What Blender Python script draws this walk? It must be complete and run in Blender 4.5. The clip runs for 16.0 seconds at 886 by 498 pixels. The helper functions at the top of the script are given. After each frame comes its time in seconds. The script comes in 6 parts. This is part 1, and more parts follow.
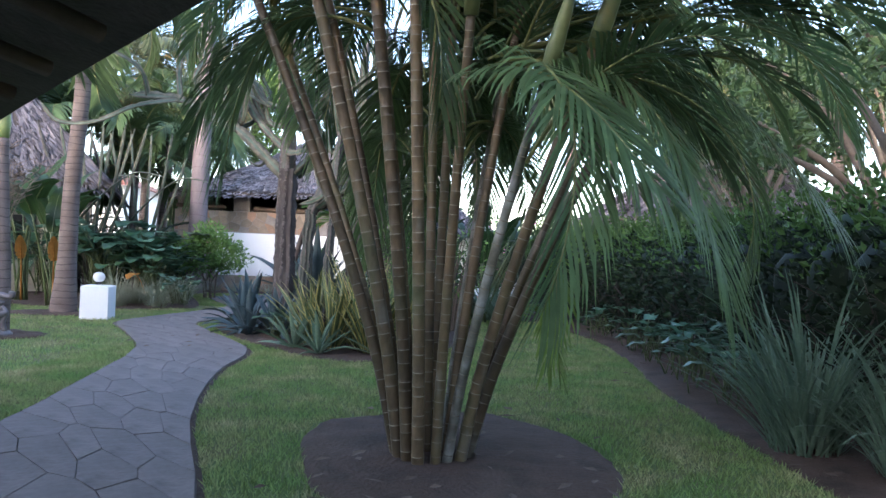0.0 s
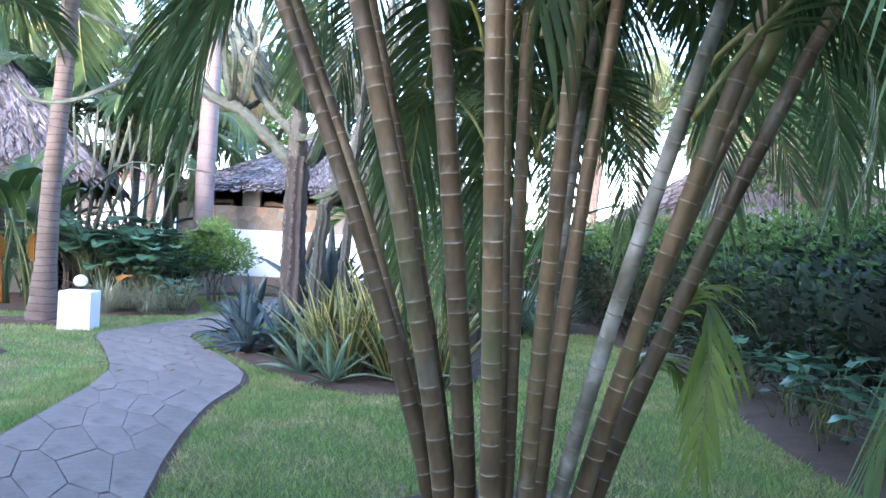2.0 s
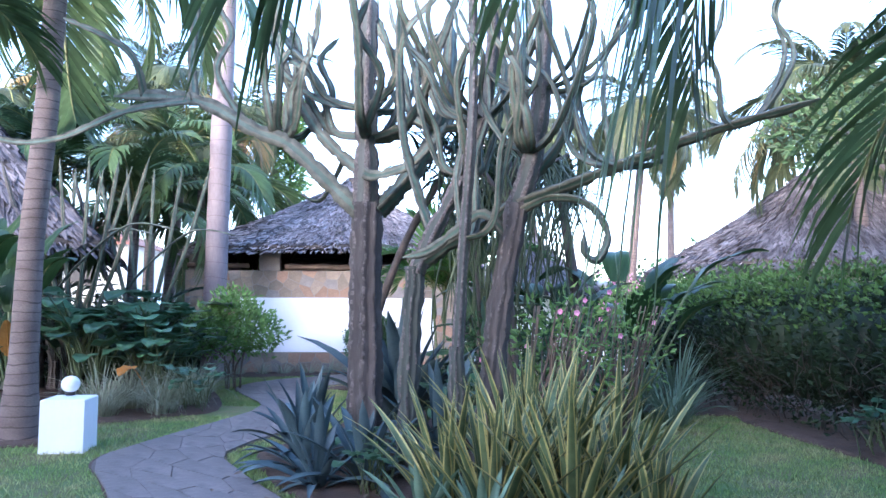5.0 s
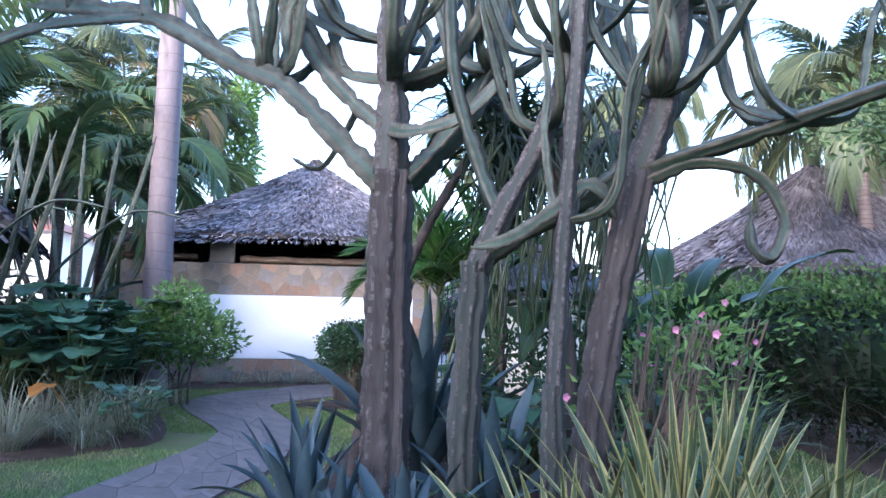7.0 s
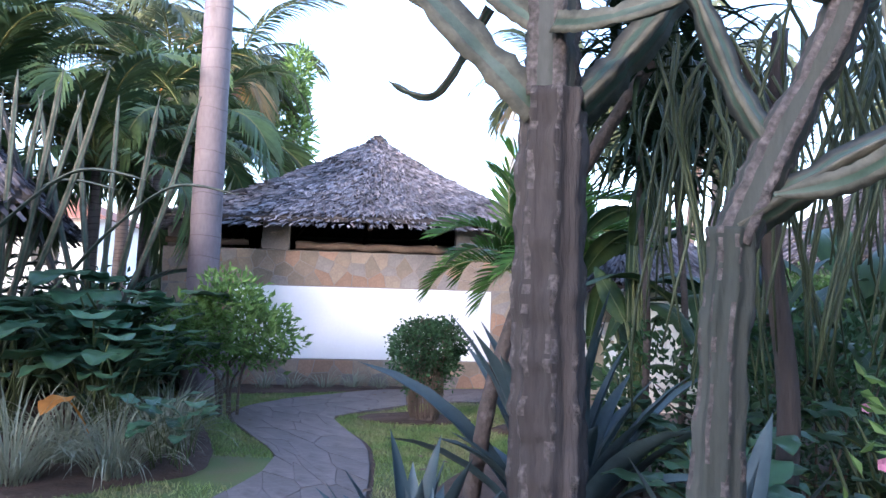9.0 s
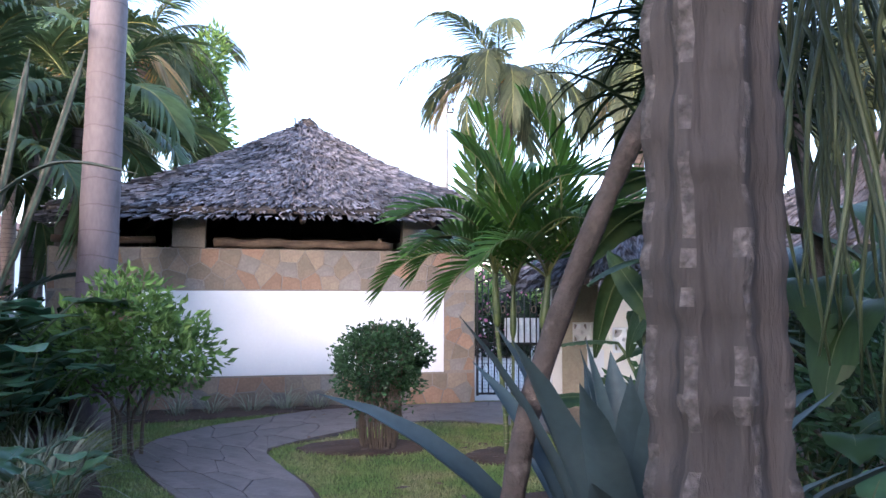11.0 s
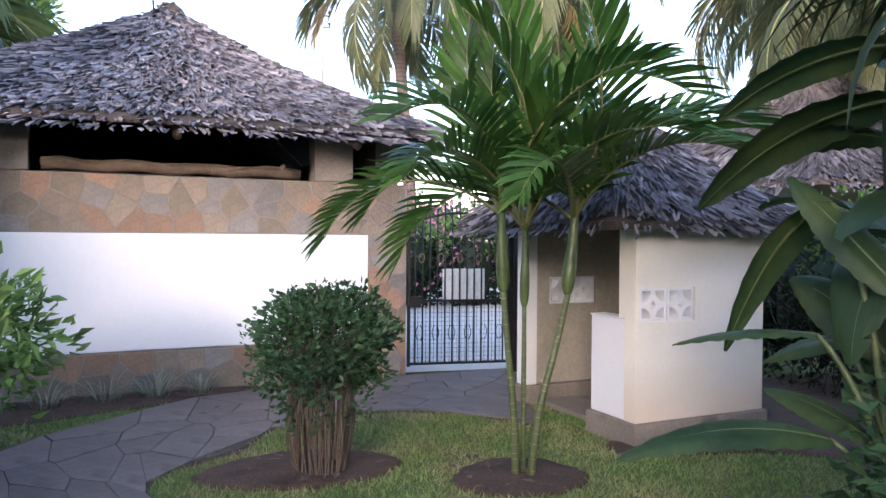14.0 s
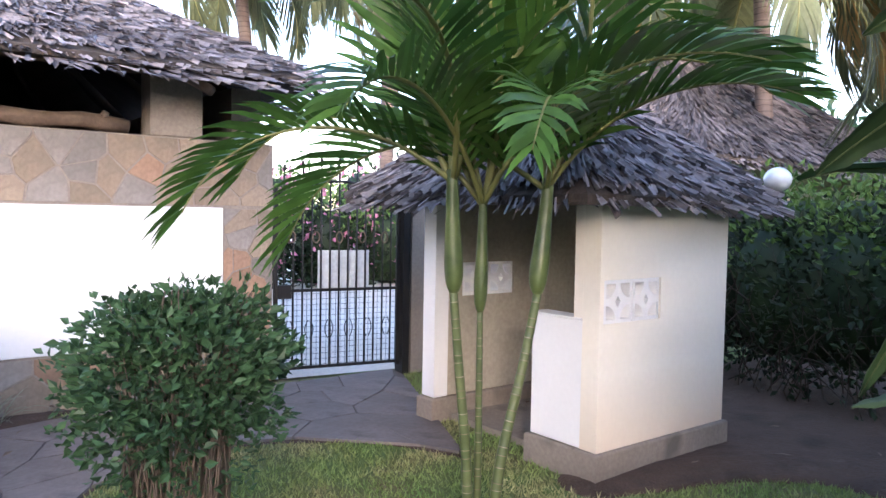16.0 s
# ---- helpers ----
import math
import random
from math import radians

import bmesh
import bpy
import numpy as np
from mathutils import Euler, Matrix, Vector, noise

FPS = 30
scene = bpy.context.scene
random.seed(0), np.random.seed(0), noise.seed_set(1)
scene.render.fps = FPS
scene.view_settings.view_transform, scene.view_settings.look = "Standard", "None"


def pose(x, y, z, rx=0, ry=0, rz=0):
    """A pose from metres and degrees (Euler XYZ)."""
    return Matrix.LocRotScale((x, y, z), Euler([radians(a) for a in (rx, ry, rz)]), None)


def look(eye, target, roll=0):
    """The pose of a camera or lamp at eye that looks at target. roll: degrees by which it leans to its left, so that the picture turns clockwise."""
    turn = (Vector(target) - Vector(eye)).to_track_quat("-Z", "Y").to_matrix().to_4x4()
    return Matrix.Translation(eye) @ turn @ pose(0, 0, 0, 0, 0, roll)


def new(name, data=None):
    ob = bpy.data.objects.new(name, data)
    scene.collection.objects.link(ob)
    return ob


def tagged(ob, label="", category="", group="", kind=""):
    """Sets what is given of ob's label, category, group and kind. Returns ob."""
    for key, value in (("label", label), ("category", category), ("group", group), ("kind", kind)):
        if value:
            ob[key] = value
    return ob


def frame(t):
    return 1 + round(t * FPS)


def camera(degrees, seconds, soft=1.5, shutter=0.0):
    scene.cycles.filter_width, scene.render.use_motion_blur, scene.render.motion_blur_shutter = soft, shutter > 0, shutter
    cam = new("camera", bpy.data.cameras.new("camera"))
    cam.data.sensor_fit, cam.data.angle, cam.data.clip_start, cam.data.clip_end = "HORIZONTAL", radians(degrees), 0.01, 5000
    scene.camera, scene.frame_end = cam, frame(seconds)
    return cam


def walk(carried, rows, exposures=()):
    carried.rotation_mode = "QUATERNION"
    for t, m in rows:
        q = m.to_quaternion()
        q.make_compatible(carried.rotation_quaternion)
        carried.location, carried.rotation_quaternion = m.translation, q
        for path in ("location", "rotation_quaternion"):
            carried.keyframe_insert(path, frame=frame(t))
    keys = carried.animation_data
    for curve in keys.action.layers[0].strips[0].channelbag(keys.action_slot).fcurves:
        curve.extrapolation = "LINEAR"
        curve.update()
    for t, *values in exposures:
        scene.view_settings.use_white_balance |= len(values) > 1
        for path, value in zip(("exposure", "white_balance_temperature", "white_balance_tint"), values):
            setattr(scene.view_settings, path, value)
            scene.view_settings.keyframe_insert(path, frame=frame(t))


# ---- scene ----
cam = camera(62.0, 16.0)
PATH = [
    (0, (0.407, 2.229, 1.258), (0.283, 4.225, 1.273), 2.4),
    (0.5, (0.419, 2.537, 1.253), (0.357, 4.536, 1.302), 2.2),
    (1, (0.376, 2.936, 1.295), (0.346, 4.933, 1.401), 2.0),
    (1.5, (0.284, 3.455, 1.311), (0.079, 5.442, 1.41), 2.9),
    (2, (0.049, 3.893, 1.336), (-0.119, 5.886, 1.341), 2.9),
    (2.5, (-0.174, 4.269, 1.403), (-0.435, 6.247, 1.55), 2.2),
    (3, (-0.446, 4.662, 1.426), (-0.849, 6.605, 1.68), 3.0),
    (3.5, (-0.759, 5.038, 1.471), (-1.128, 7.001, 1.558), 2.4),
    (4, (-0.991, 5.5, 1.46), (-1.397, 7.452, 1.623), 1.2),
    (4.2, (-1.065, 5.685, 1.457), (-1.433, 7.644, 1.625), 1.0),
    (6.3, (-2.155, 7.613, 1.589), (-2.096, 9.609, 1.693), -0.1),
    (6.5, (-2.226, 7.828, 1.583), (-2.272, 9.823, 1.72), 0.4),
    (7, (-2.398, 8.348, 1.582), (-2.383, 10.343, 1.724), 1.3),
    (7.5, (-2.547, 8.77, 1.604), (-2.503, 10.766, 1.714), 1.4),
    (8, (-2.709, 9.264, 1.611), (-2.859, 11.254, 1.744), 2.0),
    (8.5, (-2.892, 9.672, 1.589), (-2.928, 11.668, 1.714), 2.0),
    (9, (-3.022, 10.172, 1.571), (-3.127, 12.166, 1.691), 1.7),
    (9.2, (-3.079, 10.387, 1.562), (-3.19, 12.38, 1.684), 1.8),
    (11.3, (-3.574, 12.113, 1.511), (-3.456, 14.104, 1.652), 0.0),
    (11.5, (-3.689, 12.375, 1.562), (-3.617, 14.368, 1.709), 0.2),
    (12, (-3.835, 12.743, 1.555), (-3.724, 14.735, 1.691), 0.6),
    (12.5, (-3.976, 13.166, 1.561), (-3.85, 15.158, 1.691), 0.7),
    (13, (-4.133, 13.583, 1.552), (-4.036, 15.58, 1.611), 0.5),
    (13.5, (-4.187, 13.967, 1.612), (-4.052, 15.962, 1.627), 0.4),
    (14, (-4.155, 14.295, 1.587), (-3.642, 16.228, 1.559), 0.4),
    (14.5, (-4.145, 14.714, 1.638), (-3.233, 16.494, 1.633), 1.0),
    (15, (-4.065, 15.126, 1.674), (-3.051, 16.849, 1.606), 1.3),
    (15.5, (-4.072, 15.535, 1.616), (-3.006, 17.225, 1.541), 2.1),
    (16, (-4.137, 15.925, 1.596), (-3.207, 17.694, 1.502), 1.0),
]
EXPOSE = [(0.0, 2.65, 5750, 20), (1.0, 3.3, 5700, 20), (2.0, 3.55, 5500, 20), (3.0, 3.4, 5300, 20), (4.2, 3.15, 5100, 21), (6.3, 2.7, 4950, 22), (9.0, 2.6, 5350, 24), (11.5, 2.4, 5600, 24), (14.0, 2.4, 5850, 24), (15.5, 2.75, 5800, 24), (16.0, 2.75, 5850, 24)]
walk(cam, [(t, look(eye, target, roll)) for t, eye, target, roll in PATH], EXPOSE)

# ---- light ----
SUN_EL, SUN_AZ = radians(11), radians(205)          # low sun behind the walker
world = bpy.data.worlds.new("world")
scene.world = world
world.use_nodes = True
wn = world.node_tree.nodes
sky = wn.new("ShaderNodeTexSky")
sky.sky_type, sky.sun_disc = "NISHITA", False
sky.sun_elevation, sky.sun_rotation = SUN_EL, SUN_AZ
sky.air_density, sky.dust_density, sky.ozone_density = 1.0, 1.5, 1.0
wn["Background"].inputs["Strength"].default_value = 0.2
world.node_tree.links.new(sky.outputs["Color"], wn["Background"].inputs["Color"])
sun_data = bpy.data.lights.new("sun", "SUN")
sun_data.energy, sun_data.angle, sun_data.color = 1.05, radians(16), (1.0, 0.88, 0.73)
sun = new("sun", sun_data)
sun_dir = Vector((math.sin(SUN_AZ) * math.cos(SUN_EL), math.cos(SUN_AZ) * math.cos(SUN_EL), math.sin(SUN_EL)))
sun.matrix_world = look(sun_dir * 60, (0, 0, 0))


# ---- materials ----
def material(name, colours, scale=4.0, fine=40.0, rough=0.7, bump=0.3, bump_scale=None, vary=0.0, island=0.0, stretch=(1, 1, 1),
             metal=0.0, translucent=0.0, stain=None, coat=0.0, bands=None, detail=6.0, grain=0.28, dirt=None):
    """colours: stops of a ramp over broad noise; fine noise darkens it; vary/island: brightness spread between pieces."""
    m = bpy.data.materials.new(name)
    m.use_nodes = True
    nt, n = m.node_tree, m.node_tree.nodes
    link = nt.links.new
    b = n["Principled BSDF"]
    tc = n.new("ShaderNodeTexCoord")
    mp = n.new("ShaderNodeMapping")
    mp.inputs["Scale"].default_value = stretch
    link(tc.outputs["Object"], mp.inputs["Vector"])

    def noise_tex(sc, det=detail):
        t = n.new("ShaderNodeTexNoise")
        t.inputs["Scale"].default_value, t.inputs["Detail"].default_value = sc, det
        link(mp.outputs["Vector"], t.inputs["Vector"])
        return t
    big, small = noise_tex(scale), noise_tex(fine)
    ramp = n.new("ShaderNodeValToRGB")
    els = ramp.color_ramp.elements
    k = len(colours)
    while len(els) < k:
        els.new(0.5)
    for i, c in enumerate(colours):
        els[i].position = 0.3 + 0.4 * i / max(1, k - 1)
        els[i].color = (*c, 1)
    link(big.outputs["Fac"], ramp.inputs["Fac"])
    col = ramp.outputs["Color"]

    def mult(c, fac_socket, lo, hi):
        mr = n.new("ShaderNodeMapRange")
        mr.inputs["To Min"].default_value, mr.inputs["To Max"].default_value = lo, hi
        link(fac_socket, mr.inputs["Value"])
        mx = n.new("ShaderNodeMix")
        mx.data_type, mx.blend_type = "RGBA", "MULTIPLY"
        mx.inputs["Factor"].default_value = 1.0
        link(c, mx.inputs[6])
        link(mr.outputs["Result"], mx.inputs[7])
        return mx.outputs[2]
    col = mult(col, small.outputs["Fac"], 1 - grain, 1 + grain)
    if vary:
        oi = n.new("ShaderNodeObjectInfo")
        col = mult(col, oi.outputs["Random"], 1 - vary, 1 + vary)
    if island:
        ge = n.new("ShaderNodeNewGeometry")
        col = mult(col, ge.outputs["Random Per Island"], 1 - island, 1 + island)
    if stain:
        st = noise_tex(stain[1], 4.0)
        sr = n.new("ShaderNodeValToRGB")
        sr.color_ramp.elements[0].position, sr.color_ramp.elements[1].position = stain[2], stain[2] + 0.12
        link(st.outputs["Fac"], sr.inputs["Fac"])
        mx = n.new("ShaderNodeMix")
        mx.data_type = "RGBA"
        link(sr.outputs["Color"], mx.inputs[0])
        link(col, mx.inputs[6])
        mx.inputs[7].default_value = (*stain[0], 1)
        col = mx.outputs[2]
    if bands:                                        # (colour, rings per metre, share): rings up a stem
        sep = n.new("ShaderNodeSeparateXYZ")
        link(tc.outputs["Object"], sep.inputs[0])
        ma = n.new("ShaderNodeMath")
        ma.operation = "MULTIPLY_ADD"
        ma.inputs[1].default_value = bands[1]
        link(sep.outputs[2], ma.inputs[0])
        link(big.outputs["Fac"], ma.inputs[2])
        fr = n.new("ShaderNodeMath")
        fr.operation = "FRACT"
        link(ma.outputs[0], fr.inputs[0])
        lt = n.new("ShaderNodeMath")
        lt.operation = "LESS_THAN"
        lt.inputs[1].default_value = bands[2]
        link(fr.outputs[0], lt.inputs[0])
        mx = n.new("ShaderNodeMix")
        mx.data_type = "RGBA"
        link(lt.outputs[0], mx.inputs[0])
        link(col, mx.inputs[6])
        mx.inputs[7].default_value = (*bands[0], 1)
        col = mx.outputs[2]
    if dirt:                                         # (colour, foot, height): soil splashed up a wall's foot
        sep = n.new("ShaderNodeSeparateXYZ")
        link(tc.outputs["Object"], sep.inputs[0])
        mr = n.new("ShaderNodeMapRange")
        mr.inputs["From Min"].default_value, mr.inputs["From Max"].default_value = dirt[1] + dirt[2], dirt[1]
        link(sep.outputs[2], mr.inputs["Value"])
        mu = n.new("ShaderNodeMath")
        mu.operation = "MULTIPLY"
        link(mr.outputs["Result"], mu.inputs[0])
        link(big.outputs["Fac"], mu.inputs[1])
        mx = n.new("ShaderNodeMix")
        mx.data_type = "RGBA"
        link(mu.outputs[0], mx.inputs[0])
        link(col, mx.inputs[6])
        mx.inputs[7].default_value = (*dirt[0], 1)
        col = mx.outputs[2]
    link(col, b.inputs["Base Color"])
    b.inputs["Specular IOR Level"].default_value = 0.25 if translucent else 0.45
    b.inputs["Roughness"].default_value, b.inputs["Metallic"].default_value = rough, metal
    b.inputs["Coat Weight"].default_value = coat
    if bump:
        bt = noise_tex(bump_scale or fine)
        bp = n.new("ShaderNodeBump")
        bp.inputs["Strength"].default_value, bp.inputs["Distance"].default_value = bump, 0.02
        link(bt.outputs["Fac"], bp.inputs["Height"])
        link(bp.outputs["Normal"], b.inputs["Normal"])
    if translucent:
        tr = n.new("ShaderNodeBsdfTranslucent")
        link(col, tr.inputs["Color"])
        ms = n.new("ShaderNodeMixShader")
        ms.inputs[0].default_value = translucent
        link(b.outputs[0], ms.inputs[1])
        link(tr.outputs[0], ms.inputs[2])
        link(ms.outputs[0], n["Material Output"].inputs["Surface"])
    return m


GRASS = material("lawn_soil_grass", [(0.16, 0.135, 0.07), (0.12, 0.15, 0.05), (0.09, 0.16, 0.04)], 1.6, 60, 0.95, 0.8, 90)
BLADE = material("grass_blade", [(0.40, 0.36, 0.19), (0.24, 0.30, 0.105), (0.165, 0.275, 0.08)], 2.0, 20, 0.6, 0, island=0.4, translucent=0.3)
SOIL = material("garden_soil", [(0.045, 0.028, 0.019), (0.085, 0.054, 0.038), (0.06, 0.038, 0.028)], 2.5, 45, 0.95, 1.0, 35, stain=((0.11, 0.075, 0.055), 6, 0.62))
FLAG = material("flagstone", [(0.115, 0.094, 0.085), (0.15, 0.125, 0.114), (0.19, 0.16, 0.148)], 1.6, 30, 0.7, 0.5, 14, vary=0.09, stain=((0.09, 0.072, 0.064), 2.3, 0.58))
MORTAR = material("path_joint", [(0.085, 0.07, 0.062), (0.12, 0.1, 0.09)], 3, 50, 0.9, 0.6, 60)
WHITE = material("white_limewash", [(0.80, 0.80, 0.80), (0.84, 0.84, 0.83)], 1.3, 30, 0.75, 0.05, 25, grain=0.04)
CREAM = material("cream_limewash", [(0.83, 0.78, 0.67), (0.88, 0.84, 0.76)], 1.0, 25, 0.75, 0.06, 25, grain=0.05, dirt=((0.50, 0.33, 0.18), 0.15, 0.5))
WALLSTONE = material("wall_stone_tan", [(0.21, 0.17, 0.13), (0.29, 0.225, 0.16)], 2.5, 28, 0.85, 0.5, 30, vary=0.2)
WALLSTONE_RED = material("wall_stone_red", [(0.26, 0.165, 0.11), (0.33, 0.21, 0.14)], 2.5, 28, 0.85, 0.5, 30, vary=0.2)
WALLSTONE_GREY = material("wall_stone_grey", [(0.19, 0.17, 0.15), (0.26, 0.235, 0.21)], 2.5, 28, 0.85, 0.5, 30, vary=0.2)
CEMENT = material("cement", [(0.21, 0.178, 0.148), (0.29, 0.248, 0.205)], 2.0, 35, 0.85, 0.4, 50, stain=((0.15, 0.13, 0.11), 2.2, 0.6))
THATCH = material("palm_thatch", [(0.125, 0.11, 0.113), (0.20, 0.178, 0.185), (0.285, 0.258, 0.268)], 1.2, 30, 0.7, 0.2, 60, island=0.65)
# Darker copy of the thatch, with the far roofs' shade in its colour.
THATCH_SHADED = material("shaded_thatch", [(0.06, 0.053, 0.057), (0.10, 0.089, 0.097), (0.15, 0.135, 0.145)], 1.2, 30, 0.8, 0.2, 60, island=0.6)
# Darkened so that gaps between strips and the eave's edge look shaded.
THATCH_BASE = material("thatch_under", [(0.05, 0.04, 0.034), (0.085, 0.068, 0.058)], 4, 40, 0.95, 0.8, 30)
TIMBER = material("dark_timber", [(0.075, 0.05, 0.035), (0.13, 0.09, 0.06)], 3, 30, 0.7, 0.4, 30, stretch=(1, 1, 0.3))
LOG = material("log_bark", [(0.10, 0.068, 0.048), (0.17, 0.12, 0.082)], 5, 30, 0.85, 0.5, 30)
IRON = material("black_iron", [(0.012, 0.012, 0.013), (0.022, 0.021, 0.02)], 6, 40, 0.5, 0.1, metal=0.3)
SHEET = material("painted_sheet", [(0.50, 0.54, 0.56), (0.60, 0.63, 0.64)], 3, 30, 0.45, 0.1)
SAND = material("pale_sand", [(0.64, 0.59, 0.52), (0.75, 0.70, 0.63)], 0.8, 30, 0.95, 0.5, 30)
GLOBE = material("opal_glass", [(0.82, 0.80, 0.74), (0.86, 0.84, 0.80)], 2, 10, 0.25, 0, coat=0.3)
BARK_CANE = material("cane_stem", [(0.06, 0.043, 0.024), (0.135, 0.09, 0.045), (0.10, 0.09, 0.042)], 4, 40, 0.5, 0.25, 50, vary=0.35, stretch=(1, 1, 0.5), stain=((0.17, 0.15, 0.11), 6, 0.6))
CANE_GREEN = material("cane_green_stem", [(0.06, 0.085, 0.03), (0.11, 0.13, 0.05)], 3, 30, 0.45, 0.1, vary=0.15)
CANE_PALE = material("lichened_cane", [(0.075, 0.065, 0.04), (0.16, 0.15, 0.115), (0.34, 0.33, 0.29)], 7, 40, 0.6, 0.2, 50, vary=0.2)
CANE_DARK_RING = material("cane_scar", [(0.08, 0.065, 0.045), (0.14, 0.12, 0.09)], 8, 40, 0.7, 0.2)
CANE_RING = material("cane_ring", [(0.12, 0.095, 0.06), (0.20, 0.17, 0.12), (0.33, 0.29, 0.22)], 22, 60, 0.75, 0.2, vary=0.25)
BARK_PALM = material("palm_trunk", [(0.115, 0.085, 0.074), (0.18, 0.138, 0.122)], 3, 40, 0.85, 0.5, 30, stretch=(1, 1, 2), bands=((0.075, 0.056, 0.047), 9.0, 0.12))
BARK_ROYAL = material("royal_trunk", [(0.155, 0.122, 0.122), (0.225, 0.185, 0.187)], 1.0, 30, 0.7, 0.25, 25, stretch=(1, 1, 0.35), stain=((0.075, 0.058, 0.057), 2.6, 0.6), bands=((0.13, 0.10, 0.098), 3.3, 0.05))
CANE_SHAFT = material("cane_crownshaft", [(0.10, 0.12, 0.045), (0.17, 0.185, 0.07)], 2, 20, 0.4, 0.05, vary=0.25)
TRIO_SHAFT = material("young_crownshaft", [(0.04, 0.065, 0.02), (0.10, 0.13, 0.04)], 5, 20, 0.4, 0.1)
EUPH_OLD = material("euphorbia_old_limb", [(0.03, 0.036, 0.029), (0.055, 0.06, 0.05), (0.10, 0.099, 0.088)], 4, 45, 0.8, 0.6, 28, stretch=(1, 1, 0.2))
TWIG_DARK = material("dark_hedge_twig", [(0.03, 0.022, 0.017), (0.075, 0.055, 0.042)], 4, 40, 0.9, 0.3, 30)
SHAFT = material("crownshaft", [(0.22, 0.27, 0.09), (0.30, 0.33, 0.12)], 2, 20, 0.4, 0.05)
FROND = material("cane_frond", [(0.065, 0.108, 0.045), (0.11, 0.165, 0.066)], 2, 15, 0.4, 0, vary=0.35, island=0.3, translucent=0.32)
FROND_TRIO = material("trio_frond", [(0.038, 0.095, 0.018), (0.08, 0.165, 0.03)], 2, 15, 0.35, 0, vary=0.25, island=0.35, translucent=0.3)
FROND_YOUNG = material("young_frond", [(0.13, 0.21, 0.04), (0.20, 0.28, 0.06)], 2, 15, 0.4, 0, island=0.2, translucent=0.4)
FROND_DRY = material("dry_frond", [(0.22, 0.15, 0.06), (0.34, 0.23, 0.09)], 2, 15, 0.6, 0, vary=0.2, island=0.2, translucent=0.3)
FROND_COCO = material("coconut_frond", [(0.07, 0.095, 0.05), (0.125, 0.135, 0.065)], 1, 15, 0.45, 0, vary=0.3, island=0.25, translucent=0.35)
FROND_BLUE = material("cycad_frond", [(0.035, 0.065, 0.05), (0.06, 0.10, 0.07)], 2, 15, 0.4, 0, vary=0.2, island=0.2, translucent=0.2)
RACHIS = material("frond_rib", [(0.12, 0.13, 0.04), (0.19, 0.19, 0.06)], 2, 15, 0.5, 0)
EUPH_BARK = material("euphorbia_bark", [(0.03, 0.025, 0.023), (0.06, 0.05, 0.046), (0.10, 0.086, 0.08)], 4, 45, 0.85, 1.0, 28, stretch=(1, 1, 0.12), stain=((0.034, 0.028, 0.025), 7, 0.6))
EUPH = material("euphorbia_green", [(0.03, 0.055, 0.036), (0.055, 0.09, 0.062), (0.115, 0.155, 0.12)], 3, 35, 0.5, 0.2, 25, vary=0.2)
EUPH_RIDGE = material("euphorbia_ridge", [(0.05, 0.042, 0.038), (0.085, 0.073, 0.067), (0.15, 0.13, 0.12)], 30, 60, 0.9, 0.9, 40)
EUPH_EDGE = material("euphorbia_edge", [(0.06, 0.06, 0.045), (0.14, 0.135, 0.10)], 12, 50, 0.8, 0.2)
AGAVE = material("blue_agave", [(0.035, 0.062, 0.07), (0.068, 0.10, 0.108)], 3, 25, 0.5, 0.05, vary=0.25, island=0.15)
SANS = material("variegated_green", [(0.06, 0.09, 0.035), (0.11, 0.14, 0.06)], 14, 40, 0.45, 0.05, island=0.25)
SANS_EDGE = material("variegated_margin", [(0.29, 0.255, 0.08), (0.42, 0.36, 0.13)], 6, 30, 0.5, 0, island=0.3)
STRAP = material("strap_leaf", [(0.11, 0.17, 0.115), (0.17, 0.24, 0.16)], 3, 25, 0.45, 0, island=0.3, translucent=0.15)
LIRIOPE = material("striped_grass", [(0.14, 0.17, 0.10), (0.26, 0.28, 0.20), (0.36, 0.36, 0.28)], 3, 25, 0.5, 0, island=0.4, translucent=0.15)
# Hedge light is in the colours: near-black shaded leaves, lighter lit ones on top.
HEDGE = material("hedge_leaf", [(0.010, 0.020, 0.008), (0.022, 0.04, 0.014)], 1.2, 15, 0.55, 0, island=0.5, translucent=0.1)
HEDGE_LIT = material("hedge_lit_leaf", [(0.065, 0.122, 0.029), (0.101, 0.166, 0.043)], 1.2, 15, 0.45, 0, island=0.35, translucent=0.3)
SHRUB = material("shrub_leaf", [(0.11, 0.20, 0.05), (0.18, 0.29, 0.085)], 2, 15, 0.42, 0, island=0.35, translucent=0.3)
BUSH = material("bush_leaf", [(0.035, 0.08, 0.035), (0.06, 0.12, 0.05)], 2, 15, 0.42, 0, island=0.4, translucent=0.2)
TREE_LEAF = material("tree_leaf", [(0.05, 0.085, 0.032), (0.09, 0.135, 0.05)], 1.5, 15, 0.5, 0, island=0.4, translucent=0.25)
BROAD = material("broad_leaf", [(0.05, 0.12, 0.06), (0.09, 0.18, 0.095)], 3, 15, 0.28, 0, island=0.3, vary=0.25, translucent=0.2)
BANANA = material("banana_leaf", [(0.02, 0.045, 0.014), (0.042, 0.078, 0.024)], 2.5, 14, 0.4, 0.1, 60, vary=0.3, translucent=0.25, stretch=(1, 6, 1))
BANANA_DARK = material("dark_paddle_leaf", [(0.012, 0.03, 0.012), (0.028, 0.055, 0.02), (0.055, 0.08, 0.025)], 2.5, 20, 0.5, 0.1, 40, translucent=0.15, vary=0.25)
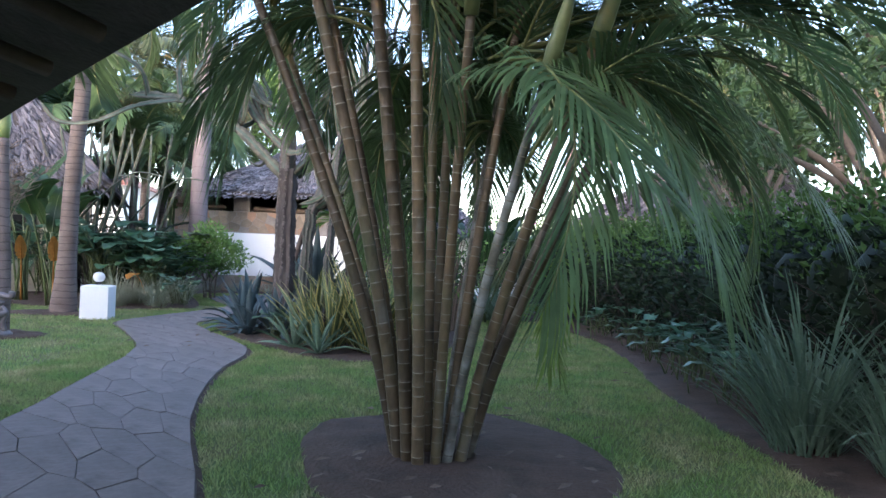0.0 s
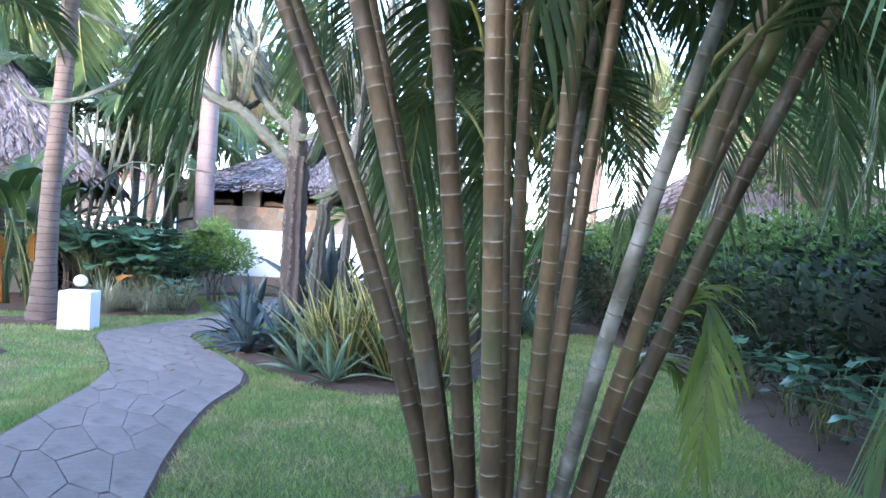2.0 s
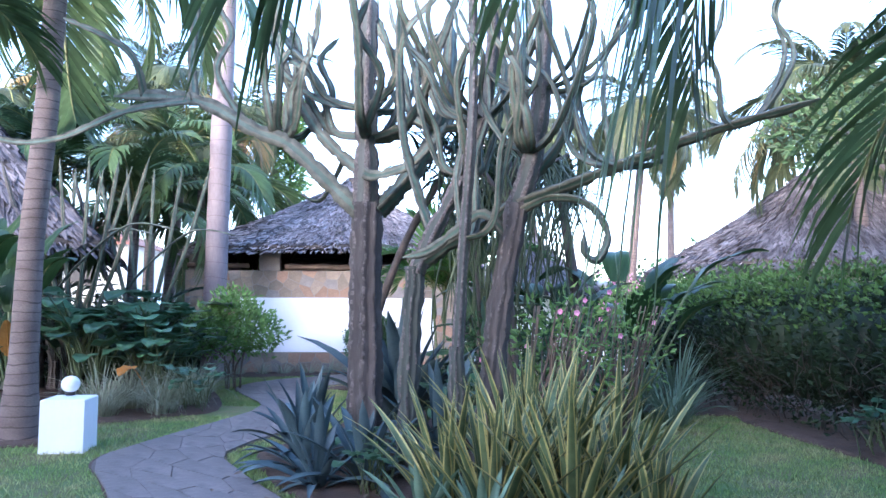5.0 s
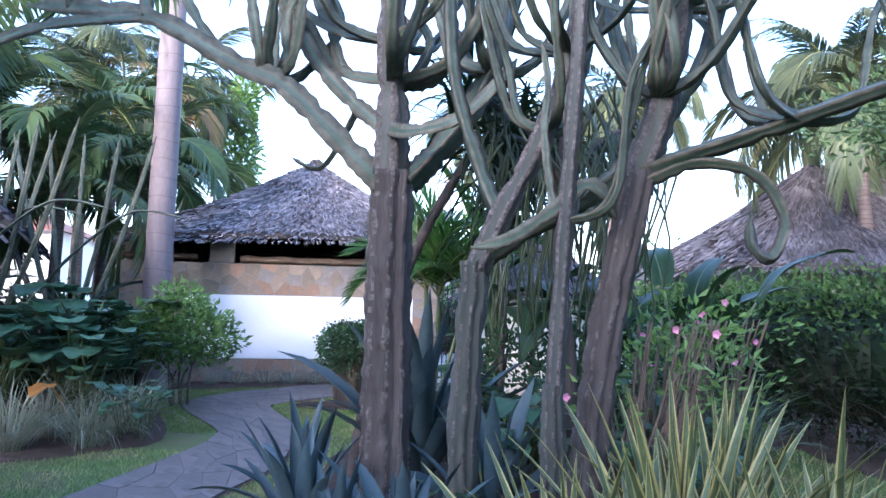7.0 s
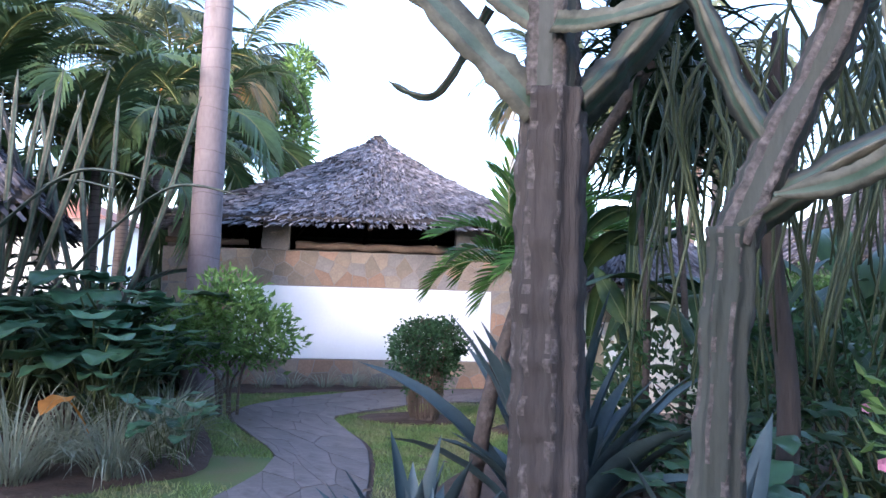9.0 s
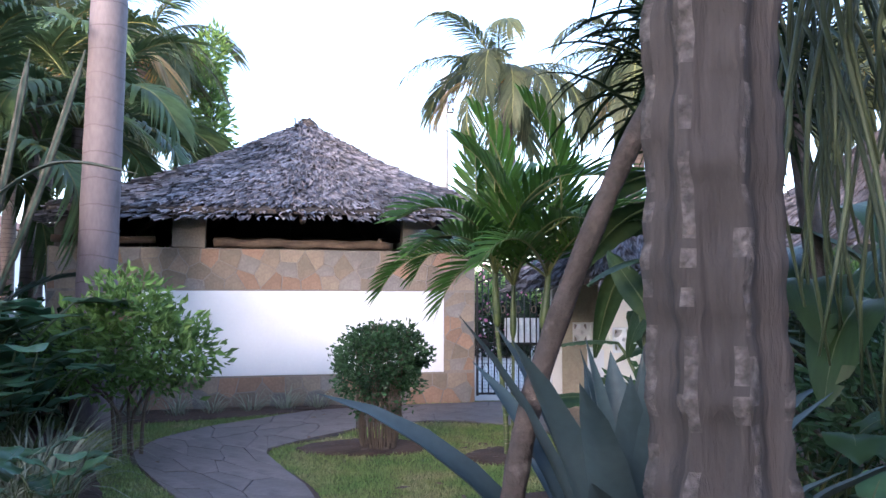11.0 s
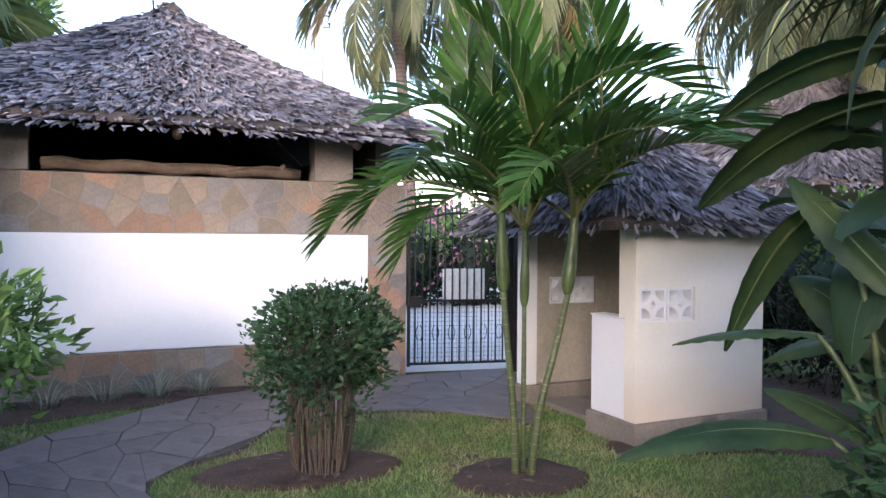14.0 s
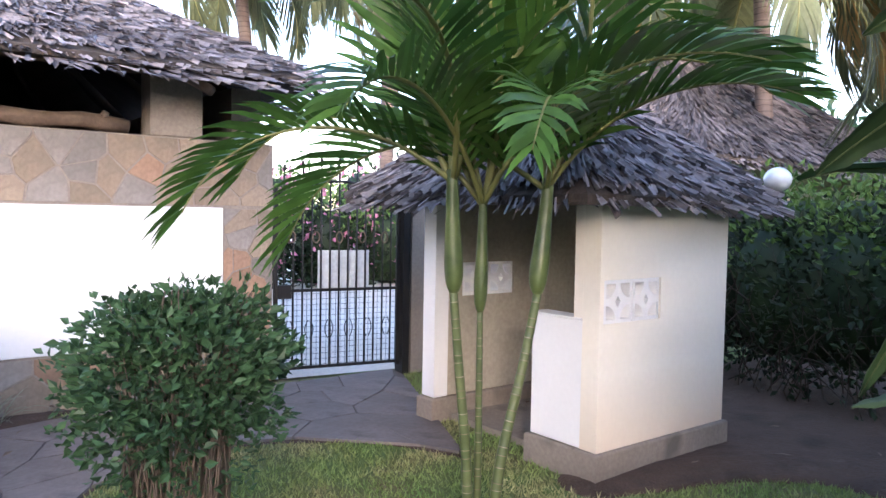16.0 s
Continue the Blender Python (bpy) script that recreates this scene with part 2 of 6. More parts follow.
BARK_DARK = material("grey_bark", [(0.05, 0.04, 0.035), (0.11, 0.088, 0.078)], 5, 40, 0.85, 0.8, 35, stain=((0.17, 0.145, 0.13), 7, 0.64))
BRANCH = material("twig", [(0.10, 0.075, 0.055), (0.16, 0.12, 0.09)], 4, 40, 0.85, 0.4, 30)
VINE = material("hanging_cactus", [(0.03, 0.044, 0.02), (0.07, 0.09, 0.042)], 3, 25, 0.55, 0, island=0.3)
PINK = material("pink_petal", [(0.62, 0.20, 0.36), (0.72, 0.32, 0.46)], 6, 20, 0.5, 0, island=0.2, translucent=0.3)
ORANGE = material("dry_orange_leaf", [(0.38, 0.15, 0.03), (0.50, 0.24, 0.06)], 6, 20, 0.6, 0, island=0.2, translucent=0.3)
CARVED = material("carved_wood", [(0.10, 0.085, 0.085), (0.17, 0.145, 0.14)], 10, 40, 0.4, 0.3, 40)
TERRA = material("terracotta", [(0.36, 0.14, 0.08), (0.48, 0.21, 0.12)], 3, 30, 0.85, 0.4, 30, island=0.2)
CONCRETE_POLE = material("pole_concrete", [(0.40, 0.38, 0.36), (0.50, 0.48, 0.46)], 2, 30, 0.8, 0.1)
TEAL = material("teal_cloth", [(0.06, 0.22, 0.24), (0.09, 0.30, 0.32)], 6, 60, 0.9, 0.2)
# Cream plaster darkened: shade indoors and under eaves is put into the colour.
PLASTER_SHADED = material("shaded_plaster", [(0.36, 0.32, 0.25), (0.44, 0.40, 0.32)], 1.5, 30, 0.85, 0.1)


# ---- mesh building ----
class Shape:
    """Gathers vertices and faces, with a material index for each face."""

    def __init__(self):
        self.v, self.f, self.mi = [], [], []

    def face(self, points, mi=0):
        k = len(self.v)
        self.v += [tuple(p) for p in points]
        self.f.append(tuple(range(k, k + len(points))))
        self.mi.append(mi)

    def box(self, lo, hi, mi=0, bevel=0.0):
        x0, y0, z0 = lo
        x1, y1, z1 = hi
        if bevel:
            b = bevel
            rings = [(b, z0), (0, z0 + b), (0, z1 - b), (b, z1)]
        else:
            rings = [(0, z0), (0, z1)]
        k = len(self.v)
        for i, z in rings:
            self.v += [(x0 + i, y0 + i, z), (x1 - i, y0 + i, z), (x1 - i, y1 - i, z), (x0 + i, y1 - i, z)]
        for r in range(len(rings) - 1):
            for j in range(4):
                a = k + 4 * r
                self.f.append((a + j, a + (j + 1) % 4, a + 4 + (j + 1) % 4, a + 4 + j))
                self.mi.append(mi)
        e = k + 4 * (len(rings) - 1)
        self.f += [(k + 3, k + 2, k + 1, k), (e, e + 1, e + 2, e + 3)]
        self.mi += [mi, mi]

    def prism(self, poly, z0, z1, mi=0, inset=0.0):
        """A slab on a convex outline, with its top drawn in a little."""
        n, k = len(poly), len(self.v)
        cx, cy = sum(p[0] for p in poly) / n, sum(p[1] for p in poly) / n
        self.v += [(x, y, z0) for x, y in poly]
        q = 1 - inset
        self.v += [(cx + (x - cx) * q, cy + (y - cy) * q, z1) for x, y in poly]
        for j in range(n):
            self.f.append((k + j, k + (j + 1) % n, k + n + (j + 1) % n, k + n + j))
            self.mi.append(mi)
        self.f.append(tuple(range(k + n, k + 2 * n)))
        self.mi.append(mi)

    def tube(self, pts, radii, sides=10, mi=0, ribs=None, cap=True, mis=None):
        """A tube along pts; ribs: factors of the radius round the section."""
        pts = [Vector(p) for p in pts]
        k, m = len(self.v), len(pts)
        side = None
        for i, p in enumerate(pts):
            d = (pts[min(i + 1, m - 1)] - pts[max(i - 1, 0)]).normalized()
            if side is None:
                side = d.orthogonal().normalized()
                if abs(d.z) > 0.8:
                    side = (Vector((1, 0, 0)) - d * d.x).normalized()
            side = (side - d * side.dot(d)).normalized()
            up = d.cross(side)
            for j in range(sides):
                a = 2 * math.pi * j / sides
                r = radii[i] * (ribs[j % len(ribs)] if ribs else 1)
                q = p + side * (math.cos(a) * r) + up * (math.sin(a) * r)
                self.v.append((q.x, q.y, q.z))
        for i in range(m - 1):
            for j in range(sides):
                a, b = k + i * sides, k + (i + 1) * sides
                self.f.append((a + j, a + (j + 1) % sides, b + (j + 1) % sides, b + j))
                self.mi.append(mis[j % len(mis)] if mis else mi)
        if cap:
            self.f.append(tuple(range(k + sides - 1, k - 1, -1)))
            self.f.append(tuple(range(k + (m - 1) * sides, k + m * sides)))
            self.mi += [mi, mi]

    def data(self, name, mats, smooth=True):
        me = bpy.data.meshes.new(name)
        me.from_pydata(self.v, [], self.f)
        for mt in mats:
            me.materials.append(mt)
        me.polygons.foreach_set("material_index", self.mi)
        me.polygons.foreach_set("use_smooth", [smooth] * len(self.f))
        me.update()
        return me


def part(name, shape, mats, parent=None, label="", smooth=True, m=None):
    """One mesh object, under a thing or a part."""
    mats = mats if isinstance(mats, (list, tuple)) else [mats]
    me = shape if isinstance(shape, bpy.types.Mesh) else shape.data(name, mats, smooth)
    ob = new(name, me)
    if parent is not None:
        ob.parent = parent
    if m is not None:
        ob.matrix_basis = m
    return tagged(ob, label)


def thing(name, x, y, z, rz, label, category, group=""):
    ob = new(name)
    ob.empty_display_size = 0.2
    ob.matrix_basis = pose(x, y, z, 0, 0, rz)
    return tagged(ob, label, category, group)


def structure(name, shape, mats, label, parent=None, smooth=False):
    return tagged(part(name, shape, mats, parent, label, smooth), kind="structure")


def smooth_loop(pts, per=6, closed=True):
    """A rounded outline through control points (Catmull-Rom)."""
    n, out = len(pts), []
    for i in range(n if closed else n - 1):
        if closed:
            p0, p1, p2, p3 = (pts[(i + k - 1) % n] for k in range(4))
        else:
            p0, p1, p2, p3 = pts[max(i - 1, 0)], pts[i], pts[i + 1], pts[min(i + 2, n - 1)]
        for j in range(per):
            t = j / per
            out.append(tuple(0.5 * (2 * b + (c - a) * t + (2 * a - 5 * b + 4 * c - d) * t * t + (3 * b - a - 3 * c + d) * t ** 3)
                             for a, b, c, d in zip(p0, p1, p2, p3)))
    if not closed:
        out.append(tuple(pts[-1]))
    return out


def inside(poly, x, y):
    """Which of the points x, y (arrays) lie in a polygon."""
    p = np.array(poly)
    hit = np.zeros(len(x), bool)
    for (x0, y0), (x1, y1) in zip(p, np.roll(p, -1, 0)):
        c = (y0 > y) != (y1 > y)
        hit ^= c & (x < (x1 - x0) * (y - y0) / (y1 - y0 + 1e-12) + x0)
    return hit


def cells(w, h, size, rng, squash=1.0):
    """Irregular stones that fill a rectangle: Voronoi cells of jittered points."""
    nx, ny = max(1, round(w / size)), max(1, round(h / (size * squash)))
    seeds = [((i + 0.5 + 0.5 * (j % 2) + rng.uniform(-0.42, 0.42)) * w / nx, (j + 0.5 + rng.uniform(-0.38, 0.38)) * h / ny) for i in range(-1, nx + 1) for j in range(ny)]
    out = []
    for i, (sx, sy) in enumerate(seeds):
        poly = [(0, 0), (w, 0), (w, h), (0, h)]
        for j, (tx, ty) in enumerate(seeds):
            if i == j or abs(tx - sx) > 3.2 * size or abs(ty - sy) > 3.2 * size:
                continue
            nxv, nyv = tx - sx, ty - sy
            c = (tx * tx + ty * ty - sx * sx - sy * sy) / 2
            cut = []
            for (ax, ay), (bx, by) in zip(poly, poly[1:] + poly[:1]):
                da, db = ax * nxv + ay * nyv - c, bx * nxv + by * nyv - c
                if da <= 0:
                    cut.append((ax, ay))
                if da * db < 0:
                    t = da / (da - db)
                    cut.append((ax + (bx - ax) * t, ay + (by - ay) * t))
            poly = cut
            if len(poly) < 3:
                break
        if len(poly) >= 3:
            area = abs(sum(a[0] * b[1] - b[0] * a[1] for a, b in zip(poly, poly[1:] + poly[:1]))) / 2
            if area > 0.08 * size * size:
                out.append(poly)
    return out


def shrink(poly, gap):
    cx, cy = sum(p[0] for p in poly) / len(poly), sum(p[1] for p in poly) / len(poly)
    out = []
    for x, y in poly:
        d = math.hypot(x - cx, y - cy)
        q = max(0.3, 1 - gap / max(d, 1e-6))
        out.append((cx + (x - cx) * q, cy + (y - cy) * q))
    return out


# ---- leaves ----
def frond(L=1.8, n=36, ll=0.5, lw=0.032, th0=0.9, droop=1.6, vee=0.25, hang=0.35, start=0.15, seed=0, petiole=0.012, width=1.0):
    """A feather leaf from the origin along +x: a curved rib and two rows of leaflets. Materials: 0 leaflet, 1 rib."""
    rng, sh = random.Random(seed), Shape()
    pts, tans, p, k = [], [], Vector((0, 0, 0)), 24
    for i in range(k + 1):
        s = i / k
        a = th0 - droop * s ** 1.2
        t = Vector((math.cos(a), 0.06 * math.sin(seed + 2 * s), math.sin(a))).normalized()
        pts.append(p.copy())
        tans.append(t)
        p = p + t * (L / k)
    sh.tube(pts, [petiole * (1 - 0.8 * i / k) for i in range(k + 1)], 5, 1)
    for i in range(n):
        s = start + (1 - start) * (i + 0.5) / n
        f = s * k
        j = min(int(f), k - 1)
        base = pts[j].lerp(pts[j + 1], f - j)
        t = tans[j]
        up = Vector((-t.z, 0, t.x))
        for sg in (-1, 1):
            ang = (1.05 - 0.75 * s) + rng.uniform(-0.08, 0.08)
            l = ll * (0.35 + 0.65 * math.sin(math.pi * min(1, (0.12 + 0.85 * s))) ** 0.7) * rng.uniform(0.88, 1.08)
            out = (t * math.cos(ang) + Vector((0, sg, 0)) * math.sin(ang) + up * (vee + rng.uniform(-0.08, 0.08))).normalized()
            w = lw * (0.75 + 0.25 * math.sin(math.pi * s))
            wv = t.cross(out).cross(out).normalized() * (w / 2)
            m1 = base + out * (l * 0.33) + Vector((0, 0, -hang * l * 0.08))
            m2 = base + out * (l * 0.68) + Vector((0, 0, -hang * l * 0.35))
            tip = base + out * l * 0.95 + Vector((0, 0, -hang * l * 0.9))
            q = len(sh.v)
            for c in (base - wv * 0.5, base + wv * 0.5, m1 - wv, m1 + wv, m2 - wv * 0.75, m2 + wv * 0.75, tip):
                sh.v.append((c.x, c.y * width, c.z))
            sh.f += [(q, q + 1, q + 3, q + 2), (q + 2, q + 3, q + 5, q + 4), (q + 4, q + 5, q + 6)]
            sh.mi += [0, 0, 0]
    return sh


def blade(sh, base, az, tilt, L, W, bend, fold=0.25, segs=6, mi=0, edge=None, shape=None, roll=0.0):
    """A strap or sword leaf: rises at tilt from the upright in the direction az and bends over."""
    d2 = Vector((math.cos(az), math.sin(az), 0))
    side = Vector((-math.sin(az), math.cos(az), 0))
    p, rows = Vector(base), []
    for i in range(segs + 1):
        s = i / segs
        a = tilt + bend * s ** 1.3
        t = d2 * math.sin(a) + Vector((0, 0, math.cos(a)))
        nrm = d2 * -math.cos(a) + Vector((0, 0, math.sin(a)))
        w = W * (shape(s) if shape else (0.65 + 1.1 * s - 1.75 * s ** 2.2) if s < 0.999 else 0.0)
        w = max(w, 0.0015)
        sd = side * math.cos(roll) + nrm * math.sin(roll)
        rows.append((p + sd * w / 2 + nrm * (fold * w), p + sd * w * 0.33 + nrm * fold * w * 0.5, p, p - sd * w * 0.33 + nrm * fold * w * 0.5, p - sd * w / 2 + nrm * (fold * w)))
        p = p + t * (L / segs)
    k = len(sh.v)
    for r in rows:
        sh.v += [tuple(c) for c in r]
    for i in range(segs):
        for j in range(4):
            a = k + 5 * i + j
            sh.f.append((a, a + 1, a + 6, a + 5))
            sh.mi.append(edge if edge is not None and j in (0, 3) else mi)


def leaf_cloud(sh, centre, radii, count, size, rng, mi=0, shell=0.55, aspect=0.5, top=None, bumps=5):
    """Small folded leaves through a lumpy blob; top: material for those near the crown."""
    cx, cy, cz = centre
    ph = [rng.uniform(0, 6.3) for _ in range(4)]
    for _ in range(count):
        u, a = rng.uniform(-1, 1), rng.uniform(0, 2 * math.pi)
        q = math.sqrt(1 - u * u)
        lump = 1 + 0.16 * math.sin(bumps * a + ph[0] + 3 * u) + 0.13 * math.sin(7 * u + ph[1] + 2 * a) + 0.08 * math.sin(13 * a + ph[2])
        r = (shell + (1 - shell) * rng.random() ** 0.5) * lump
        c = Vector((cx + radii[0] * q * math.cos(a) * r, cy + radii[1] * q * math.sin(a) * r, cz + radii[2] * u * r))
        out = Vector((q * math.cos(a), q * math.sin(a), u * 0.6 + 0.25)) + Vector((rng.gauss(0, 0.6), rng.gauss(0, 0.6), rng.gauss(0, 0.5)))
        out.normalize()
        l = size * rng.uniform(0.65, 1.3)
        sd = out.cross(Vector((rng.gauss(0, 1), rng.gauss(0, 1), rng.gauss(0, 1)))).normalized()
        nrm = out.cross(sd)
        w = l * aspect / 2
        k = len(sh.v)
        mid = c + out * l * 0.45
        for pt in (c, mid + sd * w + nrm * w * 0.35, c + out * l - nrm * l * 0.12, mid - sd * w + nrm * w * 0.35):
            sh.v.append((pt.x, pt.y, pt.z))
        sh.f += [(k, k + 1, k + 2), (k, k + 2, k + 3)]
        # Leaves near the crown take the lighter material, as if lit from above.
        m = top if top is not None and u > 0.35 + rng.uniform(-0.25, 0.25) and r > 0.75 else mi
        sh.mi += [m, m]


def big_leaf(L, W, bend=0.9, seed=0, stalk=0.4, heart=False, split=0.0, stalk_r=0.012, tilt=0.5):
    """A broad leaf on a stalk from the origin, rising to +x and arching over. Materials: 0 leaf, 1 stalk."""
    rng, sh = random.Random(seed), Shape()
    a0 = math.pi / 2 - tilt * 0.5
    st = [Vector((0, 0, 0))]
    for i in range(6):
        a = a0 - 0.1 * i * tilt
        st.append(st[-1] + Vector((math.cos(a), 0, math.sin(a))) * stalk / 6)
    sh.tube(st, [stalk_r * (1.2 - 0.1 * i) for i in range(7)], 6, 1)
    p, a, n, rows = st[-1].copy(), a0 - 0.6 * tilt - (0.5 if heart else 0.0), 12, []
    for i in range(n + 1):
        s = i / n
        t = Vector((math.cos(a - bend * s), 0, math.sin(a - bend * s)))
        nr = Vector((-t.z, 0, t.x))
        if heart:
            w = W * 0.5 * (math.sin(math.pi * (0.22 + 0.78 * s)) ** 0.8)
        else:
            w = W * 0.5 * min(1, math.sin(math.pi * (0.06 + 0.93 * s)) ** 0.55 * (1.12 - 0.35 * s))
        wav = 0.05 * W * math.sin(5.3 * s * n + seed)
        rows.append([p + Vector((0, sg * w * q, 0)) + nr * (0.42 * w * q * (1 - 0.8 * q) + (wav * q * q if q else 0)) + t * (-0.12 * w * q) for sg, q in ((1, 1), (1, 0.5), (0, 0), (-1, 0.5), (-1, 1))])
        p = p + t * (L / n)
    k = len(sh.v)
    for r in rows:
        sh.v += [tuple(c) for c in r]
    for i in range(n):
        for j in range(4):
            q = k + 5 * i + j
            if split and rng.random() < split and j in (0, 3):
                c = [rows[i][j], rows[i][j + 1], rows[i + 1][j + 1], rows[i + 1][j]]
                o = 3 if j == 0 else 2
                c[o] = c[o].lerp(c[3 - o if j == 0 else 1], 0.45)
                sh.face(c, 0)
            else:
                sh.f.append((q, q + 1, q + 6, q + 5))
                sh.mi.append(0)
    sh.tube([r[2] + Vector((0, 0, -0.004)) for r in rows], [stalk_r * 0.7 * (1 - 0.85 * i / n) for i in range(n + 1)], 5, 1)
    return sh


# ---- ground, path and beds ----
PATH_L = [(-3.0, 0.6), (-2.7, 2.6), (-2.54, 4.6), (-2.7, 6.25), (-2.88, 7.4), (-3.08, 8.3), (-3.33, 9.4), (-3.69, 10.7), (-4.65, 12.28), (-5.25, 13.2), (-5.2, 14.2), (-4.93, 15.7),
          (-4.86, 16.95), (-5.5, 18.1), (-6.05, 19.2), (-5.9, 20.3), (-5.26, 21.15), (-4.49, 21.95), (-3.4, 22.3), (-2.4, 22.5), (-1.7, 22.62), (-1.05, 22.72)]
PATH_R = [(1.6, 0.6), (1.3, 2.4), (0.3, 3.6), (-0.6, 4.85), (-1.05, 5.97), (-1.6, 7.2), (-1.95, 8.3), (-2.22, 9.5), (-2.36, 10.75), (-2.93, 11.78), (-4.03, 13.3), (-4.12, 14.1), (-3.85, 15.3),
          (-3.9, 16.3), (-4.15, 17.7), (-4.7, 18.9), (-4.72, 19.5), (-4.21, 20.0), (-3.83, 20.65), (-3.0, 20.95), (-2.2, 20.65), (-1.48, 20.2)]
PATH_R2 = PATH_R[:-1] + [(-1.75, 20.1), (-1.46, 20.35), (-1.35, 21.4)]


def resample(pts, count):
    line = np.array(smooth_loop(pts, 8, closed=False))
    d = np.concatenate([[0], np.cumsum(np.hypot(*np.diff(line, axis=0).T))])
    s = np.linspace(0, d[-1], count)
    return np.stack([np.interp(s, d, line[:, 0]), np.interp(s, d, line[:, 1])], 1)


def pair_edges(left, right, per=6):
    """Both edges of the path at matching steps, matched by their control points."""
    k = min(len(left), len(right))
    return np.array(smooth_loop(left[:k], per, False)), np.array(smooth_loop(right[:k], per, False))


EDGE_L, EDGE_R = pair_edges(PATH_L, PATH_R2[:len(PATH_L)])
MID = (EDGE_L + EDGE_R) / 2
RUN = np.concatenate([[0], np.cumsum(np.hypot(*np.diff(MID, axis=0).T))])
PATH_POLY = [tuple(p) for p in EDGE_L] + [tuple(p) for p in EDGE_R[::-1]]


def on_path(s, w):
    """World place of a point s metres along the path and w (0 to 1) across it."""
    a = np.array([np.interp(s, RUN, EDGE_L[:, 0]), np.interp(s, RUN, EDGE_L[:, 1])])
    b = np.array([np.interp(s, RUN, EDGE_R[:, 0]), np.interp(s, RUN, EDGE_R[:, 1])])
    p = a + (b - a) * w
    return float(p[0]), float(p[1])


sh = Shape()
sh.face([(-400, -400, 0), (400, -400, 0), (400, 400, 0), (-400, 400, 0)])
structure("ground", sh, GRASS, "short green lawn with dry straw patches")
sh = Shape()
for i in range(len(EDGE_L) - 1):
    a, b, c, d = EDGE_L[i], EDGE_R[i], EDGE_R[i + 1], EDGE_L[i + 1]
    sh.face([(*a, 0.012), (*b, 0.012), (*c, 0.012), (*d, 0.012)])
path = structure("path", sh, MORTAR, "winding grey flagstone garden path")

def path_offset(edge, other, d):
    """The path's edge moved outwards by d."""
    v = edge - other
    return edge + v / np.maximum(np.hypot(v[:, 0], v[:, 1]), 1e-6)[:, None] * d


rng = random.Random(15)
OUT_L, OUT_R = path_offset(EDGE_L, EDGE_R, 0.05), path_offset(EDGE_R, EDGE_L, 0.075)
OUT_POLY = [tuple(p) for p in OUT_L] + [tuple(p) for p in OUT_R[::-1]]
for inner, outer in ((EDGE_L, OUT_L), (EDGE_R, OUT_R)):
    sh = Shape()
    for i in range(len(inner) - 1):
        sh.face([(*inner[i], 0.008), (*outer[i], 0.006), (*outer[i + 1], 0.006), (*inner[i + 1], 0.008)])
    structure("path_edge", sh, SOIL, "bare soil edge along the path")

BEDS = {
    "clump": [(-0.77, 7.36), (-0.22, 7.95), (0.53, 8.06), (1.09, 7.35), (1.22, 6.5), (0.85, 5.8), (0.1, 5.58), (-0.49, 6.1)],
    "island": [(-3.85, 13.75), (-3.2, 12.35), (-2.36, 11.35), (-1.5, 10.55), (-0.95, 10.5), (-0.3, 11.1), (0.05, 13.0), (0.2, 15.0), (-0.4, 16.9), (-1.7, 17.6), (-2.8, 17.4), (-3.35, 16.2), (-3.45, 14.9)],
    "near_palm": [(-6.4, 11.3), (-5.9, 11.7), (-5.3, 11.5), (-5.2, 11.1), (-5.5, 10.8), (-6.1, 10.85)],
    "far_palm": [(-7.6, 14.1), (-7.0, 14.6), (-6.2, 14.4), (-6.1, 13.95), (-6.6, 13.7), (-7.3, 13.7)],
    "border": [(-5.35, 16.5), (-5.7, 15.9), (-6.4, 15.3), (-8.0, 15.3), (-11.0, 15.8), (-13.0, 18.0), (-13.0, 22.0), (-8.5, 21.2), (-7.0, 20.1), (-6.35, 18.9), (-5.75, 17.7)],
    "hedge": [(1.7, 16.4), (2.2, 13.0), (2.15, 9.5), (2.28, 7.5), (2.42, 6.25), (2.8, 3.0), (6.5, 3.0), (6.5, 18.0), (2.5, 17.5)],
    "wall_foot": [(-7.0, 20.95), (-5.9, 21.15), (-5.0, 21.62), (-4.3, 22.05), (-4.2, 22.4), (-7.1, 21.9)],
    "bush": [(-4.5, 19.35), (-4.05, 19.75), (-3.5, 19.75), (-3.1, 19.4), (-3.4, 19.05), (-4.1, 19.0)],
    "trio": [(-2.85, 18.95), (-2.5, 19.25), (-2.05, 19.1), (-1.95, 18.75), (-2.3, 18.5), (-2.75, 18.6)],
    "guard": [(-1.45, 19.15), (-0.4, 18.95), (0.05, 18.5), (0.0, 17.6), (0.6, 16.9), (3.0, 17.2), (4.5, 21.5), (0.3, 21.2), (-0.2, 19.9), (-1.3, 19.6)],
}
BED_POLYS = {}
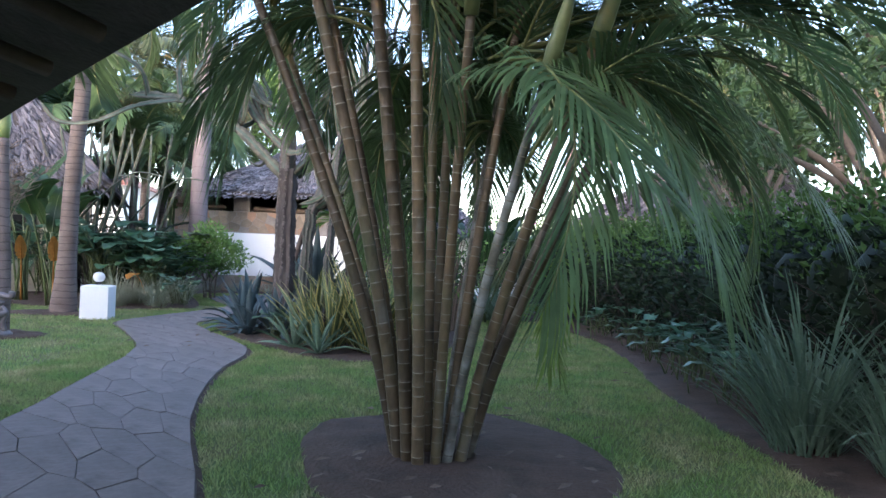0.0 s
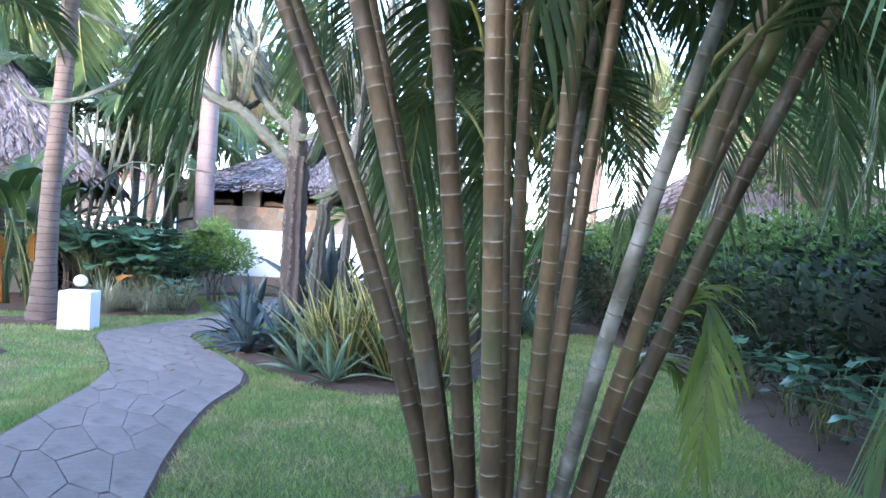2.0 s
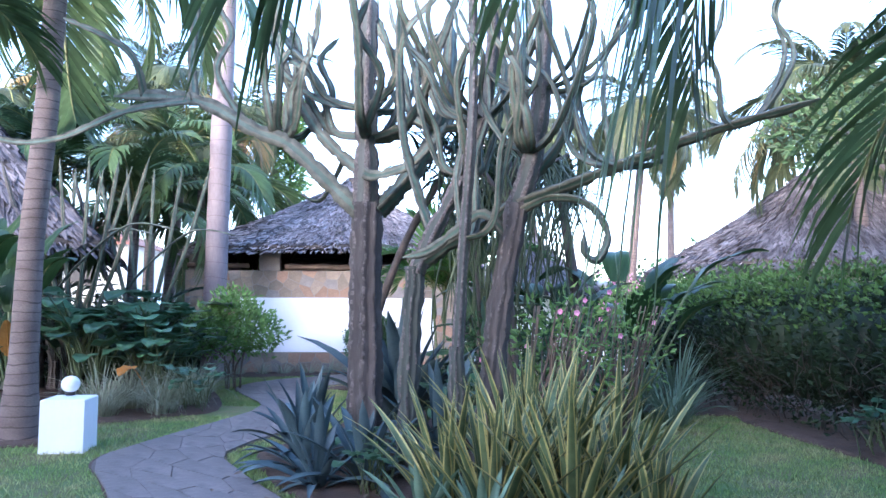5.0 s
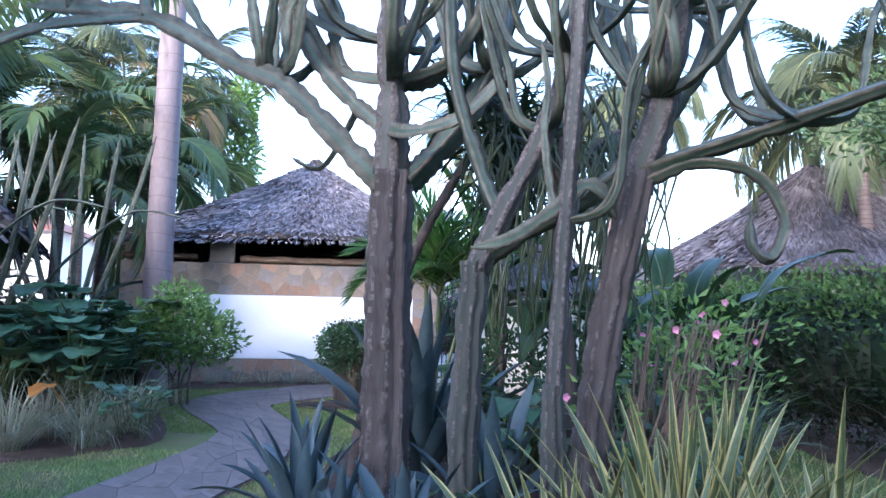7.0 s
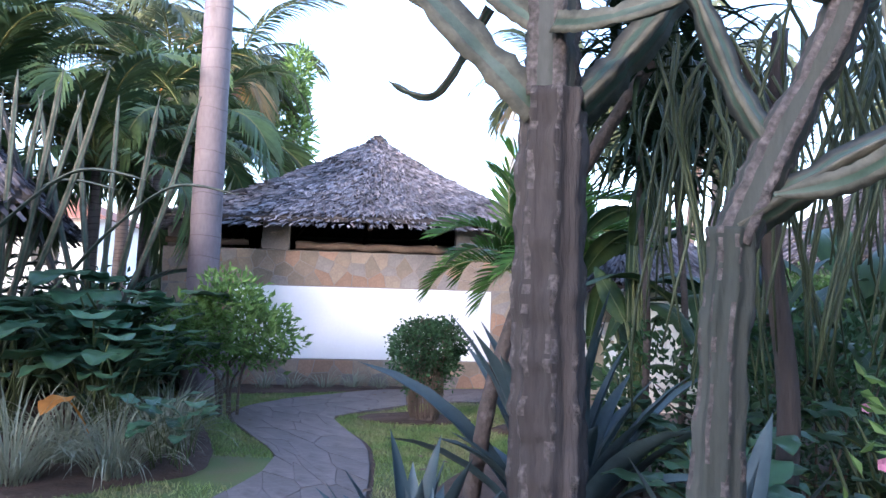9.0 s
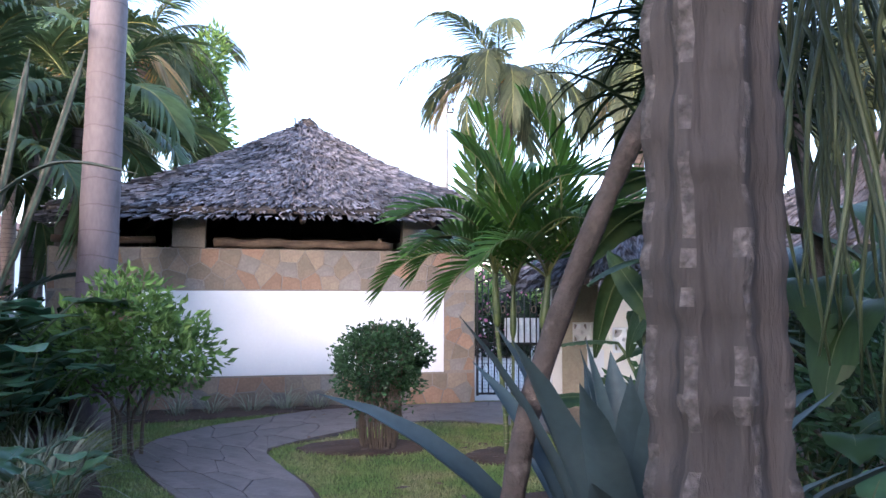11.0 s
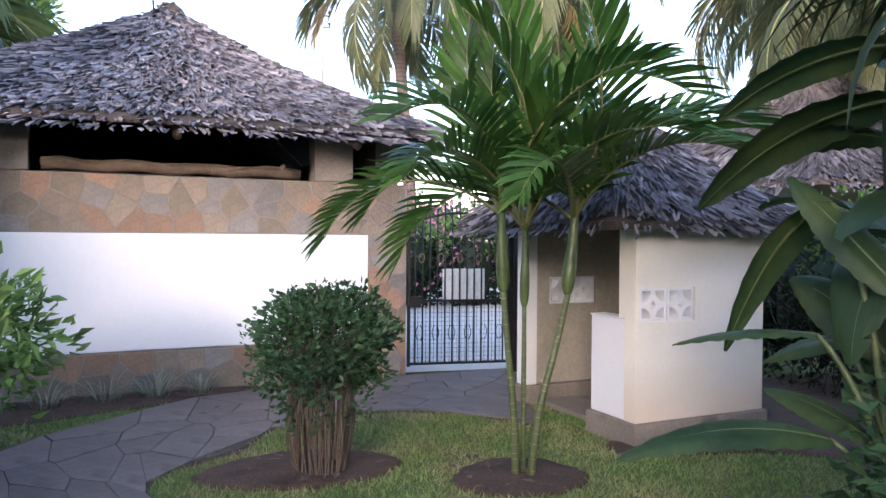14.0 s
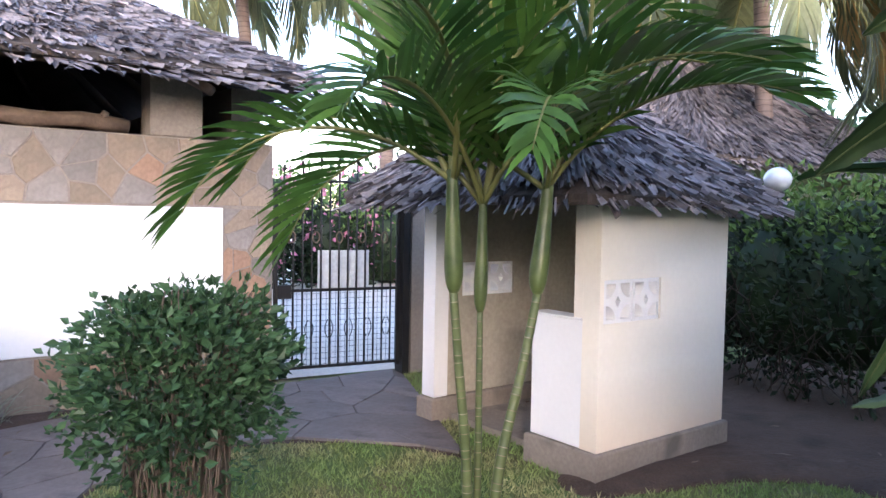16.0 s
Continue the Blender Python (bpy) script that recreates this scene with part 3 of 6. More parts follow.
for key, pts in BEDS.items():
    poly = smooth_loop(pts, 8)
    rng = random.Random(key)
    poly = [(x + rng.uniform(-0.02, 0.02), y + rng.uniform(-0.02, 0.02)) for x, y in poly]
    BED_POLYS[key] = poly
    cx, cy = sum(p[0] for p in poly) / len(poly), sum(p[1] for p in poly) / len(poly)
    sh, n = Shape(), len(poly)
    rings = [(1.0, 0.004), (0.965, 0.022), (0.9, 0.03), (0.75, 0.038), (0.5, 0.045)]
    for q, z in rings:
        for x, y in poly:
            px, py = cx + (x - cx) * q, cy + (y - cy) * q
            sh.v.append((px, py, z + (0.016 * noise.noise(Vector((px * 3, py * 3, 0.5))) + 0.010 * noise.noise(Vector((px * 9, py * 9, 3))) if z > 0.01 else 0)))
    sh.v.append((cx, cy, 0.045))
    for r in range(len(rings) - 1):
        for j in range(n):
            a, b = r * n, (r + 1) * n
            sh.f.append((a + j, a + (j + 1) % n, b + (j + 1) % n, b + j))
            sh.mi.append(0)
    e = (len(rings) - 1) * n
    for j in range(n):
        sh.f.append((e + j, e + (j + 1) % n, len(sh.v) - 1))
        sh.mi.append(0)
    structure("soil_bed", sh, SOIL, "bare brown garden soil bed", smooth=True)

sh = Shape()
sh.face([(-2.45, 22.74, 0.016), (-0.9, 22.74, 0.016), (7.5, 24.6, 0.016), (9.0, 70, 0.016), (-30, 70, 0.016), (-30, 31, 0.016), (-3.2, 31, 0.016)])
structure("road", sh, SAND, "pale sandy road outside the gate")


# ---- open pavilion with a thatched roof ----
def thatch(parent, hs, ht, eave, apex, base_row, seed, ridge=0.0, sag=0.10, strip=0.042, length=0.30, step=0.088, mat=None, off=0.0):
    """A hipped roof round the parent's origin: an inner skin and rows of dry palm strips."""
    rng = random.Random(seed)
    corners = [(-hs, -ht), (hs, -ht), (hs, ht), (-hs, ht)]
    tops = [(off - ridge, 0), (off + ridge, 0), (off + ridge, 0), (off - ridge, 0)]

    def at(c0, t0, q):
        x, y = c0[0] + (t0[0] - c0[0]) * q, c0[1] + (t0[1] - c0[1]) * q
        return Vector((x, y, eave + (apex - eave) * q - sag * math.sin(math.pi * q)))
    skin, n, drop = Shape(), 10, Vector((0, 0, 0.06))
    for k in range(4):
        c0, c1, t0, t1 = corners[k], corners[(k + 1) % 4], tops[k], tops[(k + 1) % 4]
        for i in range(n):
            q0, q1 = i / n, (i + 1) / n
            skin.face([at(c0, t0, q0), at(c1, t1, q0), at(c1, t1, q1), at(c0, t0, q1)])
            skin.face([at(c0, t0, q0) - drop, at(c0, t0, q1) - drop, at(c1, t1, q1) - drop, at(c1, t1, q0) - drop])
        skin.face([at(c0, t0, 0) - drop, at(c1, t1, 0) - drop, at(c1, t1, 0), at(c0, t0, 0)])
    # The lining's dark colour stands in for shade beneath the strips.
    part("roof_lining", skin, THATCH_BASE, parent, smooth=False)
    cover = Shape()
    for k in range(4):
        c0, c1, t0, t1 = corners[k], corners[(k + 1) % 4], tops[k], tops[(k + 1) % 4]
        slope = (at(c0, t0, 1) - at(c0, t0, 0)).length
        rows = int(slope / step)
        for i in range(-2, rows):
            q = i / rows
            a, b = at(c0, t0, max(q, 0)), at(c1, t1, max(q, 0))
            w = (b - a).length
            along = (b - a).normalized() if w > 0.01 else Vector((1, 0, 0))
            upv = (at(c0, t0, min(1, q + 0.06)).lerp(at(c1, t1, min(1, q + 0.06)), 0.5) - a.lerp(b, 0.5)).normalized()
            nrm = along.cross(upv).normalized()
            cnt = int(w / strip * 1.5) + 2
            for j in range(cnt):
                s = rng.random()
                p = a.lerp(b, s) + upv * (rng.uniform(-0.07, 0.07) - (0.09 * -i if i < 0 else 0)) - (Vector((0, 0, 0.05 * -i)) if i < 0 else Vector())
                yaw = rng.gauss(0, 0.22)
                q2 = min(1, max(q, 0) + 0.05)
                lean = at(c0, t0, q2).lerp(at(c1, t1, q2), s) - a.lerp(b, s)
                lean = lean.normalized() if lean.length > 1e-5 else upv
                d = (lean * math.cos(yaw) + along * math.sin(yaw) * (1 if 0.06 < s < 0.94 else 0.2)).normalized()
                l, wd = min(length * rng.uniform(0.6, 1.25) * (0.75 if i < 0 else 1), (1 - max(q, 0)) * slope * 0.9 + 0.05), strip * rng.uniform(0.45, 1.05)
                lift = rng.uniform(0.02, 0.065)
                sd = d.cross(nrm).normalized() * wd / 2
                tw = nrm * rng.uniform(-0.018, 0.018)
                cover.face([p - sd * 0.55 + nrm * lift - tw, p + sd * 0.55 + nrm * lift + tw, p + d * l + sd + nrm * 0.012, p + d * l - sd + nrm * 0.008])
    part("thatch", cover, mat or THATCH, parent, "dry grey palm-leaf thatch", smooth=False)


TURN_B = 10.0
pav = thing("pavilion", -2.85, 22.52, 0, TURN_B, "open pavilion with stone wall, white panel and grey thatched roof", "pavilion")
# local: x along the wall (0 at the panel's right edge), y away from the walker
sh = Shape()
sh.box((-5.3, 0.0, -0.05), (0.47, 0.28, 2.2), bevel=0.012)
wall = part("wall", sh, CEMENT, pav, "rough stone masonry wall", smooth=False)
sh = Shape()
sh.box((-4.17, -0.012, 0.46), (0.0, 0.006, 1.62), bevel=0.006)
part("white_panel", sh, WHITE, wall, "smooth whitewashed wall panel", smooth=False)
sh = Shape()
sh.box((0.19, 0.281, -0.05), (0.47, 5.4, 2.72), bevel=0.012)
sh.box((-5.3, 0.281, -0.05), (-5.02, 5.4, 2.72), bevel=0.012)
sh.box((-5.3, 5.401, -0.05), (0.47, 5.68, 2.72), bevel=0.012)
part("side_wall", sh, CEMENT, pav, smooth=False)
for x0, y0 in ((-3.77, 0.02), (-0.6, 0.02)):
    sh = Shape()
    sh.box((x0, y0, 2.203), (x0 + 0.43, y0 + 0.26, 2.74), bevel=0.012)
    part("pier", sh, CEMENT, pav, smooth=False)
sh = Shape()
pts = [(-3.24 + 2.5 * i / 14, 0.14 + 0.012 * math.sin(i), 2.285 + 0.014 * math.sin(i * 1.7)) for i in range(15)]
sh.tube(pts, [0.062 + 0.007 * math.sin(i * 2.1) for i in range(15)], 12)
sh.tube([(-0.95, 0.14, 2.29), (-0.92, 0.10, 2.37)], [0.045, 0.028], 8)
part("log_rail", sh, LOG, pav, "bare brown log rail")
sh = Shape()
sh.tube([(-5.3, 0.16, 2.31), (-4.6, 0.15, 2.30), (-4.0, 0.14, 2.31)], [0.05, 0.055, 0.05], 10)
part("log_rail", sh, LOG, pav)
roof = new("roof")
roof.parent = pav
roof.matrix_basis = pose(-2.19, 2.65, 0.02, 0, -0.8, 0)
thatch(roof, 2.96, 3.15, 2.68, 4.6, 0, 4, off=0.34)
sh = Shape()
sh.tube([(0.0, 0.0, 4.5), (0.0, 0.0, 4.64), (0.0, 0, 4.72)], [0.22, 0.13, 0.02], 8)
part("roof_cap", sh, THATCH_BASE, pav, "dark ridge cap", m=pose(-1.85, 2.65, 0))
for i in range(12):
    a = 2 * math.pi * i / 12
    sh = Shape()
    sh.tube([(2.7 * max(-1, min(1, 1.35 * math.cos(a))), 3.0 * max(-1, min(1, 1.35 * math.sin(a))), 2.56), (0, 0, 4.4)], [0.045, 0.035], 8)
    part("rafter", sh, TIMBER, pav, m=pose(-2.05, 2.65, 0))
sh = Shape()
sh.tube([(-5.2, 0.2, 2.78), (0.9, 0.2, 2.78)], [0.06, 0.06], 8)
part("wall_plate", sh, TIMBER, pav)
part("wall_plate", sh.data("wall_plate", [TIMBER]), None, pav, m=pose(0, 5.3, 0))


# ---- guard hut ----
hut = thing("guard_hut", -1.31, 19.31, 0, TURN_B, "small cream-white guard hut with thatched roof and vent blocks", "guard hut")
W, D, H = 1.33, 1.75, 1.79
T = 0.13


def vent(parent, x0, y0, along_y=False):
    """Two pierced blocks side by side: a frame, four petals and a ring each."""
    for k in range(2):
        sh = Shape()
        s, d = 0.26, 0.12
        h = 0.26
        ox = x0 + 0.005 + k * (s + 0.01)
        b = 0.022
        sh.box((0, 0, 0), (s, d, b))
        sh.box((0, 0, h - b), (s, d, h))
        sh.box((0, 0, b), (b, d, h - b))
        sh.box((s - b, 0, b), (s, d, h - b))
        c, half, r, k0 = (s / 2, h / 2), s / 2 - b, 0.086, 6
        for q in range(4):
            sx, sz = ((1, 1), (-1, 1), (-1, -1), (1, -1))[q]
            arc, dia = [], []
            for i in range(k0 + 1):
                a = math.pi / 2 * i / k0
                arc.append((c[0] + sx * (half - r * math.cos(a) * 1.0), c[1] + sz * (half - r * math.sin(a))))
                f = i / k0
                dia.append((c[0] + sx * 0.026 * f, c[1] + sz * 0.036 * (1 - f)))
            ring = [(c[0], c[1] + sz * half)] + arc + [(c[0] + sx * half, c[1])]
            inner = [dia[0]] + dia + [dia[-1]]
            for (p0, p1), (d0, d1) in zip(zip(ring, ring[1:]), zip(inner, inner[1:])):
                for y in (0.0, d):
                    sh.face([(p0[0], y, p0[1]), (p1[0], y, p1[1]), (d1[0], y, d1[1]), (d0[0], y, d0[1])])
                sh.face([(p0[0], 0, p0[1]), (p1[0], 0, p1[1]), (p1[0], d, p1[1]), (p0[0], d, p0[1])])
                sh.face([(d0[0], 0, d0[1]), (d1[0], 0, d1[1]), (d1[0], d, d1[1]), (d0[0], d, d0[1])])
        part("vent_block", sh, WHITE, parent, "pierced white cement vent block", smooth=False, m=(pose(ox, y0, 0.96) if not along_y else pose(y0, ox, 0.96, 0, 0, 90)))


def wall_with_hole(name, x0, x1, y0, y1, z0, z1, hole, mat, parent):
    sh = Shape()
    if hole:
        a, b, c, d = hole
        for y in (y0, y1):
            sh.v += [(x0, y, z0), (x1, y, z0), (x1, y, z1), (x0, y, z1), (a, y, c), (b, y, c), (b, y, d), (a, y, d)]
        for j in range(4):
            k = (j + 1) % 4
            sh.f += [(j, k, 4 + k, 4 + j), (8 + k, 8 + j, 12 + j, 12 + k), (k, j, 8 + j, 8 + k), (4 + j, 4 + k, 12 + k, 12 + j)]
            sh.mi += [0] * 4
    else:
        sh.box((x0, y0, z0), (x1, y1, z1), bevel=0.006)
    return part(name, sh, mat, parent, smooth=False)


front = wall_with_hole("front_wall", 0, W, 0, T, 0.19, H, (0.035, 0.585, 0.958, 1.222), CREAM, hut)
vent(hut, 0.035, 0.005)
side = wall_with_hole("side_wall", 0.0, T, T + 0.001, 0.55, 0.19, 0.97, None, WHITE, hut)
wall_with_hole("side_pillar", 0.0, T, 1.6, D, 0.19, H, None, WHITE, hut)
wall_with_hole("corner_post", 0.0, T, T + 0.001, 0.2, 0.971, H, None, CREAM, hut)
# Far and back walls use the darkened plaster so the room looks shaded.
wall_with_hole("far_side_wall", W - T, W, T + 0.001, D - T - 0.001, 0.19, H, None, PLASTER_SHADED, hut)
back = wall_with_hole("back_wall", T + 0.001, W, D - T, D, 0.19, H, (0.28, 0.83, 0.958, 1.222), PLASTER_SHADED, hut)
vent(hut, 0.28, D - T + 0.005)
for lo, hi in (((-0.03, -0.03, -0.02), (W + 0.03, T + 0.03, 0.188)), ((-0.03, T + 0.031, -0.02), (T + 0.03, 0.58, 0.186)), ((-0.03, 1.58, -0.02), (T + 0.03, D + 0.03, 0.186)),
               ((W - T - 0.03, T + 0.031, -0.02), (W + 0.03, D + 0.03, 0.184)), ((T + 0.031, D - T - 0.03, -0.02), (W - T - 0.031, D + 0.03, 0.182))):
    sh = Shape()
    sh.box(lo, hi, bevel=0.01)
    part("plinth", sh, CEMENT, hut, "grey cement plinth", smooth=False)
sh = Shape()
sh.box((T + 0.031, T + 0.031, -0.02), (W - T - 0.031, D - T - 0.031, 0.05))
part("hut_floor", sh, CEMENT, hut, smooth=False)
sh = Shape()
sh.box((-0.01, T + 0.003, 0.971), (T + 0.01, 0.56, 0.985), bevel=0.004)
part("sill", sh, WHITE, hut, smooth=False)
hroof = new("roof")
hroof.parent = hut
hroof.matrix_basis = pose(W / 2 + 0.0, D / 2 + 0.2, 0)
thatch(hroof, 1.02, 1.27, 1.72, 2.8, 0, 9, sag=0.04, strip=0.034, length=0.3, step=0.075)


def globe(parent, z, r):
    sh = Shape()
    n, k = 16, 12
    for i in range(k + 1):
        a = math.pi * (0.06 + 0.88 * i / k) - math.pi / 2
        for j in range(n):
            b = 2 * math.pi * j / n
            sh.v.append((r * math.cos(a) * math.cos(b), r * math.cos(a) * math.sin(b), z + r * 0.92 * math.sin(a)))
    for i in range(k):
        for j in range(n):
            sh.f.append((i * n + j, i * n + (j + 1) % n, (i + 1) * n + (j + 1) % n, (i + 1) * n + j))
            sh.mi.append(0)
    sh.f += [tuple(range(n - 1, -1, -1)), tuple(range(k * n, k * n + n))]
    sh.mi += [0, 0]
    part("globe", sh, GLOBE, parent, "opal white glass globe")
    sh = Shape()
    sh.tube([(0, 0, z - r * 1.25), (0, 0, z - r * 0.95), (0, 0, z - r * 0.85)], [r * 0.5, r * 0.52, r * 0.42], 12)
    part("collar", sh, IRON, parent)


lamp = thing("wall_lamp", 0.36, 19.44, 0, 0, "white globe lamp on a bracket at the hut's corner", "lamp")
sh = Shape()
sh.tube([(-0.33, 0.1, 1.72), (-0.15, 0.05, 1.72), (0, 0, 1.73), (0, 0, 1.78)], [0.014, 0.014, 0.014, 0.014], 8)
part("bracket", sh, IRON, lamp)
globe(lamp, 1.88, 0.095)

# ---- iron gate ----
gate = thing("iron_gate", -2.36, 22.64, 0, -2.0, "black iron garden gate with bars and oval rings, closed", "gate")
GW = 1.24
sh = Shape()


def bar(sh, a, b, r=0.0095, sides=6):
    sh.tube([a, b], [r, r], sides)


for x in (0.012, GW - 0.012):
    s2 = Shape()
    s2.box((x - 0.018, -0.018, 0.10), (x + 0.018, 0.018, 1.82))
    part("stile", s2, IRON, gate, smooth=False)
for z in (0.13, 0.86):
    s2 = Shape()
    s2.box((0.032, -0.012, z - 0.014), (GW - 0.032, 0.012, z + 0.014))
    part("rail", s2, IRON, gate, smooth=False)
s2 = Shape()
arc = [(0.03 + (GW - 0.06) * i / 16, 0, 1.76 + 0.13 * math.sin(math.pi * i / 16)) for i in range(17)]
s2.tube(arc, [0.014] * 17, 8)
part("arched_rail", s2, IRON, gate)
for i in range(1, 14):
    x = GW * i / 14
    s2 = Shape()
    top = 1.80 + 0.13 * math.sin(math.pi * i / 14) + (0.14 if i % 2 else 0.03)
    bar(s2, (x, 0, 0.14), (x, 0, top))
    if i % 2:
        s2.tube([(x, 0, top), (x, 0, top + 0.02), (x, 0, top + 0.07)], [0.007, 0.018, 0.002], 8)
    part("bar", s2, IRON, gate)
for k in range(5):
    x = GW * (0.13 + 0.185 * k)
    s2 = Shape()
    s2.tube([(x + 0.032 * math.cos(2 * math.pi * i / 14), -0.012, 1.36 + 0.052 * math.sin(2 * math.pi * i / 14)) for i in range(15)], [0.008] * 15, 6)
    part("oval_ring", s2, LOG, gate, "brass-brown oval ring")
for k in range(6):
    x = GW * (0.11 + 0.156 * k)
    s2 = Shape()
    for sg in (-1, 1):
        s2.tube([(x + sg * (0.012 + 0.028 * math.sin(math.pi * i / 8)), -0.012, 0.40 + 0.18 * i / 8) for i in range(9)], [0.005] * 9, 5)
    part("scroll", s2, IRON, gate)
s2 = Shape()
for i in range(26):
    bar(s2, (0.03 + (GW - 0.06) * i / 25, 0.014, 0.14), (0.03 + (GW - 0.06) * i / 25, 0.014, 0.85), 0.0022, 4)
for i in range(14):
    bar(s2, (0.03, 0.014, 0.15 + 0.052 * i), (GW - 0.03, 0.014, 0.15 + 0.052 * i), 0.0022, 4)
part("wire_mesh", s2, IRON, gate, smooth=False)
s2 = Shape()
s2.box((0.42, 0.02, 0.845), (0.93, 0.032, 1.235), bevel=0.003)
plate = part("sheet_plate", s2, SHEET, gate, "pale grey ribbed sheet-metal plate", smooth=False)
for i in range(7):
    s2 = Shape()
    s2.box((0.45 + 0.07 * i, 0.014, 0.85), (0.475 + 0.07 * i, 0.0199, 1.23))
    part("rib", s2, SHEET, plate, smooth=False)
s2 = Shape()
s2.box((0.02, -0.06, 0.79), (0.15, -0.02, 0.92), bevel=0.006)
part("lock_box", s2, IRON, gate, "black lock box", smooth=False)
sh = Shape()
sh.box((0, -0.09, 0), (0.07, 0.09, 1.9), bevel=0.008)
post = tagged(part("gate_post", sh, IRON, smooth=False, m=pose(-1.11, 22.6, 0)), "black square iron gate post", "post")
sh = Shape()
sh.box((0, 0, -0.02), (0.62, 0.3, 2.1), bevel=0.015)
tagged(part("gate_pillar", sh, CEMENT, smooth=False, m=pose(-1.0, 22.55, 0, 0, 0, 8)), "rough grey cement gate pillar", "pillar")

# ---- pedestal light by the path ----
ped = thing("path_light", -5.82, 13.72, 0, 12, "white square path light pedestal with globe lamp", "lamp")
sh = Shape()
sh.box((-0.21, -0.21, -0.01), (0.21, 0.21, 0.53), bevel=0.012)
part("pedestal", sh, WHITE, ped, "white painted block", smooth=False)
globe(ped, 0.665, 0.092)

# ---- building behind the walker, whose eave shows at the start; unseen bulk blocks the sun ----
house = thing("house", -10, -4.0, 0, 0, "thatched house behind the walker, its unseen bulk sized to block the low sun", "house")
# Unseen wall and roof: length and ridge height chosen to shade the garden.
sh = Shape()
sh.box((-34, -6, -0.1), (23, 0.0, 2.6))
part("wall", sh, CREAM, house, smooth=False)
sh = Shape()
sh.face([(-36, 2.6, 2.75), (24, 0.4, 2.95), (24, -4, 7.8), (-36, -4, 7.8)])
sh.face([(-36, 2.6, 2.55), (-36, -4, 7.6), (24, -4, 7.6), (24, 0.4, 2.75)])
sh.face([(-36, 2.6, 2.55), (24, 0.4, 2.75), (24, 0.4, 2.95), (-36, 2.6, 2.75)])
sh.face([(-36, -4, 7.8), (24, -4, 7.8), (24, -9, 2.9), (-36, -9, 2.9)])
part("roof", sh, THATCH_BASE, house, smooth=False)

sh = Shape()
edge = [(9.6, 6.4), (9.45, 7.72), (7.65, 9.58), (6.4, 10.9)]
back = [(9.0, 4.0), (8.0, 4.3), (6.2, 6.4), (4.9, 8.6)]
for (a, b), (c, d) in zip(zip(edge, edge[1:]), zip(back, back[1:])):
    sh.face([(*a, 2.1), (*b, 2.1), (*d, 2.62), (*c, 2.62)])
    sh.face([(*a, 2.24), (*c, 2.76), (*d, 2.76), (*b, 2.24)])
    sh.face([(*b, 2.1), (*a, 2.1), (*a, 2.24), (*b, 2.24)])
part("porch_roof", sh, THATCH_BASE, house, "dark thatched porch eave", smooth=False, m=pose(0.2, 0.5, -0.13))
for i in range(7):
    sh = Shape()
    q = i / 6
    a = Vector((9.4 - 2.9 * q, 7.65 + 3.0 * q - 0.1, 2.06))
    sh.tube([a, a + Vector((-1.2, -2.2 + 0.2 * q, 0.42))], [0.035, 0.035], 8)
    part("rafter", sh, TIMBER, house, m=pose(0.2, 0.5, -0.13))


# ---- clump of cane palms ----
def ring_stem(sh, pts, r0, r1, gap, mi=0, ring=1, sides=10):
    """A cane with raised pale rings at each joint."""
    line, rad, mats = [], [], []
    total = sum((Vector(b) - Vector(a)).length for a, b in zip(pts, pts[1:]))
    n = max(3, int(total / gap))
    dense = smooth_loop([tuple(p) for p in pts], 12, False)
    d = np.concatenate([[0], np.cumsum([np.linalg.norm(np.subtract(b, a)) for a, b in zip(dense, dense[1:])])])
    arr = np.array(dense)

    def place(s):
        return tuple(float(np.interp(s, d, arr[:, k])) for k in range(3))
    for i in range(n):
        for f, q in ((0.0, 1.0), (0.04, 1.04), (0.07, 1.0), (0.14, 0.975)):
            s = d[-1] * min(1.0, (i + f + 0.22 * math.sin(i * 2.3 + n)) / n) if i else d[-1] * f / n
            line.append(place(s))
            rad.append((r0 + (r1 - r0) * s / d[-1]) * q)
            mats.append(ring if f < 0.06 else mi)
    line.append(place(d[-1]))
    rad.append(r1)
    k = len(sh.v)
    before = len(sh.f)
    sh.tube(line, rad, sides, mi)
    for i in range(len(line) - 1):
        for j in range(sides):
            sh.mi[before + i * sides + j] = mats[i]


CANE_FRONDS = [frond(L=1.8 + 0.14 * i, n=46, ll=0.54, lw=0.021, th0=1.15 - 0.1 * i, droop=1.55 + 0.14 * i, vee=0.22, hang=0.4, start=0.2, seed=i, petiole=0.016).data("frond", [FROND, RACHIS]) for i in range(6)]
clump = thing("cane_palm", 0.1, 6.7, 0.02, 0, "dense clump of ringed cane palm stems with arching green fronds", "palm")
rng = random.Random(11)
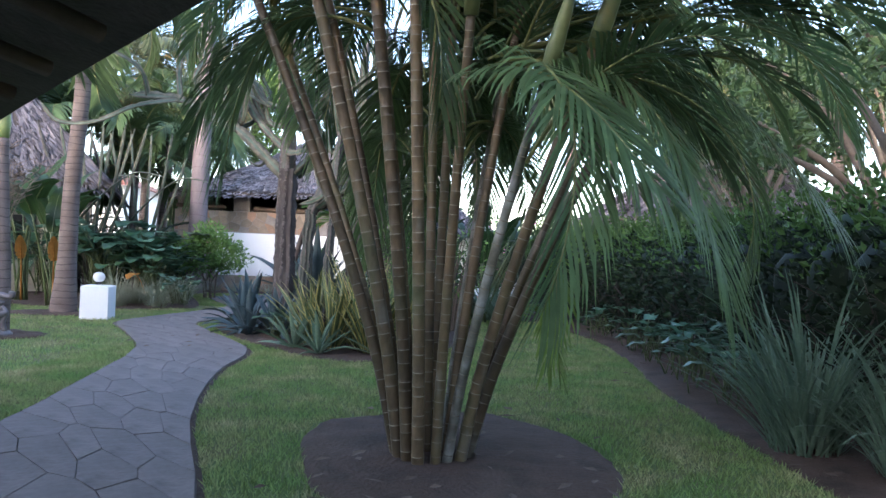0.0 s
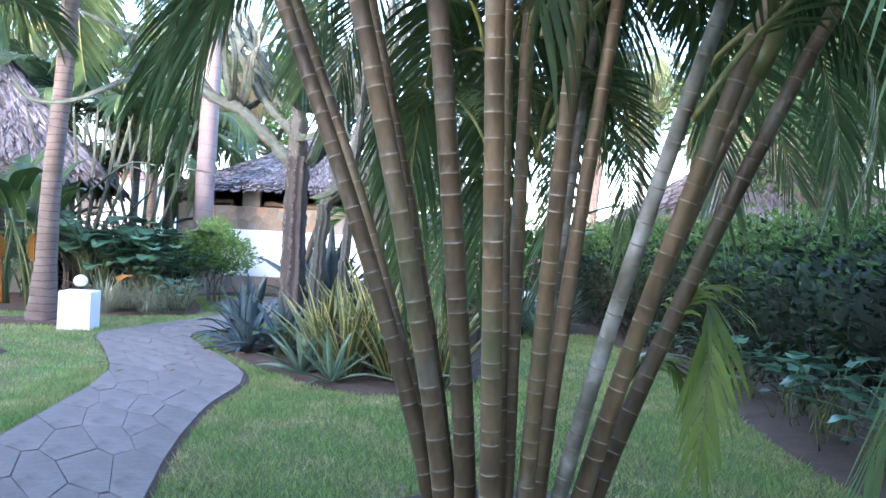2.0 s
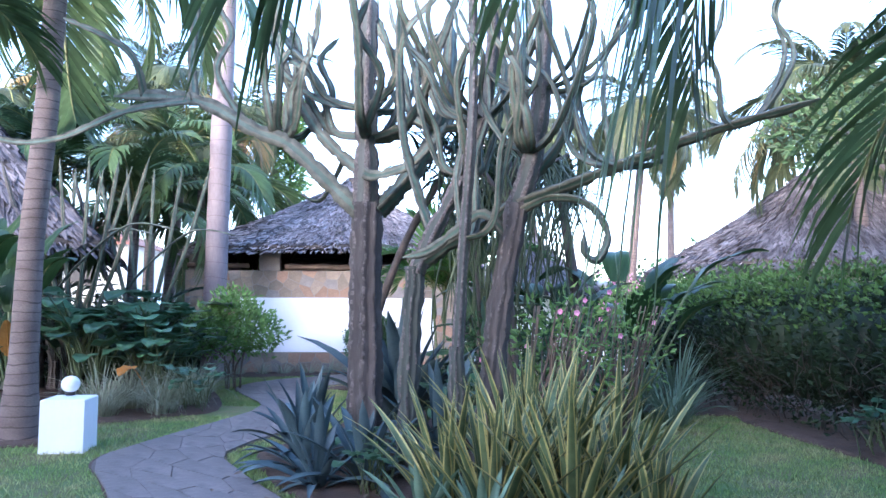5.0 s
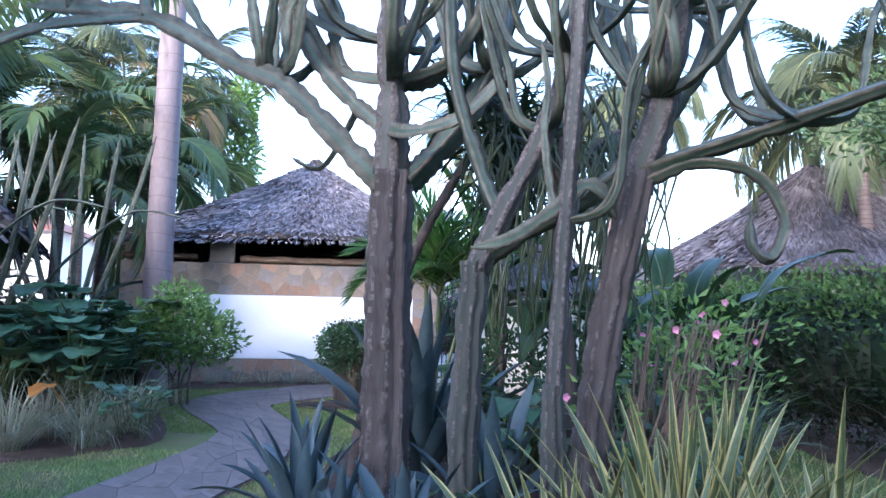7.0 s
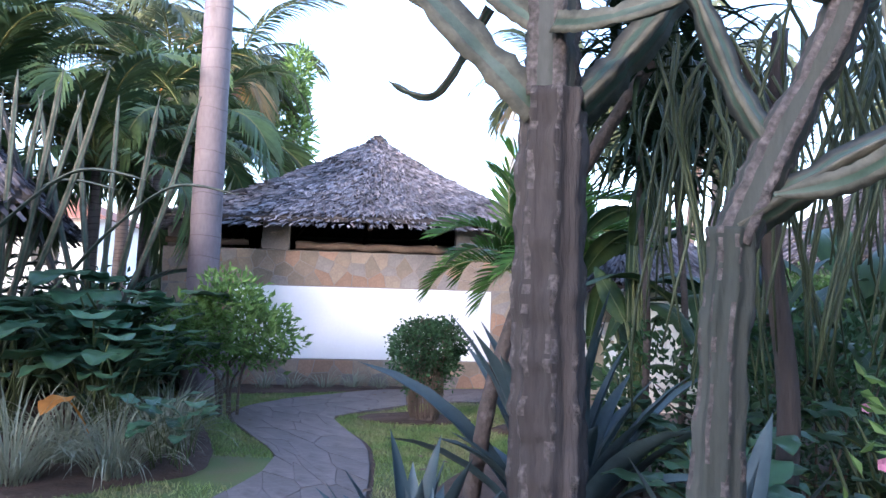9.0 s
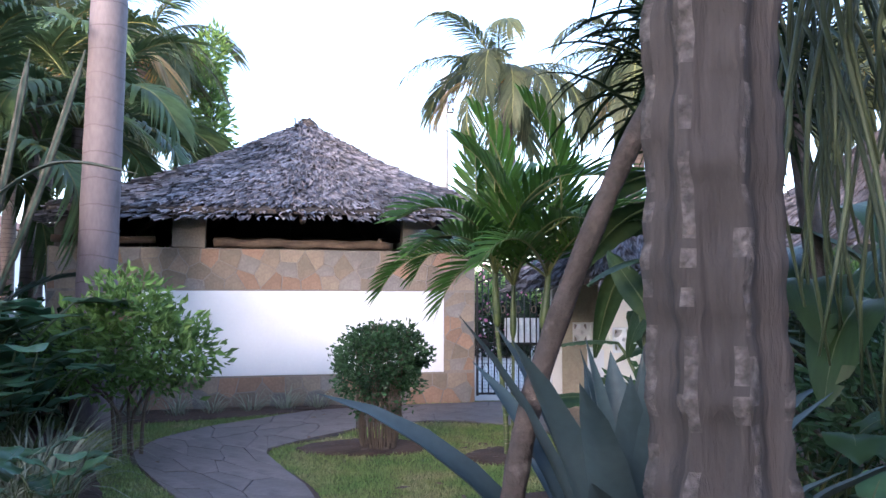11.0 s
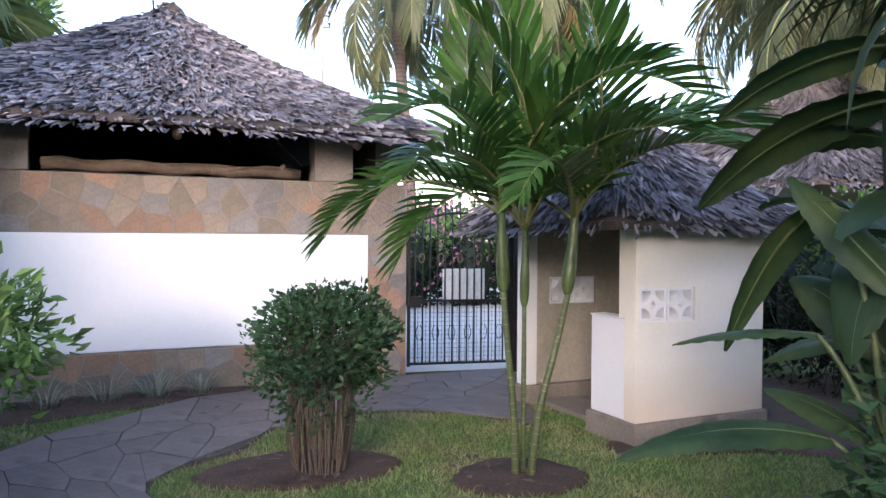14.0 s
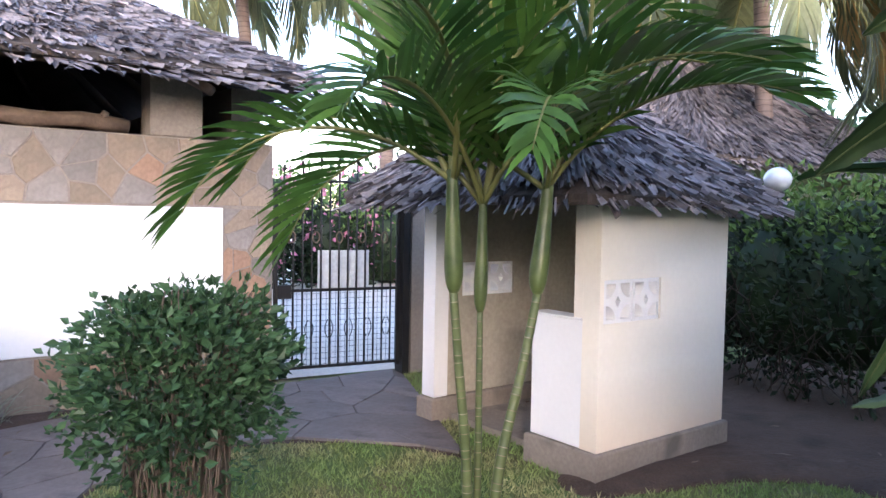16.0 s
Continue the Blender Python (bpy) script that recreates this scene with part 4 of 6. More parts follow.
STEMS = [  # azimuth, base offset, lean at the top, height, radius, green
    (178, 0.24, 0.95, 2.9, 0.050, 0), (200, 0.22, 0.62, 3.1, 0.056, 0), (160, 0.22, 0.70, 3.3, 0.048, 0), (225, 0.20, 0.40, 3.4, 0.056, 0), (255, 0.24, 0.35, 3.2, 0.052, 1), (135, 0.20, 0.42, 2.8, 0.045, 0),
    (285, 0.21, 0.35, 2.5, 0.044, 1), (310, 0.20, 0.6, 2.15, 0.042, 1), (335, 0.24, 0.62, 2.4, 0.050, 0), (0, 0.26, 0.85, 2.4, 0.050, 0), (20, 0.24, 0.7, 2.1, 0.044, 1), (50, 0.18, 0.50, 3.1, 0.048, 0),
    (90, 0.18, 0.35, 3.2, 0.045, 0), (110, 0.10, 0.2, 3.4, 0.045, 0), (150, 0.28, 1.0, 2.6, 0.042, 0), (70, 0.25, 0.7, 2.5, 0.04, 1)]
for k, (az, off, lean, hgt, r, green) in enumerate(STEMS):
    a, off, lean = radians(az), off * 0.85, lean + 0.1
    dx, dy = math.cos(a), math.sin(a)
    pts = [(dx * (off + lean * s ** 1.25), dy * (off + lean * s ** 1.25), hgt * s) for s in (0, 0.2, 0.4, 0.6, 0.8, 1)]
    sh = Shape()
    ring_stem(sh, pts, r * 0.74, r * 0.58, 0.075 + 0.035 * rng.random())
    part("stem", sh, [CANE_PALE, CANE_RING] if green and k % 2 else [BARK_CANE, CANE_RING], clump)
    top = Vector(pts[-1])
    dirv = (Vector(pts[-1]) - Vector(pts[-2])).normalized()
    sh = Shape()
    sl = 0.5 if hgt > 2 else 0.25
    sh.tube([top, top + dirv * sl * 0.3, top + dirv * sl * 0.7, top + dirv * sl], [r * 0.9, r * 1.05, r * 0.8, r * 0.35], 10)
    part("crownshaft", sh, CANE_SHAFT, clump)
    for j in range(8):
        az2 = rng.uniform(0, 360) if j > 2 else az + rng.uniform(-40, 40)
        if 95 < az2 % 360 < 290 and hgt < 3.15:
            az2 += 170
        part("frond", CANE_FRONDS[rng.randrange(6)], None, clump, m=Matrix.Translation(top + dirv * sl * 0.85) @ pose(0, 0, 0, rng.uniform(-12, 12), rng.uniform(-25, 12), az2) @ Matrix.Scale(rng.uniform(0.8, 1.15) * (0.45 if hgt < 2 else 1), 4))
def hung_frond(p0, p1, p2, n, ll, lw, seed, hang=0.55, petiole=0.014):
    """A feather leaf along an arc through space; its leaflets fall away to both sides."""
    rng, sh, k = random.Random(seed), Shape(), 24
    p0, p1, p2 = Vector(p0), Vector(p1), Vector(p2)
    pts = [p0 * (1 - q) ** 2 + p1 * (2 * q * (1 - q)) + p2 * q * q for q in (i / k for i in range(k + 1))]
    sh.tube(pts, [petiole * (1 - 0.8 * i / k) for i in range(k + 1)], 6, 1)
    for i in range(n):
        q = 0.16 + 0.84 * (i + 0.5) / n
        j = min(int(q * k), k - 1)
        base, t = pts[j].lerp(pts[j + 1], q * k - j), (pts[j + 1] - pts[j]).normalized()
        side = t.cross(Vector((0, 0, 1)))
        side = side.normalized() if side.length > 0.05 else Vector((1, 0, 0))
        up = side.cross(t)
        for sg in (-1, 1):
            ang = 1.05 - 0.7 * q + rng.uniform(-0.07, 0.07)
            l = ll * (0.4 + 0.6 * math.sin(math.pi * (0.14 + 0.82 * q)) ** 0.7) * rng.uniform(0.88, 1.08)
            out = (t * math.cos(ang) + side * sg * math.sin(ang) + up * (0.18 + rng.uniform(-0.07, 0.07))).normalized()
            wv = out.cross(up).normalized() * (lw / 2)
            fall = Vector((0, 0, -hang * l))
            rows = [(base, 0.5), (base + out * l * 0.3 + fall * 0.08, 1.0), (base + out * l * 0.6 + fall * 0.34, 0.85), (base + out * l * 0.83 + fall * 0.68, 0.5)]
            c = len(sh.v)
            for p, w in rows:
                sh.v += [tuple(p - wv * w), tuple(p + wv * w)]
            sh.v.append(tuple(base + out * l * 0.95 + fall))
            sh.f += [(c, c + 1, c + 3, c + 2), (c + 2, c + 3, c + 5, c + 4), (c + 4, c + 5, c + 7, c + 6), (c + 6, c + 7, c + 8)]
            sh.mi += [0] * 4
    return sh


# low fronds that hang towards the lawn
for k, (p0, p1, p2, n, ll, lw, hang) in enumerate((
        ((0.2, -0.2, 2.15), (0.45, -1.2, 2.35), (0.92, -1.75, 1.5), 60, 0.5, 0.02, 0.45),
        ((0.3, -0.2, 2.4), (1.15, -0.8, 2.45), (1.4, -1.0, 1.15), 58, 0.55, 0.021, 0.6),
        ((0.4, 0.0, 2.5), (1.4, -0.1, 2.75), (2.05, -0.6, 1.5), 58, 0.55, 0.021, 0.6),
        ((0.35, 0.2, 2.4), (1.2, 0.5, 2.9), (1.9, 0.6, 1.9), 56, 0.55, 0.021, 0.5),
        ((-0.5, 0.2, 2.65), (-1.3, 0.2, 3.05), (-1.42, 0.2, 1.8), 60, 0.5, 0.02, 0.6), ((-0.5, 0.4, 2.8), (-1.4, 0.7, 3.2), (-1.9, 0.8, 2.1), 56, 0.5, 0.02, 0.6),
        ((-0.2, 0.4, 2.5), (-0.5, 0.8, 2.75), (-0.58, 0.95, 1.15), 56, 0.48, 0.02, 0.6), ((0.1, 0.4, 2.6), (-0.1, 1.0, 2.75), (-0.2, 1.2, 1.1), 54, 0.48, 0.02, 0.6),
        ((0.5, 0.0, 0.9), (0.82, 0.12, 1.65), (0.68, -0.08, 0.6), 30, 0.26, 0.02, 0.5),
        ((0.38, 0.14, 0.7), (0.66, 0.3, 1.25), (0.8, 0.35, 0.5), 26, 0.22, 0.018, 0.5))):
    part("frond", hung_frond(p0, p1, p2, n, ll, lw, 60 + k, hang), [FROND if k < 8 else FROND_YOUNG, RACHIS], clump, "long drooping frond" if k < 8 else "young bright green frond")
for x, y, z, az, dip, sc in ((0.5, 0.5, 2.5, 35, 15, 1.1), (-0.8, 0.3, 2.75, 140, 5, 1.0), (-0.75, 0.4, 2.9, 118, 8, 1.05), (-0.85, 0.1, 2.95, 165, -2, 0.95)):
    part("frond", CANE_FRONDS[2], None, clump, m=pose(x, y, z, 0, dip, az) @ Matrix.Scale(sc, 4))
rng = random.Random(33)
for k in range(22):
    az = rng.uniform(45, 130)
    rr = rng.uniform(0.15, 0.6)
    part("frond", CANE_FRONDS[rng.randrange(6)], None, clump, m=pose(rr * math.cos(radians(az)), rr * math.sin(radians(az)), rng.uniform(1.5, 2.9), rng.uniform(-15, 15), rng.uniform(-15, 20), az + rng.uniform(-20, 20)) @ Matrix.Scale(rng.uniform(0.5, 0.85), 4))
rng = random.Random(37)
for k in range(24):
    az = rng.uniform(10, 150)
    rr = rng.uniform(0.2, 0.7)
    part("frond", CANE_FRONDS[rng.randrange(6)], None, clump, m=pose(rr * math.cos(radians(az)), rr * math.sin(radians(az)), rng.uniform(2.5, 3.5), rng.uniform(-15, 15), rng.uniform(-10, 30), az + rng.uniform(-40, 40)) @ Matrix.Scale(rng.uniform(0.6, 1.0), 4))
rng = random.Random(41)
for k in range(14):
    az, rr = rng.uniform(95, 215), rng.uniform(0.3, 0.85)
    part("frond", CANE_FRONDS[rng.randrange(6)], None, clump, m=pose(rr * math.cos(radians(az)), rr * math.sin(radians(az)), rng.uniform(2.75, 3.4), rng.uniform(-15, 15), rng.uniform(-10, 25), az + rng.uniform(-35, 35)) @ Matrix.Scale(rng.uniform(0.6, 0.95), 4))
rng = random.Random(31)
for k in range(14):
    az = rng.uniform(-70, 80)
    rr, z = rng.uniform(0.3, 0.75), rng.uniform(1.7, 2.9)
    part("frond", CANE_FRONDS[rng.randrange(6)], None, clump, m=pose(rr * math.cos(radians(az)), rr * math.sin(radians(az)), z, rng.uniform(-15, 15), rng.uniform(-15, 25), az + rng.uniform(-30, 30)) @ Matrix.Scale(rng.uniform(0.6, 1.0), 4))


# ---- single palms ----
def palm(x, y, trunk, radii, bark, label, shaft=0.0, fronds=14, fmesh=None, spread=(-30, 35), seed=0, name="palm_tree", sides=16, scale=1.0, nuts=0):
    ob = thing(name, x, y, 0.0, 0, label, "palm")
    sh = Shape()
    line = smooth_loop(trunk, 10, False)
    n = len(line)
    rr = np.interp(np.linspace(0, len(radii) - 1, n), range(len(radii)), radii)
    sh.tube(line, [r * (1 + 0.012 * math.sin(i * 2.4)) for i, r in enumerate(rr)], sides)
    part("trunk", sh, bark, ob)
    top = Vector(trunk[-1])
    rng = random.Random(seed)
    if shaft:
        sh = Shape()
        r = radii[-1]
        sh.tube([top, top + Vector((0, 0, shaft * 0.2)), top + Vector((0, 0, shaft * 0.7)), top + Vector((0, 0, shaft))], [r, r * 1.25, r * 0.95, r * 0.5], 14)
        part("crownshaft", sh, SHAFT, ob, "smooth green crownshaft")
        top = top + Vector((0, 0, shaft * 0.92))
    for j in range(fronds):
        az = 360 * j / fronds + rng.uniform(-14, 14)
        part("frond", fmesh[j % len(fmesh)], None, ob, m=Matrix.Translation(top) @ pose(0, 0, 0, rng.uniform(-15, 15), rng.uniform(*spread), az) @ Matrix.Scale(scale * rng.uniform(0.85, 1.12), 4))
    for j in range(nuts):
        a = 2 * math.pi * j / nuts
        sh = Shape()
        sh.tube([(0.16 * math.cos(a), 0.16 * math.sin(a), -0.05), (0.2 * math.cos(a), 0.2 * math.sin(a), -0.15), (0.2 * math.cos(a), 0.2 * math.sin(a), -0.28)], [0.04, 0.11, 0.03], 8)
        part("coconut", sh, ORANGE, ob, m=Matrix.Translation(top))
    return ob


GREEN_FRONDS = [frond(L=2.1, n=46, ll=0.62, lw=0.042, th0=1.0 - 0.12 * i, droop=1.7 + 0.15 * i, vee=0.2, hang=0.5, seed=20 + i, petiole=0.022).data("frond", [FROND, RACHIS]) for i in range(4)]
COCO_FRONDS = [frond(L=3.4, n=46, ll=0.85, lw=0.06, th0=0.95 - 0.2 * i, droop=1.75 + 0.15 * i, vee=0.1, hang=0.75, start=0.16, seed=30 + i, petiole=0.035).data("frond", [FROND_COCO, RACHIS]) for i in range(4)]
COCO_DRY = [frond(L=3.0, n=34, ll=0.7, lw=0.055, th0=0.1, droop=1.9, vee=0.05, hang=0.9, start=0.16, seed=40, petiole=0.03).data("frond", [FROND_DRY, RACHIS])]
palm(-5.73, 11.2, [(0, 0, 0), (0.02, 0, 0.8), (-0.03, 0, 1.7), (-0.06, 0, 2.5)], [0.125, 0.088, 0.078, 0.066], BARK_PALM, "slender banded palm with green crownshaft in a soil ring", shaft=0.85, fronds=7, fmesh=GREEN_FRONDS, seed=3, scale=1.1, spread=(-50, -22))
palm(-6.62, 14.1, [(0, 0, 0), (0.03, 0, 0.9), (0.06, 0, 2.2), (0.16, 0, 3.6), (0.22, 0, 5.4)], [0.23, 0.15, 0.13, 0.125, 0.12], BARK_PALM, "tall leaning palm with brown ringed trunk", shaft=0.6, fronds=20, fmesh=GREEN_FRONDS, seed=5, scale=1.3, spread=(-30, 70))
palm(-7.02, 20.6, [(0, 0, 0), (0.0, 0, 1.5), (0.02, 0, 3.5), (0.06, 0, 6.5), (0.1, 0, 9.0)], [0.25, 0.225, 0.215, 0.20, 0.18], BARK_ROYAL, "tall royal palm with smooth pale lilac-grey trunk", shaft=1.2, fronds=14, fmesh=COCO_FRONDS, seed=7, sides=24, name="royal_palm")

# three young palms by the gate
TRIO_FRONDS = [frond(L=1.35 + 0.06 * i, n=29, ll=0.46, lw=0.036, th0=1.35 - 0.17 * i, droop=0.85 + 0.28 * i, vee=0.35, hang=0.22, start=0.12, seed=50 + i, petiole=0.016, width=1.0).data("frond", [FROND_TRIO, RACHIS]) for i in range(5)]
trio = thing("young_palm", -2.41, 18.85, 0.02, 0, "cluster of three young green palms on thin ringed stems", "palm")
rng = random.Random(5)
for bx, by, tx, ty, h, r in ((-0.03, 0.0, -0.12, 0.02, 1.22, 0.032), (0.03, 0.03, 0.04, 0.05, 1.12, 0.024), (0.06, -0.04, 0.33, 0.0, 1.20, 0.034)):
    sh = Shape()
    ring_stem(sh, [(bx, by, 0), (bx * 0.8 + tx * 0.2, by, h * 0.35), (bx * 0.35 + tx * 0.65, (by + ty) / 2, h * 0.7), (tx, ty, h)], r * 0.85, r * 0.62, 0.055)
    part("stem", sh, [CANE_GREEN, CANE_RING], trio)
    sh = Shape()
    sh.tube(smooth_loop([(tx, ty, h), (tx, ty, h + 0.07), (tx * 1.05, ty, h + 0.2), (tx * 1.1, ty, h + 0.36), (tx * 1.15, ty, h + 0.56)], 3, False), [r * q for q in (0.65, 0.9, 1.15, 1.3, 1.36, 1.36, 1.3, 1.2, 1.1, 1.0, 0.92, 0.85, 0.8)], 12)
    part("crownshaft", sh, TRIO_SHAFT, trio, "swollen green crownshaft")
    for j in range(9):
        part("frond", TRIO_FRONDS[(j * 2) % 5], None, trio, m=Matrix.Translation((tx * 1.12, ty, h + 0.5)) @ pose(0, 0, 0, rng.uniform(-15, 15), (rng.uniform(-48, -20) if j % 2 else rng.uniform(-16, 4)), 40 * j + rng.uniform(-15, 15) + 60 * h) @ Matrix.Scale(rng.uniform(0.9, 1.12) * (1.15 if j % 2 else 0.95), 4))

# coconut palms beyond the wall
for x, y, h, sd in ((0.0, 33, 8.0, 1), (3.3, 33.5, 8.6, 2), (9.5, 30, 8.3, 3), (12.5, 33, 9.0, 4), (-13.0, 30, 8.2, 5), (-11.4, 28, 6.6, 6), (-16.0, 27, 7.6, 7), (-19.0, 23.0, 6.5, 8), (-10.4, 31.5, 8.0, 9), (7.8, 25.5, 6.4, 13), (10.8, 24.5, 7.0, 14), (6.5, 41, 10, 10), (16, 24, 8, 11), (-22, 30, 8, 12)):
    rng = random.Random(sd)
    lean = rng.uniform(-0.8, 0.8)
    palm(x, y, [(0, 0, 0), (lean * 0.15, 0, h * 0.33), (lean * 0.5, 0, h * 0.66), (lean, 0, h)], [0.24, 0.17, 0.15, 0.14], BARK_PALM, "tall coconut palm with drooping yellow-green fronds", fronds=18, fmesh=COCO_FRONDS * 2 + COCO_DRY, seed=sd, spread=(-35, 45), name="coconut_palm", scale=1.12, nuts=5)


# ---- candelabra euphorbias ----
RIBS = (1.0, 0.46, 0.36, 0.46)


def limb(sh, pts, r0, r1, rng, green=0, edge=1, joint=0.32, sides=12, ribs=RIBS):
    """A ribbed succulent branch, pinched at its joints, with worn edges."""
    line = smooth_loop(pts, 10, False)
    d = np.concatenate([[0], np.cumsum([np.linalg.norm(np.subtract(b, a)) for a, b in zip(line, line[1:])])])
    rad = []
    for i, s in enumerate(d):
        q = s / d[-1]
        pinch = 1 - 0.30 * max(0, math.cos(2 * math.pi * s / joint)) ** 6 if s > 0.1 else 1
        rad.append((r0 + (r1 - r0) * q) * pinch * (1 + 0.07 * math.sin(i * 2.9)) * (1 if q < 0.93 else max(0.25, (1 - q) / 0.07)))
    sh.tube(line, rad, sides, green, ribs=ribs, mis=(edge, green, green, edge))


def euphorbia(x, y, trunk, r, limbs, label, seed, bark_ribs=(1.05, 0.95, 0.82, 0.82, 0.95)):
    ob = thing("euphorbia_tree", x, y, 0.02, 0, label, "succulent tree")
    rng, sh = random.Random(seed), Shape()
    line = smooth_loop(trunk, 40, False)
    n = len(line)
    first = len(sh.v)
    sh.tube(line, [r * (1.12 - 0.2 * i / n) * (1 + 0.022 * math.sin(i * 0.5) + 0.02 * math.sin(i * 1.3)) for i in range(n)], 40, 0, ribs=bark_ribs, mis=(0, 0, 0, 0))
    for i in range(n - 1):
        for j in range(40):
            if j % 5 == 0 and noise.noise(Vector((seed * 3.1, j * 0.9, i * 0.31))) > -0.08 or j % 5 == 4 and noise.noise(Vector((seed * 3.1, j * 1.9, i * 0.23))) > 0.22:
                sh.mi[i * 40 + j] = 1
    for i in range(first, len(sh.v)):
        p = Vector(sh.v[i])
        g = noise.noise(p * 7 + Vector((seed, 0, 0))) * 0.02 + noise.noise(p * 23 + Vector((seed, 5, 0))) * 0.007
        sh.v[i] = (p.x + g, p.y + g * 0.7, p.z)
    part("trunk", sh, [EUPH_OLD if seed in (2, 4) else EUPH_BARK, EUPH_RIDGE], ob, "ribbed grey-brown bark trunk")
    for i, (pts, r0, r1) in enumerate(limbs):
        sh = Shape()
        if i == 0:
            limb(sh, pts, r0, r1, rng, joint=0.6, sides=20, ribs=(1.0, 0.82, 0.7, 0.82))
        else:
            limb(sh, pts, r0, r1, rng)
        part("limb", sh, [EUPH_OLD, EUPH_RIDGE] if i == 0 else [EUPH, EUPH_EDGE], ob)
    return ob


def shoots(start, count, rng, reach=0.8, rise=1.4, r=0.055):
    out, r = [], r * 0.8
    for _ in range(count):
        a, l = rng.uniform(0, 6.28), rng.uniform(0.6, 1.2)
        dx, dy = math.cos(a) * reach * l, math.sin(a) * reach * l
        x, y, z = start
        wx, wy = rng.uniform(-0.1, 0.1), rng.uniform(-0.1, 0.1)
        out.append(([(x, y, z), (x + dx * 0.5, y + dy * 0.5, z + 0.12 * l), (x + dx * 0.85 + wx, y + dy * 0.85 + wy, z + rise * 0.45 * l), (x + dx - wx, y + dy - wy, z + rise * 0.75 * l), (x + dx * 1.2, y + dy * 1.2, z + rise * l)], r, r * 0.7))
    return out


rng = random.Random(21)
main = [([(-0.02, 0, 2.42), (-0.02, 0.02, 2.9), (-0.04, 0.05, 3.6), (-0.02, 0.1, 4.6)], 0.135, 0.10),
        ([(-0.08, 0, 2.36), (-0.35, -0.05, 2.62), (-0.75, -0.08, 3.0), (-1.1, -0.1, 3.15), (-1.7, -0.12, 3.45), (-2.5, -0.15, 3.5)], 0.105, 0.07),
        ([(0.1, 0, 2.38), (0.3, 0.05, 2.6), (0.55, 0.1, 2.95), (0.75, 0.12, 3.5), (0.8, 0.15, 4.3)], 0.115, 0.08),
        ([(-0.05, 0.05, 2.75), (-0.3, 0.1, 2.95), (-0.6, 0.1, 3.3), (-0.9, 0.1, 3.9), (-0.95, 0.1, 4.6)], 0.075, 0.06),
        ([(0.0, -0.1, 2.72), (0.15, -0.3, 2.66), (0.45, -0.45, 2.72), (0.7, -0.5, 2.95), (0.8, -0.5, 3.1)], 0.06, 0.05),
        ([(-1.7, -0.12, 3.45), (-1.75, -0.1, 3.9), (-1.7, -0.1, 4.6)], 0.055, 0.045),
        ([(-0.3, 0.3, 2.95), (-0.55, 0.4, 2.55), (-0.8, 0.45, 2.62)], 0.035, 0.02)]
main += [([(-1.7, -0.12, 3.45), (-2.3, -0.3, 3.3), (-2.9, -0.4, 3.02), (-3.4, -0.5, 3.0), (-3.7, -0.5, 3.3)], 0.05, 0.035), ([(-2.2, -0.14, 3.5), (-2.3, -0.3, 3.9), (-2.9, -0.4, 4.2)], 0.045, 0.03)]
main += shoots((-0.1, 0.1, 3.4), 8, rng, 1.1, 1.2, 0.055) + shoots((-0.02, 0.05, 3.1), 8, rng, 0.9, 1.5, 0.07) + shoots((0.7, 0.12, 3.2), 7, rng, 0.6, 1.3, 0.065) + shoots((-0.9, 0.1, 3.1), 7, rng, 0.6, 1.4, 0.065)
euphorbia(-2.72, 13.4, [(0, 0, 0), (0.0, 0, 0.8), (-0.01, 0, 1.6), (0.0, 0, 2.45)], 0.155, main, "thick-trunked candelabra euphorbia forking into ribbed arms", 1)
second = [([(0.05, 0, 1.75), (0.2, 0.0, 2.1), (0.43, 0.03, 2.56), (0.66, 0.08, 3.3), (0.75, 0.1, 4.4)], 0.085, 0.065),
          ([(0.06, 0, 1.8), (0.35, -0.05, 2.0), (0.7, -0.1, 2.2), (1.0, -0.1, 2.5), (1.35, -0.15, 3.0), (1.5, -0.3, 3.8)], 0.075, 0.05),
          ([(0.19, 0.0, 2.06), (0.06, 0.12, 2.4), (-0.12, 0.2, 3.1), (-0.15, 0.2, 4.2)], 0.06, 0.05)]
second += shoots((0.62, 0.08, 3.1), 6, rng, 0.8, 1.2, 0.04) + shoots((0.45, 0.03, 2.6), 6, rng, 0.55, 1.5, 0.05)
euphorbia(-2.22, 12.72, [(0, 0, 0), (0.0, 0, 0.9), (0.05, 0, 1.8)], 0.085, second, "slim euphorbia with pale blotched trunk", 2)
third = [([(0.28, -0.25, 2.25), (0.42, -0.3, 2.7), (0.5, -0.35, 3.4), (0.5, -0.3, 4.3)], 0.10, 0.07),
         ([(0.2, -0.2, 2.05), (0.0, -0.35, 2.2), (-0.2, -0.4, 2.05), (-0.42, -0.38, 1.9), (-0.62, -0.36, 1.85)], 0.055, 0.04),
         ([(0.25, -0.25, 2.2), (0.55, -0.45, 2.32), (0.85, -0.5, 2.25), (0.98, -0.52, 2.02), (0.9, -0.54, 1.82), (0.8, -0.54, 1.88), (0.8, -0.52, 2.05)], 0.045, 0.035),
         ([(0.3, -0.3, 2.3), (0.9, -0.45, 2.5), (1.6, -0.6, 2.75), (2.5, -0.7, 3.0)], 0.065, 0.045)]
third += shoots((1.1, -0.45, 2.55), 6, rng, 0.8, 1.5, 0.042) + shoots((1.9, -0.62, 2.82), 4, rng, 0.5, 1.2, 0.038) + shoots((0.5, -0.3, 3.2), 7, rng, 0.9, 1.1, 0.032) + shoots((0.4, -0.3, 2.7), 8, rng, 0.7, 1.5, 0.05)
